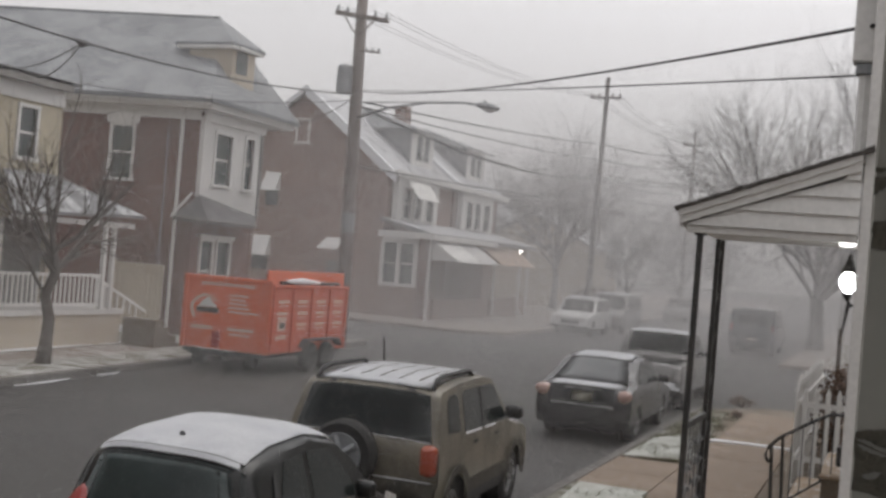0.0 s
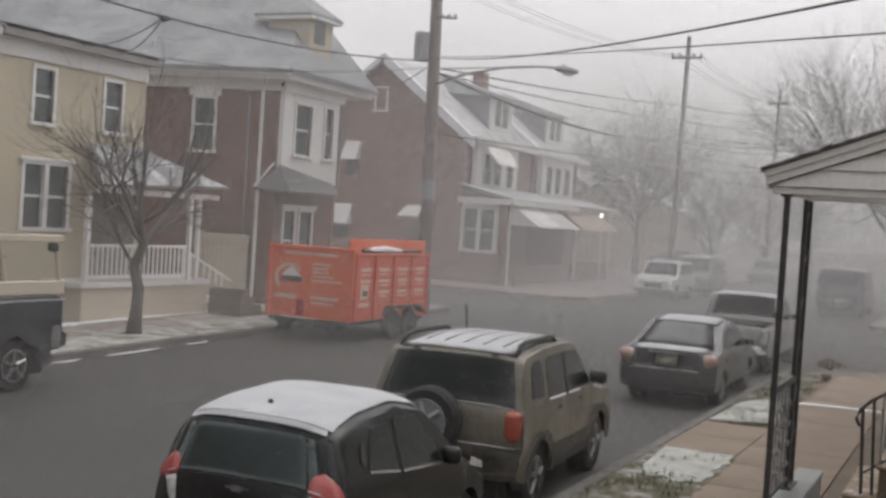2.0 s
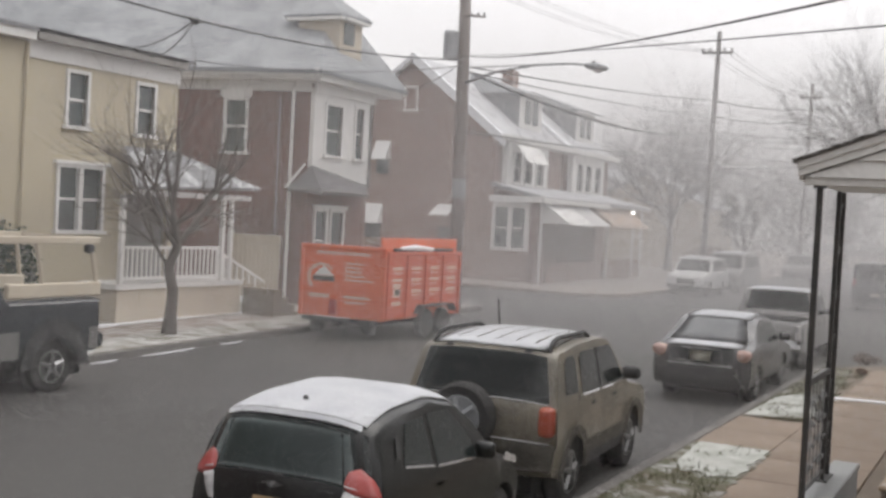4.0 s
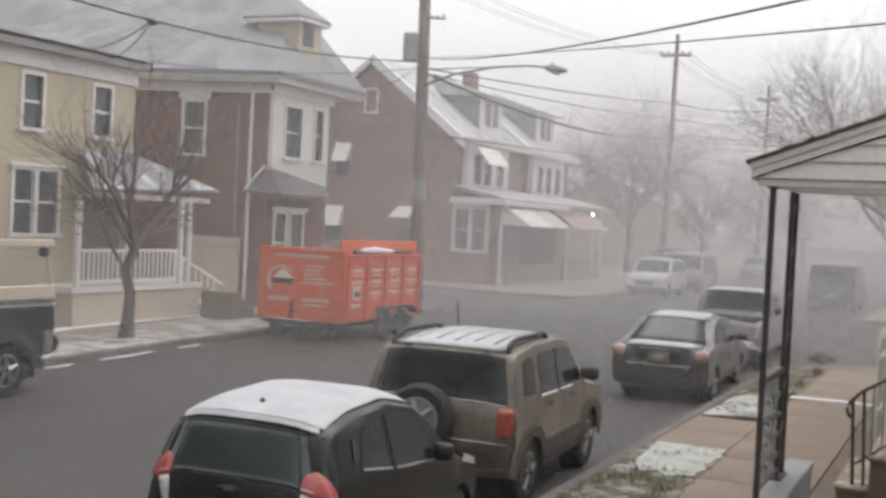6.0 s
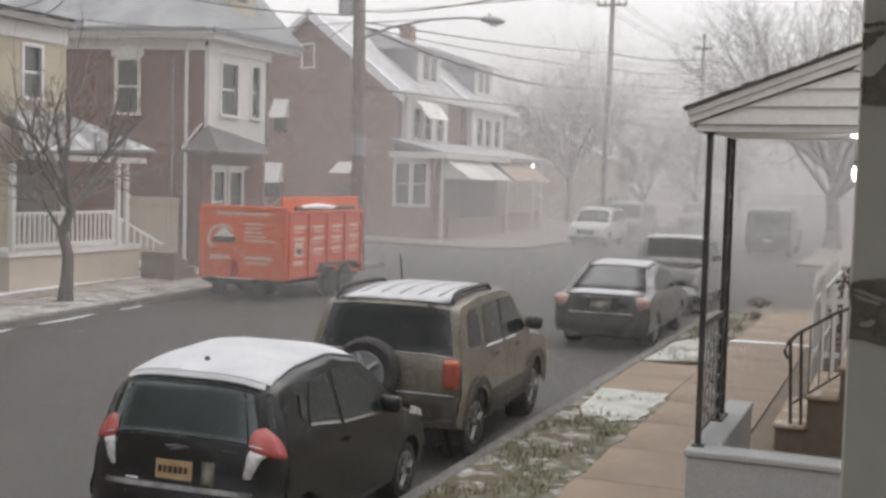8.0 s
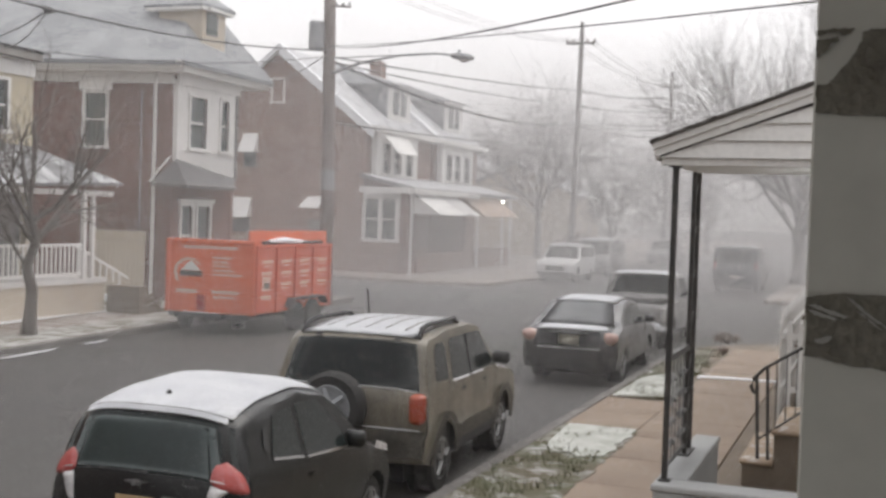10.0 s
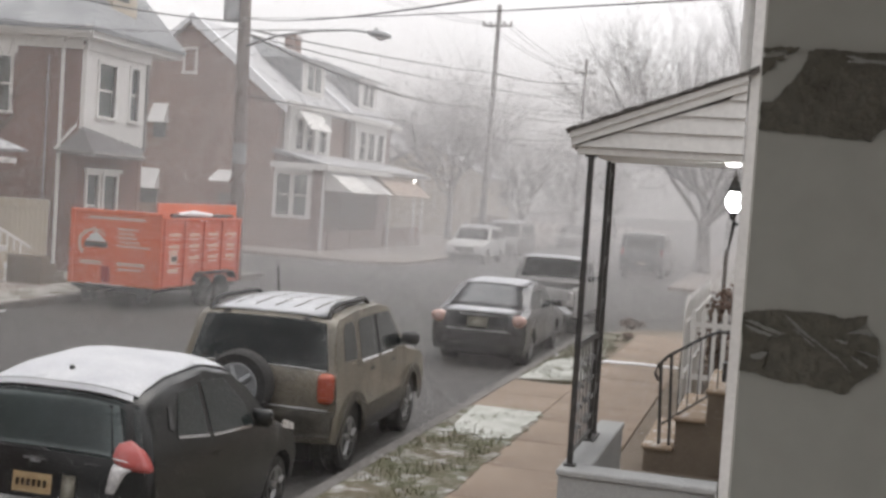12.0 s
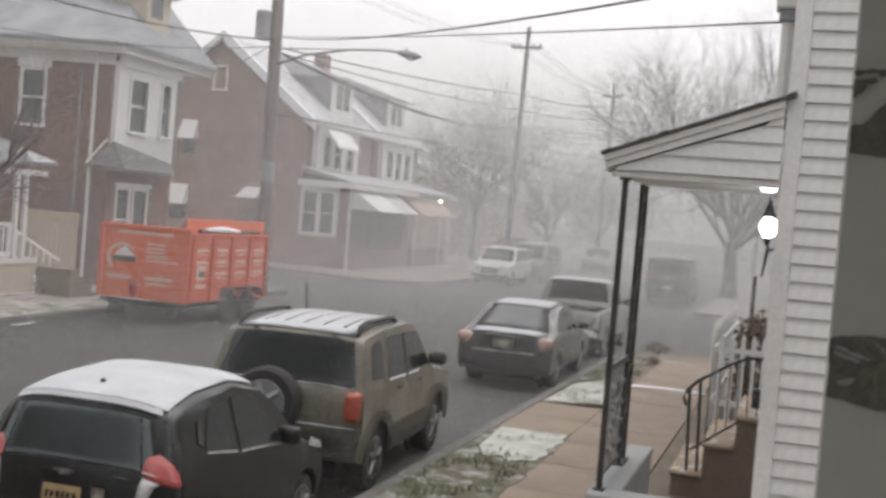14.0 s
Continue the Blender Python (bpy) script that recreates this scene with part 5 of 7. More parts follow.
wire((cx, cy, zc), (-20.1, 22.8, 6.75), 0.2, 0.014, "service drop to the yellow house")


# ---- vehicles ----
def vehicle(name, at, turn, label, category, prof, width, belt, tumble, body, axles, wheel_r, sill=0.3, plan=0.05, crown=0.05, glass=None, rim=None, tyre_w=0.2, ys=1.0):
    """A body made of a side profile swept across the width, with sides, wheel openings, wheels. Returns the thing and its surface functions."""
    root = thing(name, (at[0], at[1], 0.0), label, category, turn=turn)
    prof = [(y * ys, z) for y, z in prof]
    axles = [y * ys for y in axles]
    yc = (min(p[0] for p in prof) + max(p[0] for p in prof)) / 2

    def hw(z):
        return width / 2 - tumble * max(0.0, z - belt) - 0.10 * max(0.0, 0.5 - z)

    def P(p, s):
        i = min(int(p), len(prof) - 2)
        k = p - i
        y = prof[i][0] * (1 - k) + prof[i + 1][0] * k
        z = prof[i][1] * (1 - k) + prof[i + 1][1] * k
        a = abs(s) ** 4
        zz = z - crown * a * min(1.0, max(0.0, (z - 0.5) / 0.6))
        return Vector((s * hw(zz), yc + (y - yc) * (1 - plan * a), zz))

    S = (-1, -0.95, -0.86, -0.7, -0.4, 0, 0.4, 0.7, 0.86, 0.95, 1)
    bm = bmesh.new()
    rows = [[bm.verts.new(P(i + h, s)) for s in S] for i in range(len(prof) - 1) for h in (0, 0.5)] + [[bm.verts.new(P(len(prof) - 1, s)) for s in S]]
    for r0, r1 in zip(rows, rows[1:]):
        for k in range(len(S) - 1):
            bm.faces.new((r0[k], r0[k + 1], r1[k + 1], r1[k]))
    edge = [P(i + h, 1) for i in range(len(prof) - 1) for h in (0, 0.5)] + [P(len(prof) - 1, 1)]
    bottom = []
    arch = wheel_r * 1.16
    for ya in sorted(axles, reverse=True):
        for j in range(13):
            a = math.pi * j / 12
            bottom.append((ya + arch * math.cos(a), max(sill, wheel_r + arch * math.sin(a))))
    for side in (1, -1):
        b2 = bmesh.new()
        ring = [b2.verts.new((0, v.y, v.z)) for v in edge] + [b2.verts.new((0, y, z)) for y, z in bottom]
        f = b2.faces.new(ring)
        bmesh.ops.triangulate(b2, faces=[f], ngon_method="EAR_CLIP")
        for zz in (0.4, 0.5, 0.65, belt - 0.12, belt, belt + 0.12, belt + 0.3, belt + 0.5):
            bmesh.ops.bisect_plane(b2, geom=b2.verts[:] + b2.edges[:] + b2.faces[:], plane_co=(0, 0, zz), plane_no=(0, 0, 1), dist=0.0005)
        for v in b2.verts:
            bulge = 0.018 * math.sin(min(1, max(0, (v.co.z - sill) / max(0.1, belt - sill))) * math.pi)
            v.co.x = side * (hw(v.co.z) + (bulge if v.co.z < belt else 0))
        tmp = bpy.data.meshes.new("tmp")
        b2.to_mesh(tmp)
        b2.free()
        bm.from_mesh(tmp)
        bpy.data.meshes.remove(tmp)
    bmesh.ops.remove_doubles(bm, verts=bm.verts[:], dist=0.012)
    bmesh.ops.recalc_face_normals(bm, faces=bm.faces[:])
    me_ob = part("body", bm, body, root, smooth=True)
    me_ob.data.set_sharp_from_angle(angle=radians(42))
    part("underbody", a_box(-width / 2 + 0.25, width / 2 - 0.25, prof[0][0] + 0.15, prof[-1][0] - 0.15, 0.2, min(0.75, belt - 0.15)), UNDER, root, "dark underside")

    def top_patch(nm, p0, p1, s0, s1, material, off=0.008, label="", parent=None, n=6, taper=0.0):
        b3 = bmesh.new()
        g = []
        for i in range(n + 1):
            row = []
            p = p0 + (p1 - p0) * i / n
            sh = 1 - taper * i / n
            for j in range(n + 1):
                s = (s0 + (s1 - s0) * j / n) * sh
                q = P(p, s)
                dp, ds = P(min(p + 0.05, len(prof) - 1), s) - P(max(p - 0.05, 0), s), P(p, s + 0.02) - P(p, s - 0.02)
                nn = ds.cross(dp).normalized()
                row.append(b3.verts.new(q + nn * off))
            g.append(row)
        for i in range(n):
            for j in range(n):
                b3.faces.new((g[i][j], g[i][j + 1], g[i + 1][j + 1], g[i + 1][j]))
        bmesh.ops.solidify(b3, geom=b3.faces[:], thickness=min(0.03, off * 1.5))
        bmesh.ops.recalc_face_normals(b3, faces=b3.faces[:])
        return part(nm, b3, material, parent or root, label, smooth=True)

    def side_patch(nm, pts, material, side=1, off=0.007, label="", parent=None):
        b3 = bmesh.new()
        f = b3.faces.new([b3.verts.new((0, y * ys, z)) for y, z in pts])
        for zz in (belt, belt + 0.15, belt + 0.3):
            bmesh.ops.bisect_plane(b3, geom=b3.verts[:] + b3.edges[:] + b3.faces[:], plane_co=(0, 0, zz), plane_no=(0, 0, 1), dist=0.0005)
        for v in b3.verts:
            bulge = 0.018 * math.sin(min(1, max(0, (v.co.z - sill) / max(0.1, belt - sill))) * math.pi) if v.co.z < belt else 0
            v.co.x = side * (hw(v.co.z) + bulge + off)
        bmesh.ops.solidify(b3, geom=b3.faces[:], thickness=0.004)
        bmesh.ops.recalc_face_normals(b3, faces=b3.faces[:])
        return part(nm, b3, material, parent or root, label)

    for ya in axles:
        for side in (1, -1):
            x0 = side * (width / 2 - tyre_w * 0.5 - 0.02)
            t = part("wheel", lathe(bmesh.new(), [(wheel_r * 0.6, -tyre_w / 2), (wheel_r * 0.93, -tyre_w / 2), (wheel_r, -tyre_w * 0.32), (wheel_r, tyre_w * 0.32), (wheel_r * 0.93, tyre_w / 2), (wheel_r * 0.6, tyre_w / 2)], axis="x", at=(x0, ya, wheel_r), seg=24), TYRE, root, "black tyre", smooth=False)
            r = bmesh.new()
            xo = side * (width / 2 - 0.03)
            lathe(r, [(wheel_r * 0.64, 0), (wheel_r * 0.64, side * 0.012), (wheel_r * 0.56, side * 0.014), (wheel_r * 0.54, -side * 0.03)], axis="x", at=(xo, ya, wheel_r), seg=20)
            for k in range(5):
                a = 2 * math.pi * k / 5 + 0.3
                tube(r, [(xo, ya + 0.04 * math.cos(a), wheel_r + 0.04 * math.sin(a)), (xo + side * 0.012, ya + wheel_r * 0.58 * math.cos(a), wheel_r + wheel_r * 0.58 * math.sin(a))], [0.05, 0.028], seg=5)
            part("rim", r, rim or RIM, t, "silver spoked rim")
            part("wheel_well", lathe(bmesh.new(), [(arch * 1.0, -0.02), (arch * 1.0, 0.0)], axis="x", at=(side * (width / 2 - tyre_w - 0.06), ya, wheel_r), seg=16), UNDER, root, "dark wheel well")
    return root, top_patch, side_patch, P, hw


def lens(root, P, name, side, p0, p1, edge, material, label, dome=0.03, n=9):
    """A domed lens lying on a body's surface; edge gives its inner and outer limit from bottom to top."""
    bm = bmesh.new()
    g = []
    for i in range(n + 1):
        k = i / n
        a, b = edge(k)
        row = []
        for j in range(n + 1):
            m_ = j / n
            q, p = side * (a + (b - a) * m_), p0 + (p1 - p0) * k
            nn = (P(p, q + 0.02) - P(p, q - 0.02)).cross(P(p + 0.05, q) - P(p - 0.05, q)).normalized()
            row.append(bm.verts.new(P(p, q) + nn * (0.004 + dome * (1 - (2 * k - 1) ** 4) * (1 - (2 * m_ - 1) ** 4))))
        g.append(row)
    for i in range(n):
        for j in range(n):
            bm.faces.new((g[i][j], g[i][j + 1], g[i + 1][j + 1], g[i + 1][j]))
    bmesh.ops.recalc_face_normals(bm, faces=bm.faces[:])
    return part(name, bm, material, root, label, smooth=True)


def mirror_pair(root, y, z, w, body):
    for side in (1, -1):
        bm = bmesh.new()
        box(bm, side * w - 0.11, side * w + 0.11, y - 0.06, y + 0.05, z, z + 0.15, bevel=0.03)
        part("wing_mirror", bm, body, root, "folded-out wing mirror", smooth=True)


# small black hatchback
K = 0.91
hb, tp, sd, HP, hhw = vehicle("hatchback", (-5.05, 8.84), 2.5, "small black hatchback with snow on its roof", "car",
    [(-1.72, 0.28), (-1.80, 0.42), (-1.82, 0.60), (-1.76, 0.72), (-1.73, 0.98), (-1.70, 1.08), (-1.60, 1.43), (-1.50, 1.53), (-1.05, 1.605), (-0.3, 1.63), (0.25, 1.55), (0.55, 1.40), (1.05, 1.02), (1.15, 0.98), (1.5, 0.88), (1.72, 0.74), (1.80, 0.55), (1.78, 0.28)],
    1.66, 1.0, 0.33, BLACK_PAINT, (-1.22, 1.16), 0.29, sill=0.24, plan=0.11, crown=0.12, ys=K)
tp("window_surround", 4.72, 6.4, -0.93, 0.93, CAR_GLASS, 0.005, "black glass border", n=8)
# The glass is given a lighter colour in place of reflected sky.
tp("rear_window", 4.95, 6.05, -0.80, 0.80, HATCH_GLASS, 0.009, "wide rear window, slightly misted", taper=0.04, n=8)
tp("roof_snow", 6.9, 10.4, -0.9, 0.9, SNOW, 0.016, "thin even layer of snow", n=12)
tp("roof_snow", 6.5, 6.86, -0.86, 0.86, SNOW, 0.016, "snow on the roof spoiler", n=8)
tp("rear_wiper", 4.78, 4.88, -0.4, 0.1, CLADDING, 0.02, "rear wiper arm")
tp("number_plate", 3.1, 3.65, -0.20, 0.18, PLATE_YELLOW, 0.012, "yellow number plate", n=2)
for k in range(6):
    s0 = -0.165 + k * 0.053
    tp("plate_bar", 3.28, 3.47, s0, s0 + 0.03, PLATE_INK, 0.016, "plain dark bar", n=1)
tp("badge", 3.94, 4.3, -0.055, 0.055, CHROME, 0.014, "plain chrome badge", n=2)
tp("badge_bar", 4.02, 4.2, -0.12, 0.12, CHROME, 0.010, n=2)
tp("sticker", 3.05, 3.7, 0.27, 0.40, PLATE_WHITE, 0.010, "pale sticker", n=2)
tp("script", 2.95, 3.05, -0.52, -0.38, CHROME, 0.009, n=2)
tp("script", 4.15, 4.22, 0.46, 0.6, CHROME, 0.009, n=2)
tp("tailgate_seam", 2.45, 2.5, -0.62, 0.62, UNDER, 0.005, n=8)
tp("lower_bumper", 0.3, 1.2, -0.6, 0.6, CLADDING, 0.01, "dark lower bumper insert", n=6)
tp("bumper_lip", 2.58, 2.9, -0.76, 0.76, SLUSH_SHEEN, 0.010, "slush along the bumper edge", n=10)
for s in (-1, 1):
    tl = lens(hb, HP, "tail_lamp", s, 4.30, 5.42, lambda k: (0.85 - 0.155 * math.sqrt(max(0, 1 - (2 * k - 1) ** 2)), 0.85 + 0.145 * math.sqrt(max(0, 1 - (2 * k - 1) ** 2))), LAMP_RED, "rounded red tail lamp")
    part("lamp_strip", tube(bmesh.new(), [HP(4.98, s * q) + Vector((0, -0.036 if q < 0.9 else -0.03, 0)) for q in (0.72, 0.80, 0.88, 0.95)], 0.006, seg=5), CLEAR_LENS, tl)
    lens(hb, HP, "reverse_lamp", s, 3.35, 4.5, lambda k: (0.66 + 0.04 * k, 0.73 + 0.14 * k), LAMP_CLEAR, "clear reversing lamp")
    sd("rear_side_window", [(-1.05, 1.13), (-0.52, 1.06), (-0.52, 1.44), (-0.88, 1.42)], CAR_GLASS, s)
    sd("front_side_window", [(-0.43, 1.05), (0.42, 0.99), (0.34, 1.16), (0.02, 1.43), (-0.43, 1.45)], CAR_GLASS, s)
    sd("window_trim", [(-1.05, 1.105), (-0.50, 1.035), (-0.50, 1.055), (-1.05, 1.125)], CHROME, s, off=0.012, label="chrome window sill")
    sd("window_trim", [(-0.43, 1.025), (0.44, 0.965), (0.44, 0.985), (-0.43, 1.045)], CHROME, s, off=0.012, label="chrome window sill")
    sd("pillar_handle", [(-1.16, 1.2), (-1.09, 1.16), (-1.07, 1.34), (-1.11, 1.36)], CLADDING, s, off=0.012, label="hidden door handle")
    sd("door_handle", [(-0.40, 0.86), (-0.25, 0.86), (-0.25, 0.89), (-0.40, 0.89)], BLACK_PAINT, s, off=0.03)
    sd("door_seam", [(-0.48, 0.4), (-0.468, 0.4), (-0.468, 1.03), (-0.48, 1.03)], UNDER, s, off=0.002)
    sd("sill_trim", [(-0.85, 0.27), (0.8, 0.27), (0.8, 0.33), (-0.85, 0.33)], CLADDING, s)
    sd("headlamp", [(1.15, 0.84), (1.5, 0.76), (1.48, 0.83), (1.2, 0.91)], LAMP_CLEAR, s, off=0.008, label="long clear headlamp")
tp("windscreen", 10.2, 12.0, -0.86, 0.86, CAR_GLASS, 0.006)
mirror_pair(hb, 0.50, 0.95, 0.86, BLACK_PAINT)
part("aerial", tube(bmesh.new(), [(0.0, -1.12, 1.56), (0.0, -1.17, 1.60)], 0.02, seg=6), CLADDING, hb, "short aerial base")

# khaki four-wheel drive
jp, tp, sd, JP, jhw = vehicle("off_road_car", (-5.24, 13.08), 3.0, "khaki off-road car with spare wheel on its tailgate", "car",
    [(-2.08, 0.42), (-2.16, 0.50), (-2.16, 0.72), (-2.06, 0.77), (-2.05, 1.14), (-2.01, 1.20), (-1.84, 1.66), (-1.74, 1.73), (-1.0, 1.79), (0.0, 1.79), (0.4, 1.74), (1.05, 1.22), (1.15, 1.16), (1.9, 1.06), (2.06, 0.95), (2.12, 0.6), (2.08, 0.42)],
    1.74, 1.16, 0.20, GOLD_PAINT, (-1.30, 1.35), 0.37, sill=0.36, plan=0.045, crown=0.055, ys=0.93)
tp("rear_window", 5.0, 6.2, -0.90, 0.90, CAR_GLASS, 0.006, "dark rear window", taper=0.03)
tp("roof_snow", 6.75, 9.9, -0.86, 0.86, SNOW, 0.014, "patchy thin snow on the roof", n=10)
for k in range(5):
    s = -0.6 + k * 0.3
    tp("roof_rib", 7.3, 9.6, s - 0.012, s + 0.012, GOLD_PAINT, 0.019, n=3)
tp("rear_bumper", 1.0, 2.9, -0.99, 0.99, GRIME_GOLD, 0.02, "dirty rear bumper", n=8)
tp("sill_snow", 4.86, 4.95, -0.88, 0.88, SNOW, 0.012, "thin snow below the rear window", n=6)
tp("bumper_snow", 2.75, 2.95, -0.93, 0.93, SNOW, 0.026, "snow on the bumper", n=6)
tp("window_hinge", 6.2, 6.6, -0.62, -0.52, CLADDING, 0.02)
tp("window_hinge", 6.2, 6.6, 0.56, 0.66, CLADDING, 0.02)
tp("handle", 4.35, 4.5, 0.36, 0.64, CLADDING, 0.03, "black tailgate handle", n=2)
sw = part("spare_wheel", lathe(bmesh.new(), [(0.2, -0.11), (0.33, -0.11), (0.365, -0.06), (0.365, 0.06), (0.33, 0.11), (0.2, 0.11)], axis="x", at=(0, 0, 0), seg=26), TYRE, jp, "spare wheel in black tyre")
sw.matrix_basis = pose(-0.10, -2.04, 0.98, 0, 0, 90)
bm = lathe(bmesh.new(), [(0.24, -0.115), (0.235, -0.125), (0.20, -0.125), (0.19, -0.08)], axis="x", seg=20)
for k in range(5):
    a = 2 * math.pi * k / 5
    tube(bm, [(-0.12, 0.03 * math.cos(a), 0.03 * math.sin(a)), (-0.118, 0.21 * math.cos(a), 0.21 * math.sin(a))], [0.045, 0.035], seg=5)
part("spare_rim", bm, STEEL, sw, "silver alloy spare rim")
for s in (-1, 1):
    bm = box(bmesh.new(), s * 0.775 - 0.088, s * 0.775 + 0.088, -1.925, -1.76, 0.83, 1.15)
    bmesh.ops.bevel(bm, geom=bm.edges[:], offset=0.06, segments=4, affect="EDGES", profile=0.5)
    tl = part("tail_lamp", bm, AMBER_RED, jp, "tall rounded orange-red tail lamp", smooth=True)
    part("lamp_divider", a_box(s * 0.775 - 0.07, s * 0.775 + 0.07, -1.930, -1.92, 0.985, 0.995), LAMP_RED, tl)
    sd("cargo_window", [(-1.60, 1.24), (-1.14, 1.22), (-1.12, 1.57), (-1.20, 1.63), (-1.44, 1.62), (-1.53, 1.56)], CAR_GLASS, s, label="narrow dark cargo window")
    sd("rear_side_window", [(-0.98, 1.20), (-0.30, 1.19), (-0.30, 1.64), (-0.86, 1.645), (-0.95, 1.60)], CAR_GLASS, s)
    sd("front_side_window", [(-0.20, 1.19), (0.86, 1.18), (0.45, 1.58), (0.36, 1.635), (-0.20, 1.645)], CAR_GLASS, s)
    sd("window_frame", [(-0.30, 1.19), (-0.20, 1.19), (-0.20, 1.645), (-0.30, 1.645)], UNDER, s, off=0.006, label="black door pillar")
    sd("sill_snow", [(-0.98, 1.175), (-0.32, 1.165), (-0.32, 1.19), (-0.98, 1.20)], SNOW, s, off=0.014, label="thin snow on the window sill")
    sd("sill_snow", [(-0.18, 1.165), (0.30, 1.16), (0.30, 1.182), (-0.18, 1.187)], SNOW, s, off=0.014, label="thin snow on the window sill")
    sd("door_cladding", [(-0.80, 0.50), (0.82, 0.50), (0.82, 0.66), (-0.80, 0.66)], GRIME_GOLD, s, off=0.012, label="dirty lower door panel")
    for y in (-0.42, 0.5):
        sd("door_handle", [(y - 0.3, 1.05), (y - 0.14, 1.05), (y - 0.14, 1.085), (y - 0.3, 1.085)], CLADDING, s, off=0.03)
    for y in (-1.13, -0.23, 0.9):
        sd("door_seam", [(y - 0.008, 0.5), (y + 0.008, 0.5), (y + 0.008, 1.2), (y - 0.008, 1.2)], UNDER, s, off=0.002)
    for ya in (-1.30, 1.35):
        pts = []
        for j in range(11):
            a = math.pi * j / 10
            pts.append((ya + 0.54 * math.cos(a), 0.37 + 0.52 * math.sin(a)))
        for j in range(11):
            a = math.pi * (10 - j) / 10
            pts.append((ya + 0.432 * math.cos(a), 0.37 + 0.43 * math.sin(a)))
        sd("wheel_flare", pts, GRIME_GOLD, s, off=0.035)
    sd("sill_cladding", [(-0.85, 0.37), (0.85, 0.37), (0.85, 0.5), (-0.85, 0.5)], CLADDING, s, off=0.012)
    zz = 1.80
    part("roof_rail", tube(bmesh.new(), [(s * 0.67, -1.58, 1.68), (s * 0.665, -1.46, 1.79), (s * 0.66, -1.25, 1.82), (s * 0.66, -0.3, 1.82), (s * 0.66, -0.15, 1.76)], 0.026, seg=6), CLADDING, jp, "black roof rail", smooth=True)
tp("windscreen", 10.1, 10.95, -0.88, 0.88, CAR_GLASS, 0.006)
tp("hood_snow", 12.2, 13.6, -0.86, 0.9, SNOW, 0.01, "snow on the bonnet", n=6)
mirror_pair(jp, 0.74, 1.20, 0.98, CLADDING)
part("aerial", tube(bmesh.new(), [(-0.86, 1.05, 1.12), (-0.90, 0.92, 2.02)], 0.010, seg=5), CLADDING, jp)

# dark grey saloon
sn, tp, sd, SP, shw = vehicle("saloon_car", (-5.22, 23.0), 1.5, "dark grey saloon with snow-whitened rear window", "car",
    [(-2.33, 0.28), (-2.40, 0.42), (-2.40, 0.68), (-2.34, 0.92), (-2.25, 1.02), (-1.80, 1.07), (-1.10, 1.42), (-0.8, 1.49), (0.0, 1.52), (0.45, 1.46), (1.15, 1.02), (1.3, 0.98), (2.1, 0.82), (2.35, 0.65), (2.4, 0.45), (2.35, 0.28)],
    1.74, 0.98, 0.36, GREY_PAINT, (-1.40, 1.38), 0.32, sill=0.24, plan=0.07, crown=0.06)
tp("rear_window", 5.0, 6.3, -0.84, 0.84, mat("frosted_glass", (0.40, 0.41, 0.42), (0.27, 0.28, 0.29), rough=0.5, scale=2), 0.008, "rear window coated with snow", taper=0.1)
tp("roof_snow", 6.4, 8.9, -0.86, 0.86, SNOW, 0.014, "snow on the roof", n=8)
tp("boot_snow", 3.85, 4.9, -0.86, 0.86, SNOW, 0.012, "snow on the boot lid", n=6)
tp("boot_panel", 2.1, 3.75, -0.66, 0.66, BLACK_PAINT, 0.006, "dark boot panel", n=4)
# Pale matt colour replaces the bright reflection on this chrome.
tp("boot_chrome", 3.2, 3.42, -0.42, 0.42, SLUSH_SHEEN, 0.02, "snow-dusted chrome strip", n=4)
tp("number_plate", 2.25, 3.0, -0.22, 0.22, PLATE_WHITE, 0.015, "pale number plate", n=2)
tp("badge", 3.4, 3.6, -0.07, 0.07, CHROME, 0.018, n=2)
tp("bumper_edge", 1.95, 2.08, -0.66, 0.66, SLUSH_SHEEN, 0.008, n=6)
tp("windscreen", 9.1, 9.95, -0.88, 0.88, CAR_GLASS, 0.006)
for s in (-1, 1):
    bm = bmesh.new()
    bmesh.ops.create_uvsphere(bm, u_segments=14, v_segments=8, radius=1, matrix=Matrix.Translation((s * 0.70, -2.21, 0.86)) @ Matrix.Rotation(s * radians(-28), 4, "Z") @ Matrix.Rotation(s * radians(-14), 4, "Y") @ Matrix.Diagonal((0.23, 0.11, 0.125, 1)))
    tl = part("tail_lamp", bm, mat("pale_red_lens", (0.50, 0.36, 0.31), (0.36, 0.20, 0.17), rough=0.25, scale=14, bump=0, coat=0.5), sn, "pale red tail lamp", smooth=True)
    sd("rear_side_window", [(-1.5, 1.05), (-0.45, 1.02), (-0.45, 1.36), (-0.95, 1.35)], CAR_GLASS, s)
    sd("front_side_window", [(-0.36, 1.02), (0.85, 1.0), (0.35, 1.34), (-0.36, 1.37)], CAR_GLASS, s)
    sd("door_handle", [(-0.75, 0.86), (-0.55, 0.86), (-0.55, 0.89), (-0.75, 0.89)], GREY_PAINT, s, off=0.03)
    sd("door_seam", [(-0.41, 0.35), (-0.397, 0.35), (-0.397, 1.0), (-0.41, 1.0)], UNDER, s, off=0.002)
mirror_pair(sn, 0.7, 0.98, 0.98, GREY_PAINT)

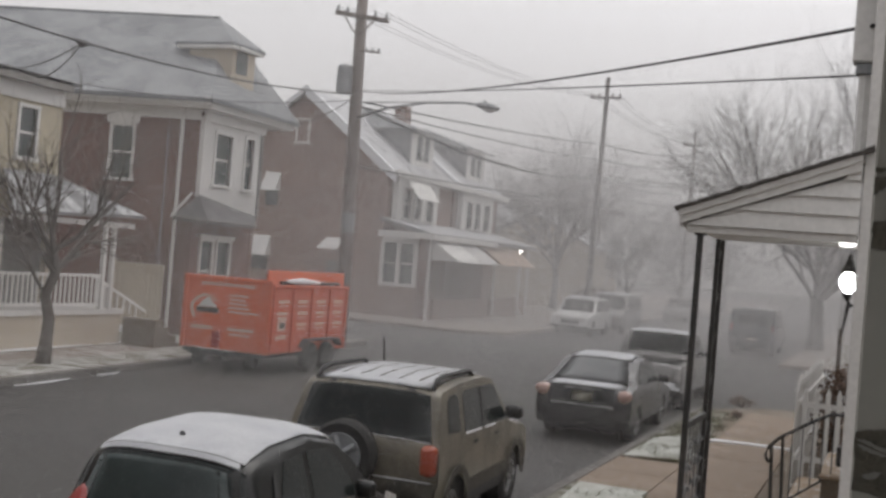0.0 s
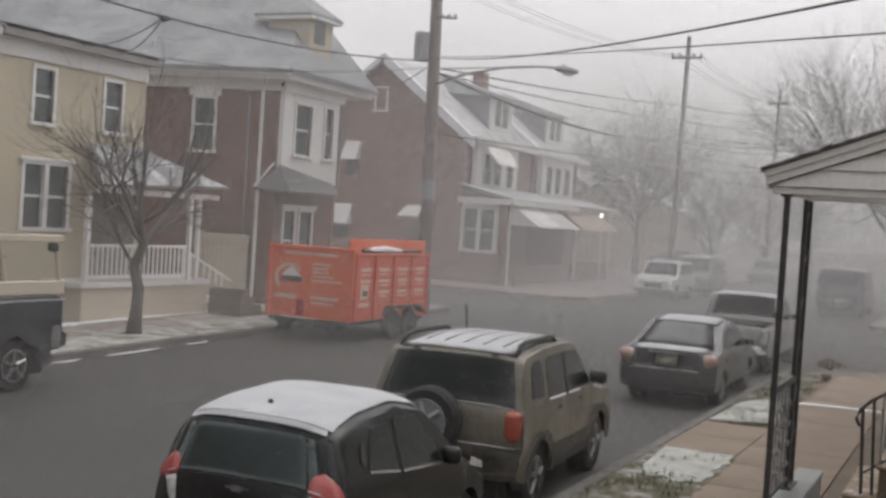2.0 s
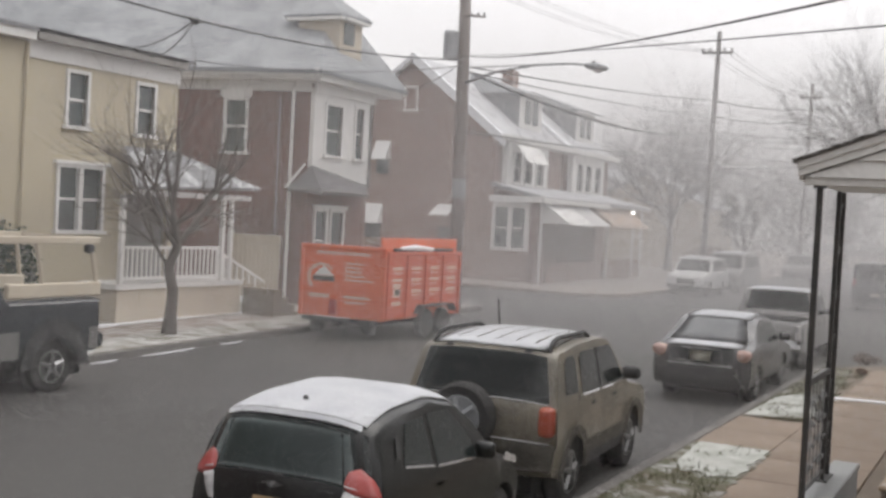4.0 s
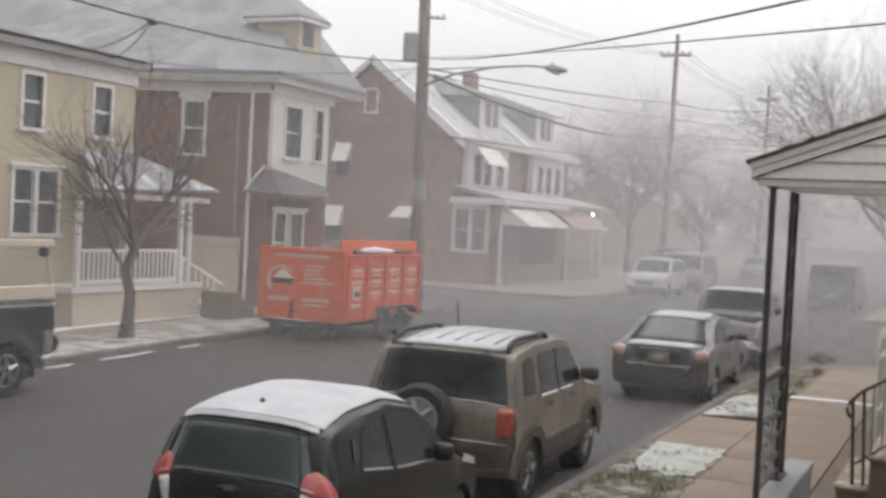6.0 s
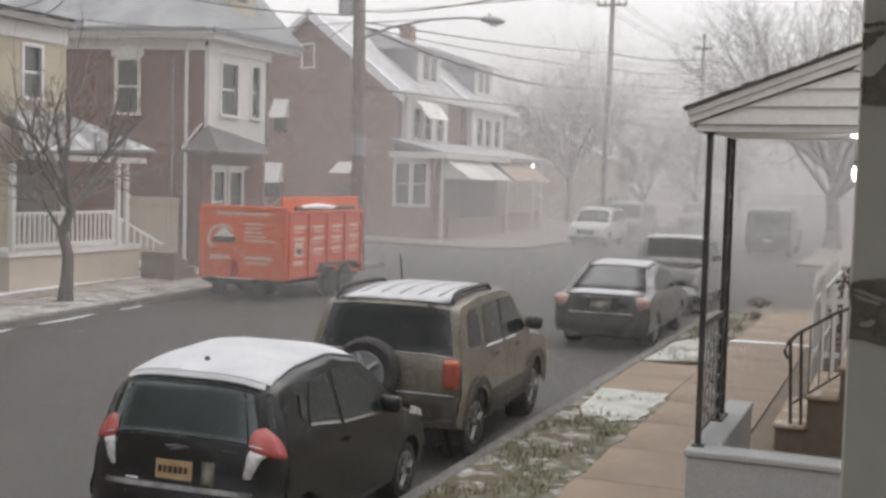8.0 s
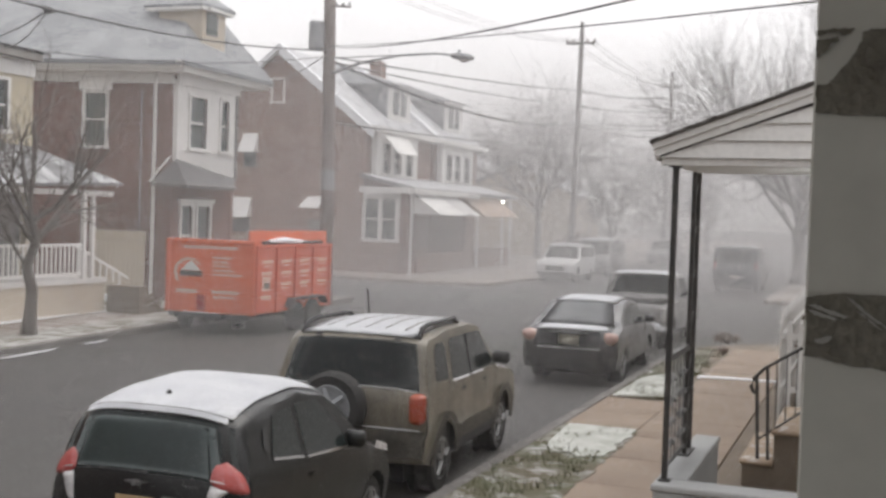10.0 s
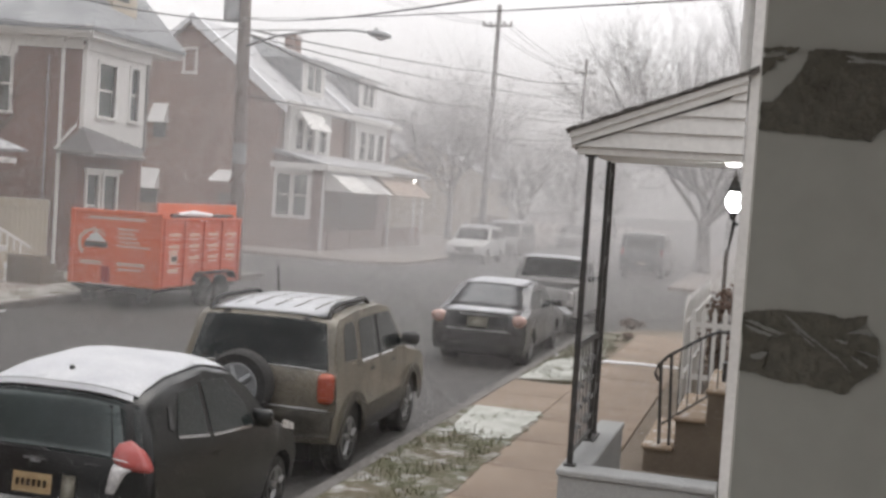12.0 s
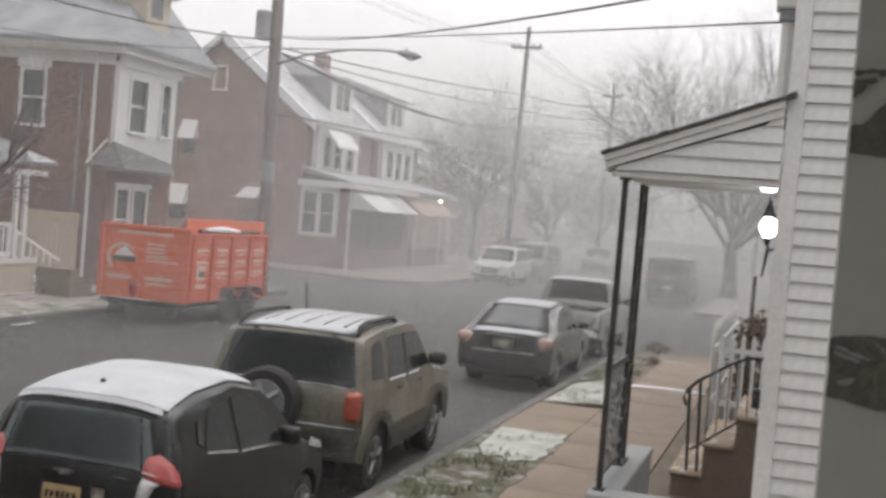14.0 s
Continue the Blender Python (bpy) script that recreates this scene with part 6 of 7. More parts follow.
# silver pickup ahead of it
PICK = [(-2.65, 0.48), (-2.70, 0.56), (-2.66, 1.05), (-2.60, 1.12), (-0.78, 1.14), (-0.72, 1.18), (-0.55, 1.70), (-0.45, 1.77), (0.35, 1.77), (0.5, 1.72), (1.05, 1.18), (1.2, 1.14), (2.4, 1.04), (2.60, 0.9), (2.65, 0.6), (2.62, 0.45)]
pk2, tp, sd, KP, khw = vehicle("pickup_truck", (-5.38, 29.5), 0, "silver pickup truck with snow on cab roof", "pickup truck", PICK, 1.86, 1.12, 0.2, SILVER_PAINT, (-1.6, 1.65), 0.36, sill=0.4, plan=0.03, crown=0.04)
tp("rear_window", 5.15, 6.15, -0.86, 0.86, CAR_GLASS, 0.006, "dark rear cab window", taper=0.04)
tp("roof_snow", 6.4, 8.9, -0.9, 0.9, SNOW, 0.014, "snow on the cab roof", n=6)
tp("bed_cover", 3.05, 3.95, -0.86, 0.86, CLADDING, 0.008, "dark load bed", n=4)
tp("rear_bumper", 0.6, 1.3, -0.98, 0.98, CHROME, 0.02, n=4)
tp("windscreen", 9.05, 9.95, -0.88, 0.88, CAR_GLASS, 0.006)
for s in (-1, 1):
    part("tail_lamp", box(bmesh.new(), s * 0.86 - 0.06, s * 0.86 + 0.06, -2.69, -2.6, 0.72, 1.05, bevel=0.02), LAMP_CLEAR, pk2, "pale tail lamp crusted with snow")
    sd("side_window", [(-0.5, 1.18), (0.8, 1.18), (0.4, 1.62), (-0.45, 1.64)], CAR_GLASS, s)
mirror_pair(pk2, 0.75, 1.15, 1.05, CLADDING)

# dark pickup on the far kerb, tail towards the crossing
PB = [(-2.55, 0.62), (-2.72, 0.70), (-2.72, 0.85), (-2.60, 0.92), (-2.60, 1.42), (-2.55, 1.48), (-0.6, 1.50), (-0.55, 1.54), (-0.42, 1.92), (-0.3, 1.98), (0.9, 1.98), (1.05, 1.92), (1.5, 1.5), (1.6, 1.46), (2.6, 1.36), (2.72, 1.2), (2.74, 0.75), (2.68, 0.6)]
pd, tp, sd, DP, dhw = vehicle("pickup_truck", (-14.42, 11.85), 180, "dark navy pickup truck with cream ladder rack", "pickup truck", PB, 1.80, 1.46, 0.2, NAVY_PAINT, (-1.58, 1.9), 0.41, sill=0.55, plan=0.03, crown=0.03)
for s in (-1, 1):
    bm = box(bmesh.new(), s * 0.86 - 0.05, s * 0.86 + 0.05, -2.55, -0.62, 1.50, 1.72, bevel=0.015)
    part("bed_rail", bm, CREAM, pd, "cream bed rail")
    for y in (-2.35, -1.2):
        part("rack_post", tube(bmesh.new(), [(s * 0.86, y - 0.12, 1.72), (s * 0.84, y, 2.34)], 0.035, seg=6), CREAM, pd)
    part("rack_rail", box(bmesh.new(), s * 0.85 - 0.045, s * 0.85 + 0.045, -2.5, 0.9, 2.33, 2.45, bevel=0.012), CREAM, pd, "pale ladder rack rail")
    sd("side_window", [(-0.38, 1.56), (1.2, 1.54), (0.9, 1.88), (-0.3, 1.9)], CAR_GLASS, s)
    sd("wheel_flare", [(-1.58 + 0.70 * math.cos(math.pi * j / 12), 0.41 + 0.78 * math.sin(math.pi * j / 12)) for j in range(13)] + [(-1.58 + 0.478 * math.cos(math.pi * (12 - j) / 12), 0.41 + 0.478 * math.sin(math.pi * (12 - j) / 12)) for j in range(13)], CLADDING, s, off=0.05, label="broad dark wheel flare")
    sd("lower_panel", [(-0.86, 0.58), (1.35, 0.58), (1.35, 1.0), (-0.86, 1.0)], SILVER_PAINT, s, off=0.010, label="silver-grey lower body")
    sd("bed_stripe", [(-2.55, 1.40), (-0.62, 1.40), (-0.62, 1.43), (-2.55, 1.43)], CHROME, s, off=0.010)
    sd("lower_cladding", [(-2.5, 0.64), (-2.3, 0.64), (-2.3, 1.0), (-2.5, 1.0)], SILVER_PAINT, s, off=0.012)
part("rack_bar", box(bmesh.new(), -0.85, 0.85, -2.5, -2.42, 2.34, 2.44), CREAM, pd)
tp("rear_bumper", 0.9, 2.6, -0.98, 0.98, SILVER_PAINT, 0.02, n=4)
part("work_lamp", lathe(bmesh.new(), [(0.03, 0), (0.09, 0.03), (0.08, 0.13), (0.02, 0.16)], at=(-0.86, -2.3, 2.18), seg=10), CLADDING, pd, "small dark work lamp")

# vehicles beyond the crossing
SUV = [(-2.3, 0.4), (-2.36, 0.5), (-2.36, 0.75), (-2.3, 1.0), (-2.25, 1.1), (-2.05, 1.7), (-1.9, 1.8), (-0.5, 1.86), (0.3, 1.84), (0.55, 1.76), (1.15, 1.15), (1.3, 1.1), (2.15, 1.0), (2.3, 0.85), (2.36, 0.5), (2.3, 0.38)]
wv, tp, sd, _, _ = vehicle("suv", (-14.25, 55.6), 180, "white suv parked nose to the crossing, snow-topped", "car", SUV, 1.85, 1.12, 0.2, WHITE_PAINT, (-1.4, 1.4), 0.36, sill=0.35)
tp("windscreen", 9.1, 9.95, -0.86, 0.86, CAR_GLASS, 0.01, "dark windscreen")
tp("roof_snow", 6.3, 8.8, -0.88, 0.88, SNOW, 0.014, "snow on the roof")
tp("grille", 13.1, 13.8, -0.5, 0.5, CLADDING, 0.01, "dark grille")
tp("front_bumper", 14.0, 14.9, -0.98, 0.98, CLADDING, 0.015, "dark bumper")
for s in (-1, 1):
    sd("side_window", [(-1.9, 1.2), (0.85, 1.18), (0.4, 1.68), (-1.8, 1.68)], CAR_GLASS, s)
    tp("headlamp", 12.6, 13.5, s * 0.62 - 0.16, s * 0.62 + 0.16, CLEAR_LENS, 0.012, "clear headlamp", n=3)
VAN = [(-2.5, 0.4), (-2.56, 0.5), (-2.56, 1.1), (-2.5, 1.2), (-2.42, 1.95), (-2.3, 2.05), (-0.5, 2.08), (0.9, 2.05), (1.15, 1.95), (1.7, 1.25), (1.8, 1.2), (2.4, 1.05), (2.52, 0.9), (2.56, 0.5), (2.5, 0.38)]
vn, tp, sd, _, _ = vehicle("van", (-14.1, 62.0), 180, "tall pale van with snow on its roof", "van", VAN, 1.95, 1.2, 0.12, SILVER_PAINT, (-1.6, 1.65), 0.36, sill=0.35)
tp("windscreen", 8.1, 8.95, -0.86, 0.86, CAR_GLASS, 0.01)
tp("roof_snow", 5.2, 7.8, -0.9, 0.9, SNOW, 0.014)
for s in (-1, 1):
    sd("side_window", [(-2.2, 1.25), (1.3, 1.25), (0.9, 1.85), (-2.1, 1.85)], CAR_GLASS, s)
dv, tp, sd, _, _ = vehicle("van", (-5.75, 54.7), 0, "dark boxy van with snow on its roof", "van", VAN, 1.95, 1.2, 0.08, NAVY_PAINT, (-1.6, 1.65), 0.37, sill=0.35, plan=0.03)
tp("rear_window", 3.15, 3.9, -0.84, 0.84, CAR_GLASS, 0.008, "dark rear window")
tp("roof_snow", 5.2, 7.8, -0.94, 0.94, SNOW, 0.014, "snow on the roof")
tp("number_plate", 1.3, 1.5, -0.2, 0.2, PLATE_WHITE, 0.02, n=2)
for s in (-1, 1):
    sd("side_window", [(-2.2, 1.25), (1.3, 1.25), (0.9, 1.85), (-2.1, 1.85)], CAR_GLASS, s)
    tp("tail_lamp", 2.2, 3.3, s * 0.9 - 0.06, s * 0.9 + 0.06, RED_LENS, 0.012, n=2)
fc, tp, sd, _, _ = vehicle("suv", (-13.9, 82), 180, "distant pale parked car lost in snow", "car", SUV, 1.85, 1.12, 0.2, SILVER_PAINT, (-1.4, 1.4), 0.36, sill=0.35)
tp("windscreen", 9.1, 9.95, -0.86, 0.86, CAR_GLASS, 0.01)

# orange dump trailer
tr = thing("dump_trailer", (-14.85, 26, 0), "orange high-sided dump trailer with pale lettering", "trailer", world_coords=True)
X0, X1, Y0, Y1 = -16.05, -13.66, 24.0, 28.1
part("end_panel", a_box(X0, X1, Y0, Y0 + 0.08, 0.50, 2.22, bevel=0.015), ORANGE, tr, "bright orange end panel with pale markings")
part("side_panel", a_box(X1 - 0.06, X1, Y0 + 0.082, Y1, 0.52, 2.14, bevel=0.01), ORANGE_DEEP, tr, "orange-red side panel")
part("side_panel", a_box(X0, X0 + 0.06, Y0 + 0.082, Y1, 0.52, 2.12, bevel=0.01), ORANGE_DEEP, tr, "orange-red side panel")
part("head_panel", a_box(X0, X1, Y1 - 0.08, Y1, 0.52, 2.14, bevel=0.01), ORANGE, tr, "orange head panel")
part("upper_board", a_box(X1 - 0.22, X1 - 0.16, Y0 + 0.1, Y1, 2.10, 2.50, bevel=0.01), ORANGE, tr, "raised orange upper board")
part("floor", a_box(X0 + 0.06, X1 - 0.06, Y0 + 0.08, Y1 - 0.08, 0.55, 0.65), UNDER, tr)
part("end_rail", a_box(X0 - 0.03, X1 + 0.02, Y0 - 0.04, Y0 + 0.10, 2.16, 2.26, bevel=0.012), ORANGE, tr, "orange top rail")
part("side_rail", a_box(X1 - 0.08, X1 + 0.03, Y0 + 0.11, Y1, 2.08, 2.16, bevel=0.012), ORANGE_DEEP, tr)
for i in range(5):
    y = Y0 + 0.12 + i * (Y1 - Y0 - 0.25) / 4
    part("stake", a_box(X1, X1 + 0.05, y - 0.04, y + 0.04, 0.52, 2.08, bevel=0.008), ORANGE_DEEP, tr)
part("corner_stake", a_box(X0 - 0.02, X0 + 0.08, Y0 - 0.03, Y0 - 0.001, 0.5, 2.2), ORANGE, tr)
part("corner_stake", a_box(X1 - 0.08, X1 + 0.02, Y0 - 0.03, Y0 - 0.001, 0.5, 2.2), ORANGE, tr)
part("tarp_roll", tube(bmesh.new(), [(X1 - 0.10, Y0 + 0.9, 2.24), (X1 - 0.08, Y0 + 1.6, 2.27), (X1 - 0.1, Y0 + 2.6, 2.22)], [0.05, 0.08, 0.05], seg=8), SNOW, tr, "rolled tarpaulin whitened by snow")
# Dark tube put in for the shadow along the rolled tarpaulin.
part("tarp_shadow", tube(bmesh.new(), [(X1 - 0.1, Y0 + 0.6, 2.21), (X1 - 0.1, Y0 + 3.7, 2.21)], 0.05, seg=6), CLADDING, tr, "dark bar added as the tarpaulin's shadow")
part("frame_rail", a_box(X0 + 0.3, X1 - 0.3, Y0 - 0.1, Y1 + 0.3, 0.36, 0.50), UNDER, tr, "black chassis")
part("rear_bar", a_box(X0 + 0.1, X1 - 0.1, Y0 - 0.06, Y0 + 0.04, 0.40, 0.49, bevel=0.01), CLADDING, tr)
part("rear_bar_snow", a_box(X0 + 0.5, X1 - 0.9, Y0 - 0.08, Y0 + 0.02, 0.491, 0.51), SNOW, tr, "snow on the bumper bar")
part("drawbar", tube(bmesh.new(), [(-14.85, Y1, 0.45), (-14.85, Y1 + 1.5, 0.5)], 0.06, seg=6), CLADDING, tr)
part("jack", a_box(X0 + 0.35, X0 + 0.65, Y0 - 0.02, Y0 + 0.2, 0.12, 0.4), UNDER, tr)
part("jack", a_box(X1 - 0.55, X1 - 0.3, Y0 - 0.02, Y0 + 0.2, 0.16, 0.4), UNDER, tr)
for ya_ in (26.05, 26.95):
    for xs in (X1 + 0.02, X0 - 0.02):
        sgn = 1 if xs > -14.8 else -1
        t = part("wheel", lathe(bmesh.new(), [(0.2, -0.11), (0.34, -0.11), (0.37, -0.07), (0.37, 0.07), (0.34, 0.11), (0.2, 0.11)], axis="x", at=(xs, ya_, 0.37), seg=22), TYRE, tr, "black trailer tyre")
        part("rim", lathe(bmesh.new(), [(0.21, 0.0), (0.2, sgn * 0.09), (0.09, sgn * 0.05), (0.06, sgn * 0.1)], axis="x", at=(xs, ya_, 0.37), seg=16), RIM, t, "pale wheel rim")
part("mudguard", solid(bmesh.new(), [(X1, 25.5, 0.62), (X1, 25.7, 0.84), (X1, 27.3, 0.84), (X1, 27.5, 0.62), (X1, 27.3, 0.80), (X1, 25.7, 0.80)], (0.24, 0, 0)), CLADDING, tr, "black mudguard")


def end_mark(x0, x1, z0, z1, m_=None, off=0.0):
    part("lettering", a_box(X0 + x0, X0 + x1, Y0 - 0.006 - off, Y0 - 0.001 - off, z0, z1), m_ or PALE_INK, tr)


end_mark(0.45, 1.95, 2.03, 2.10)
for i, (wl) in enumerate((0.55, 0.45, 0.5, 0.6, 0.85)):
    end_mark(1.25, 1.25 + wl, 1.80 - i * 0.10, 1.85 - i * 0.10)
end_mark(0.25, 0.85, 0.95, 1.05)
end_mark(1.25, 2.0, 0.97, 1.05)
end_mark(1.28, 1.9, 0.86, 0.91)
# crescent and plain mound in the mark
arc_o = [(X0 + 0.60 + 0.42 * math.cos(a), 1.45 + 0.36 * math.sin(a)) for a in [math.pi * (0.2 + i * 1.05 / 16) for i in range(17)]]
arc_i = [(X0 + 0.62 + 0.34 * math.cos(a), 1.45 + 0.29 * math.sin(a)) for a in [math.pi * (0.2 + i * 1.05 / 16) for i in range(17)]]
part("emblem", solid(bmesh.new(), [(x, Y0 - 0.007, z) for x, z in arc_o + arc_i[::-1]], (0, 0.005, 0)), PALE_INK, tr, "pale crescent emblem")
part("emblem", solid(bmesh.new(), [(X0 + x, Y0 - 0.008, z) for x, z in ((0.38, 1.50), (0.55, 1.66), (0.68, 1.74), (0.82, 1.62), (0.96, 1.5))], (0, 0.005, 0)), WHITE, tr, "white mound shape")
part("emblem", a_box(X0 + 0.36, X0 + 0.98, Y0 - 0.008, Y0 - 0.003, 1.36, 1.49), DARK_BAR, tr, "dark bar")
part("toolbox", a_box(X0 + 0.88, X0 + 1.08, Y0 - 0.05, Y0 - 0.001, 0.55, 0.93), RED_LENS, tr, "deep red box")
for c in range(4):
    for r_ in range(3):
        if r_ == 2 and c == 0:
            continue
        y = Y0 + 0.35 + c * 0.97
        part("lettering", a_box(X1 + 0.001, X1 + 0.006, y, y + 0.55, 1.72 - r_ * 0.28, 1.80 - r_ * 0.28), PALE_INK, tr)
        part("lettering", a_box(X1 + 0.001, X1 + 0.006, y + 0.05, y + 0.5, 1.63 - r_ * 0.28, 1.67 - r_ * 0.28), PALE_INK, tr)
part("emblem", a_box(X1 + 0.001, X1 + 0.007, Y0 + 0.4, Y0 + 0.8, 1.05, 1.4), PALE_INK, tr)
part("emblem", a_box(X1 + 0.008, X1 + 0.012, Y0 + 0.5, Y0 + 0.75, 1.12, 1.25), DARK_BAR, tr)
part("lettering", a_box(X1 + 0.001, X1 + 0.007, Y0 + 0.35, Y0 + 0.85, 0.85, 0.96), PALE_INK, tr)


# ---- trees and plants ----
def grow(bm, rnd, p, d, length, r, depth, spread, up, twigs, seg):
    n = 4 if depth > 1 else 3
    pts, rad = [p.copy()], [r]
    q, dd_ = p.copy(), d.copy()
    for i in range(n):
        dd_ = (dd_ + Vector((rnd.uniform(-1, 1), rnd.uniform(-1, 1), rnd.uniform(-0.6, 0.8))) * 0.16 + Vector((0, 0, up * 0.12))).normalized()
        q = q + dd_ * (length / n)
        pts.append(q.copy())
        rad.append(r * (1 - 0.55 * (i + 1) / n))
    tube(bm, pts, rad, seg=max(3, seg), cap=False)
    if depth == 0:
        return
    for k in range(twigs):
        i = rnd.randint(1, n)
        a = rnd.uniform(0, 2 * math.pi)
        ax = dd_.orthogonal().normalized()
        ax.rotate(Matrix.Rotation(a, 3, dd_))
        nd = (dd_ + ax * rnd.uniform(spread * 0.5, spread * 1.25)).normalized()
        grow(bm, rnd, pts[i], nd, length * rnd.uniform(0.55, 0.8), rad[i] * rnd.uniform(0.5, 0.75), depth - 1, spread, up, twigs, seg - 1)


def bare_tree(at, trunk_h, trunk_r, limbs, limb_len, depth, seed, bark, label, spread=0.75, up=0.5, twigs=4, lean=0.9):
    rnd = random.Random(seed)
    tree = thing("tree", at, label, "tree", group="bare trees", world_coords=True)
    base = Vector(at)
    bm = bmesh.new()
    pts = [base + Vector((rnd.uniform(-0.03, 0.03) * i, rnd.uniform(-0.03, 0.03) * i, trunk_h * i / 5 - (0.05 if i == 0 else 0))) for i in range(6)]
    tube(bm, pts, [trunk_r * 1.3] + [trunk_r * (1 - 0.07 * i) for i in range(1, 6)], seg=9)
    part("trunk", bm, bark, tree, smooth=True)
    crown = bmesh.new()
    for k in range(limbs):
        a = 2 * math.pi * k / limbs + rnd.uniform(-0.3, 0.3)
        dv_ = Vector((math.cos(a) * lean, math.sin(a) * lean, rnd.uniform(0.6, 1.3))).normalized()
        if k == 0:
            dv_ = Vector((0.1, 0.05, 1)).normalized()
        st_ = pts[rnd.choice((3, 4, 4, 5, 5)) if k else 5]
        grow(crown, rnd, st_, dv_, limb_len * rnd.uniform(0.85, 1.15), trunk_r * rnd.uniform(0.30, 0.48), depth, spread, up, twigs, 5)
    part("crown", crown, bark, tree, "bare twiggy branches")
    return tree


bare_tree((-16.95, 20.2, 0.15), 2.45, 0.145, 10, 2.1, 3, 5, BARK, "small bare street tree with fine twigs", spread=0.75, up=0.22, twigs=4, lean=1.05)
bare_tree((-3.6, 60.5, 0.15), 3.8, 0.40, 13, 5.6, 4, 11, BARK_PALE, "tall bare tree faint in the snow", spread=0.62, up=0.12, twigs=5, lean=0.95)
bare_tree((2.5, 72.0, 0.15), 4.0, 0.35, 10, 5.2, 4, 12, BARK_PALE, "bare tree faint in the snow", spread=0.65, up=0.12, twigs=5)
for k, (x, y, hh, sd_) in enumerate(((-23.0, 81, 5.2, 21), (-25.5, 88, 5.0, 22), (-20.0, 92, 3.6, 23), (-18.2, 106, 3.6, 24), (-16.5, 122, 3.6, 25), (-3.6, 90, 4.6, 26), (-3.0, 112, 4.6, 27))):
    bare_tree((x, y, 0.14), hh * 0.7, 0.28, 8, hh, 3, sd_, BARK_PALE, "distant bare tree nearly lost in snow", spread=0.75, up=0.15, twigs=6)


def shrub(name, at, rx, ry, rz, count, size, material, label, seed):
    rnd = random.Random(seed)
    bm = bmesh.new()
    for i in range(count):
        v = Vector((rnd.gauss(0, 1), rnd.gauss(0, 1), rnd.gauss(0, 1))).normalized() * rnd.uniform(0.55, 1.05)
        c = Vector((at[0] + v.x * rx, at[1] + v.y * ry, max(at[2] + 0.03, at[2] + rz + v.z * rz)))
        a, b = Vector((rnd.uniform(-1, 1), rnd.uniform(-1, 1), rnd.uniform(-1, 1))).normalized() * size, Vector((rnd.uniform(-1, 1), rnd.uniform(-1, 1), rnd.uniform(-1, 1))).normalized() * size
        bm.faces.new([bm.verts.new(p) for p in (c, c + a, c + a * 0.6 + b, c + b * 0.7)])
    root = thing(name, at, label, "shrub", world_coords=True)
    st = bmesh.new()
    for i in range(6):
        a = i * math.pi / 3
        tube(st, [(at[0], at[1], at[2]), (at[0] + rx * 0.6 * math.cos(a), at[1] + ry * 0.6 * math.sin(a), at[2] + rz * 1.4)], [0.03, 0.012], seg=4)
    part("stems", st, BARK, root)
    part("leaves", bm, material, root)
    return root


shrub("hedge_bush", (-0.65, 19.6, 0.15), 0.45, 1.0, 0.9, 1500, 0.07, HEDGE, "reddish-brown clipped bush behind the fence", 3)
shrub("evergreen_bush", (-19.9, 18.35, 0.15), 0.5, 0.75, 1.15, 1400, 0.11, EVERGREEN, "dark evergreen bush beside the yellow house", 4)
shrub("hedge_bush", (-19.2, 78, 0.15), 1.4, 4.0, 0.9, 1200, 0.25, HEDGE, "far brown hedge along the pavement", 6)
pst = solo("fence_post", tube(bmesh.new(), [(-1.0, 25.0, 0.1), (-1.0, 25.0, 2.35)], 0.045, seg=6), BARK, "thin dark garden post", "post")

shrub("low_bush", (-3.05, 26.2, 0.15), 0.13, 0.13, 0.09, 90, 0.04, HEDGE, "small dead tuft on the snowy verge", 8)
shrub("low_bush", (-3.3, 29.0, 0.12), 0.35, 0.2, 0.12, 200, 0.05, HEDGE, "low dead growth at the pavement end", 9)
bn = thing("rubbish_bin", (-20.05, 21.75, 0.15), "dark brown rubbish bin against the yellow house", "bin", world_coords=True)
bm = bmesh.new()
lo_ = [(-20.3, 21.5), (-19.85, 21.5), (-19.85, 22.0), (-20.3, 22.0)]
prism(bm, lo_, 0.16, 0.92)
part("bin_body", bm, STOOP, bn)
part("bin_lid", a_box(-20.34, -19.8, 21.46, 22.04, 0.921, 0.98, bevel=0.015), CLADDING, bn)

# grass on the near verge, joined: nobody could count it
rng = np.random.default_rng(7)
N = 9000
gx, gy = rng.uniform(-3.95, -3.0, N), rng.uniform(3.5, 27.0, N)
keep = ~((gy > 15.85) & (gy < 18.9)) & ~((gy > 14.1) & (gy < 15.9) & (rng.random(N) < 0.8))
gx, gy = gx[keep], gy[keep]
clump = (np.sin(gx * 5.1 + gy * 2.3) + np.sin(gy * 3.7 - gx * 4.2)) > -0.3
gx, gy = gx[clump], gy[clump]
n_ = len(gx)
hgt = rng.uniform(0.03, 0.10, n_)
ang = rng.uniform(0, 2 * np.pi, n_)
co = np.zeros((n_, 3, 3))
co[:, 0] = np.stack([gx - 0.008 * np.cos(ang), gy - 0.008 * np.sin(ang), np.full(n_, 0.145)], 1)
co[:, 1] = np.stack([gx + 0.008 * np.cos(ang), gy + 0.008 * np.sin(ang), np.full(n_, 0.145)], 1)
co[:, 2] = np.stack([gx + rng.uniform(-0.05, 0.05, n_), gy + rng.uniform(-0.05, 0.05, n_), 0.15 + hgt], 1)


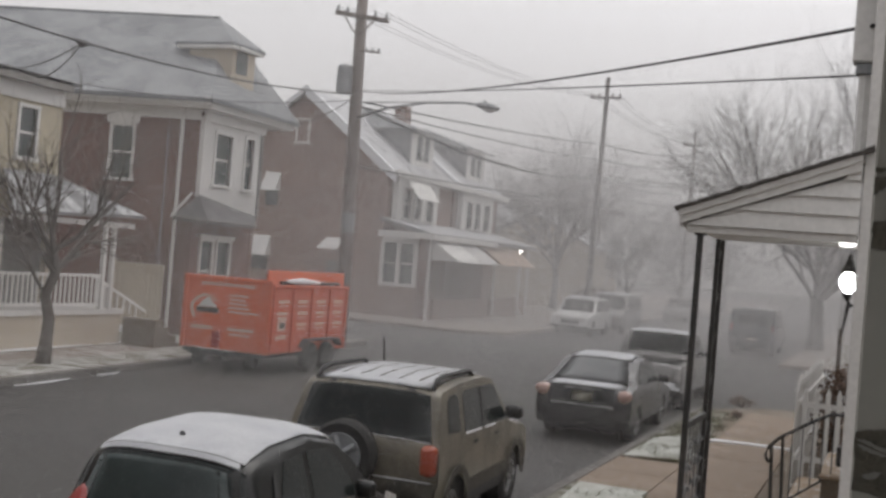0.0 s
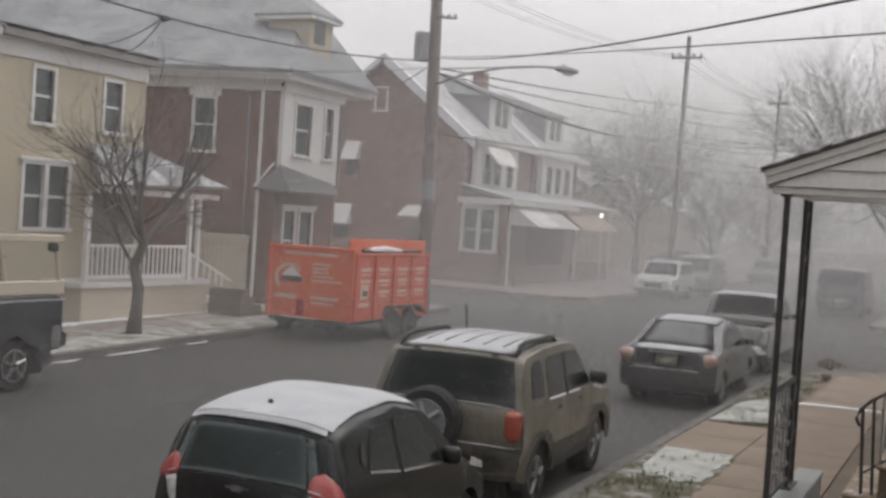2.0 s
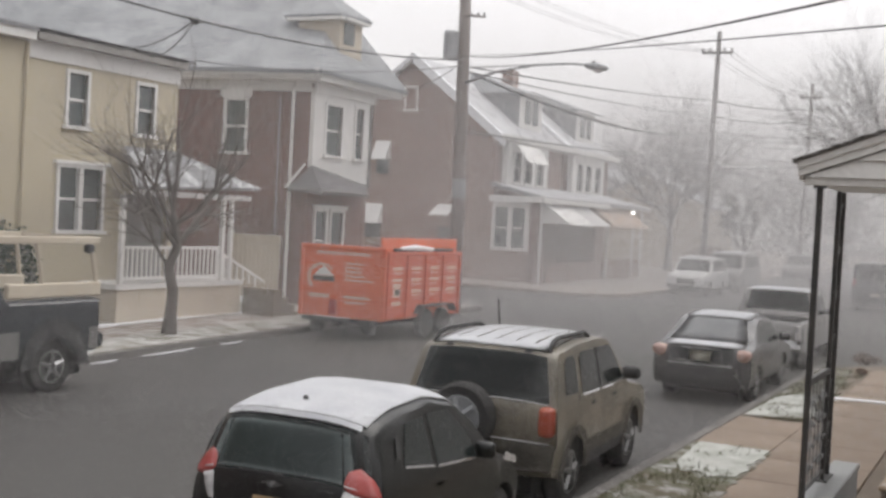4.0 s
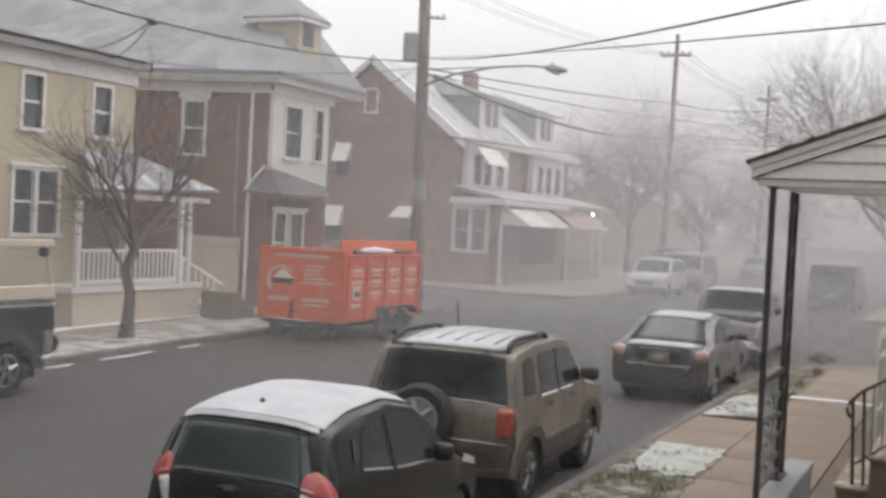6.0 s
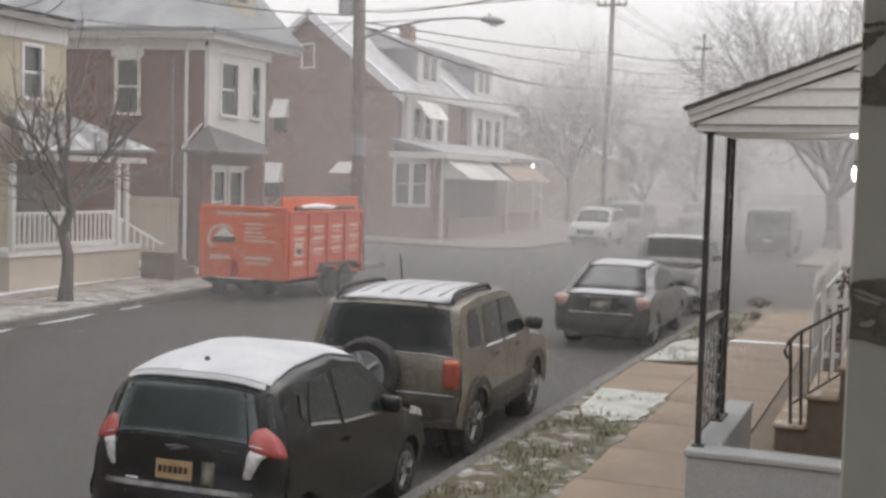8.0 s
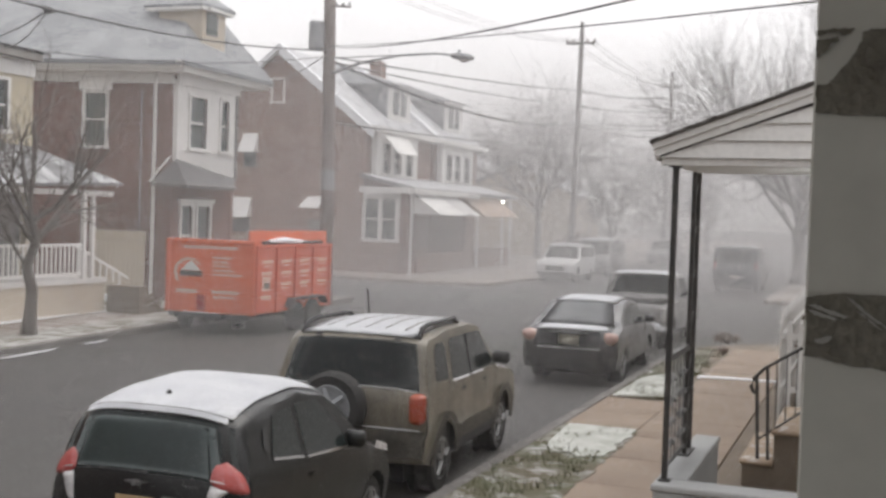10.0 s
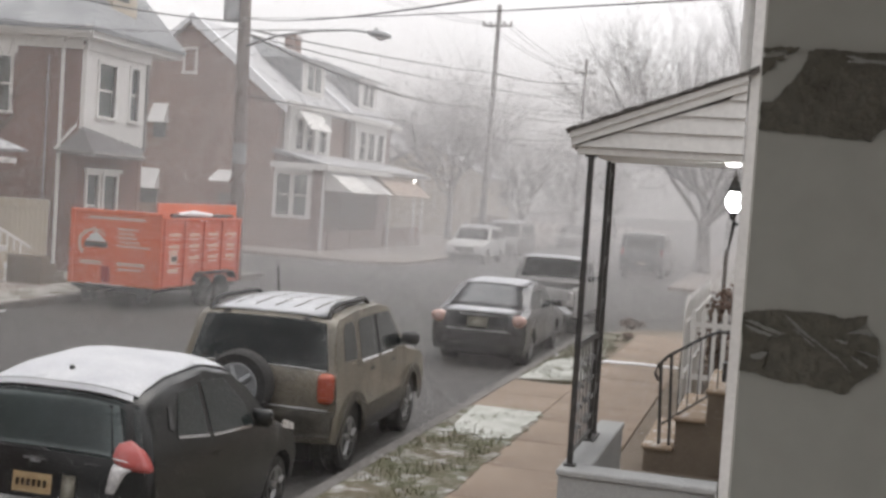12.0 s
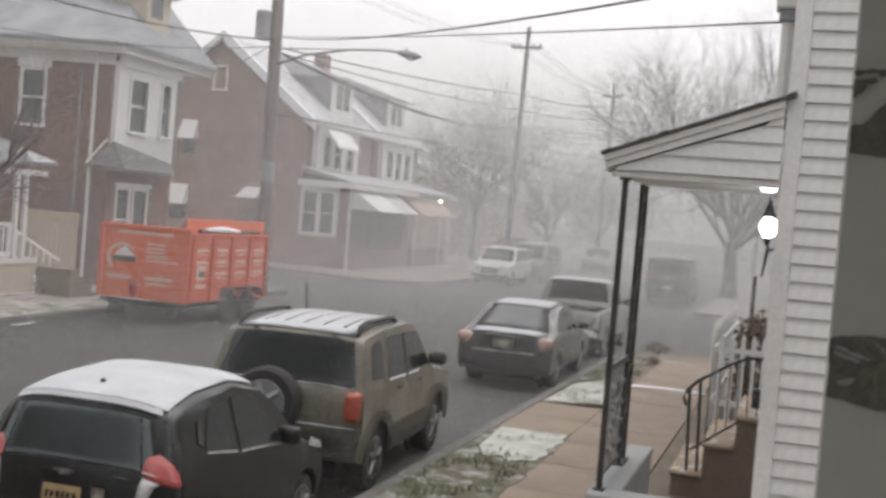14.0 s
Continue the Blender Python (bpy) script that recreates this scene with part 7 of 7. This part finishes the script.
def triangles(name, co, material, label, category):
    n = len(co)
    me = bpy.data.meshes.new(name)
    me.vertices.add(n * 3)
    me.loops.add(n * 3)
    me.polygons.add(n)
    me.vertices.foreach_set("co", co.reshape(-1))
    me.loops.foreach_set("vertex_index", np.arange(n * 3, dtype=np.int32))
    me.polygons.foreach_set("loop_start", np.arange(0, n * 3, 3, dtype=np.int32))
    me.update(calc_edges=True)
    me.validate()
    me.materials.append(material)
    return tagged(new(name, me), label, category, kind="stuff")


triangles("grass", co, BLADE, "sparse winter grass blades poking through snow", "grass")

# pavement slabs on the near side, each a piece of its own
rs = random.Random(2)
y = 2.0
slab_mesh = mesh_of("slab", a_box(-2.95, -1.62, 0.0, 1.49, -0.05, 0.15, bevel=0.008), PAVING)
while y < 27.5:
    s_ = new("slab", slab_mesh)
    s_.parent = pavement
    s_.matrix_parent_inverse = pavement.matrix_basis.inverted()
    s_.matrix_basis = pose(0, y, rs.uniform(-0.004, 0.004))
    y += 1.5
cross_mesh = mesh_of("slab", a_box(-3.99, -2.96, 0.0, 1.4, -0.05, 0.148, bevel=0.008), PAVING)
for y in (15.93, 17.34):
    s_ = new("slab", cross_mesh)
    s_.parent = pavement
    s_.matrix_parent_inverse = pavement.matrix_basis.inverted()
    s_.matrix_basis = pose(0, y, 0)
# lap boards on the neighbour's side wall, each a piece of its own
lap = mesh_of("siding_board", solid(bmesh.new(), [(-0.148, 8.262, 0.0), (1.2, 8.262, 0.0), (1.2, 8.285, 0.122), (-0.148, 8.285, 0.122)], (0, 0.015, 0)), WHITE)
for i in range(58):
    s_ = new("siding_board", lap)
    s_.parent = nb
    s_.matrix_parent_inverse = nb.matrix_basis.inverted()
    s_.matrix_basis = pose(0, 0, 0.15 + i * 0.1205)

# ---- falling snow ----
def snowfall(count, r0, r1, size, seed, label):
    """Loose flakes filling the air over the street between two distances from the porch."""
    g = np.random.default_rng(seed)
    u = g.random(count * 2)
    r = (r0 ** 2.6 + u * (r1 ** 2.6 - r0 ** 2.6)) ** (1 / 2.6)
    a = g.uniform(radians(-11), radians(53), count * 2)
    z = g.random(count * 2) ** 1.25 * np.minimum(4.0 + 0.2 * r, 10.0)
    x, yv = -r * np.sin(a), r * np.cos(a)
    ok = ~((x < -19.3) & (yv < 50.8)) & ~((x < -20.8) & (z < 8)) & (z > 0.2)
    ok &= ~((x > -1.5) & (yv > 7.9) & (yv < 17) & (z < 4.3))
    x, yv, z = x[ok][:count], yv[ok][:count], z[ok][:count]
    n = len(x)
    c = np.stack([x, yv, z], 1)[:, None, :]
    v = g.normal(size=(n, 3, 3))
    v /= np.linalg.norm(v, axis=2, keepdims=True)
    first = triangles("snowfall", c + v * (size * 0.6 * g.uniform(0.6, 1.2, (n, 1, 1))), FLAKE, label, "snow")
    for turn in (3.7, -4.3, 1.9, -2.2, 5.6, -6.1, 0.9, 2.8):
        more = new("snowfall", first.data)
        more.matrix_basis = pose(0, 0, 0, 0, 0, turn)
        tagged(more, label, "snow", kind="stuff")
    return first


# Far more flakes than the snowfall needs: their mass stands in for haze.
snowfall(200000, 5.0, 14.0, 0.0030, 30, "fine falling snow close to the porch")
snowfall(560000, 14.0, 24.0, 0.0056, 31, "fine falling snow filling the air")
snowfall(720000, 24.0, 36.0, 0.0098, 32, "falling snow dimming the houses opposite")
snowfall(720000, 36.0, 52.0, 0.0127, 33, "dense falling snow over the crossing")
snowfall(520000, 52.0, 75.0, 0.0206, 34, "dense falling snow veiling the far street")
snowfall(330000, 75.0, 125.0, 0.035, 35, "dense falling snow hiding the distance")
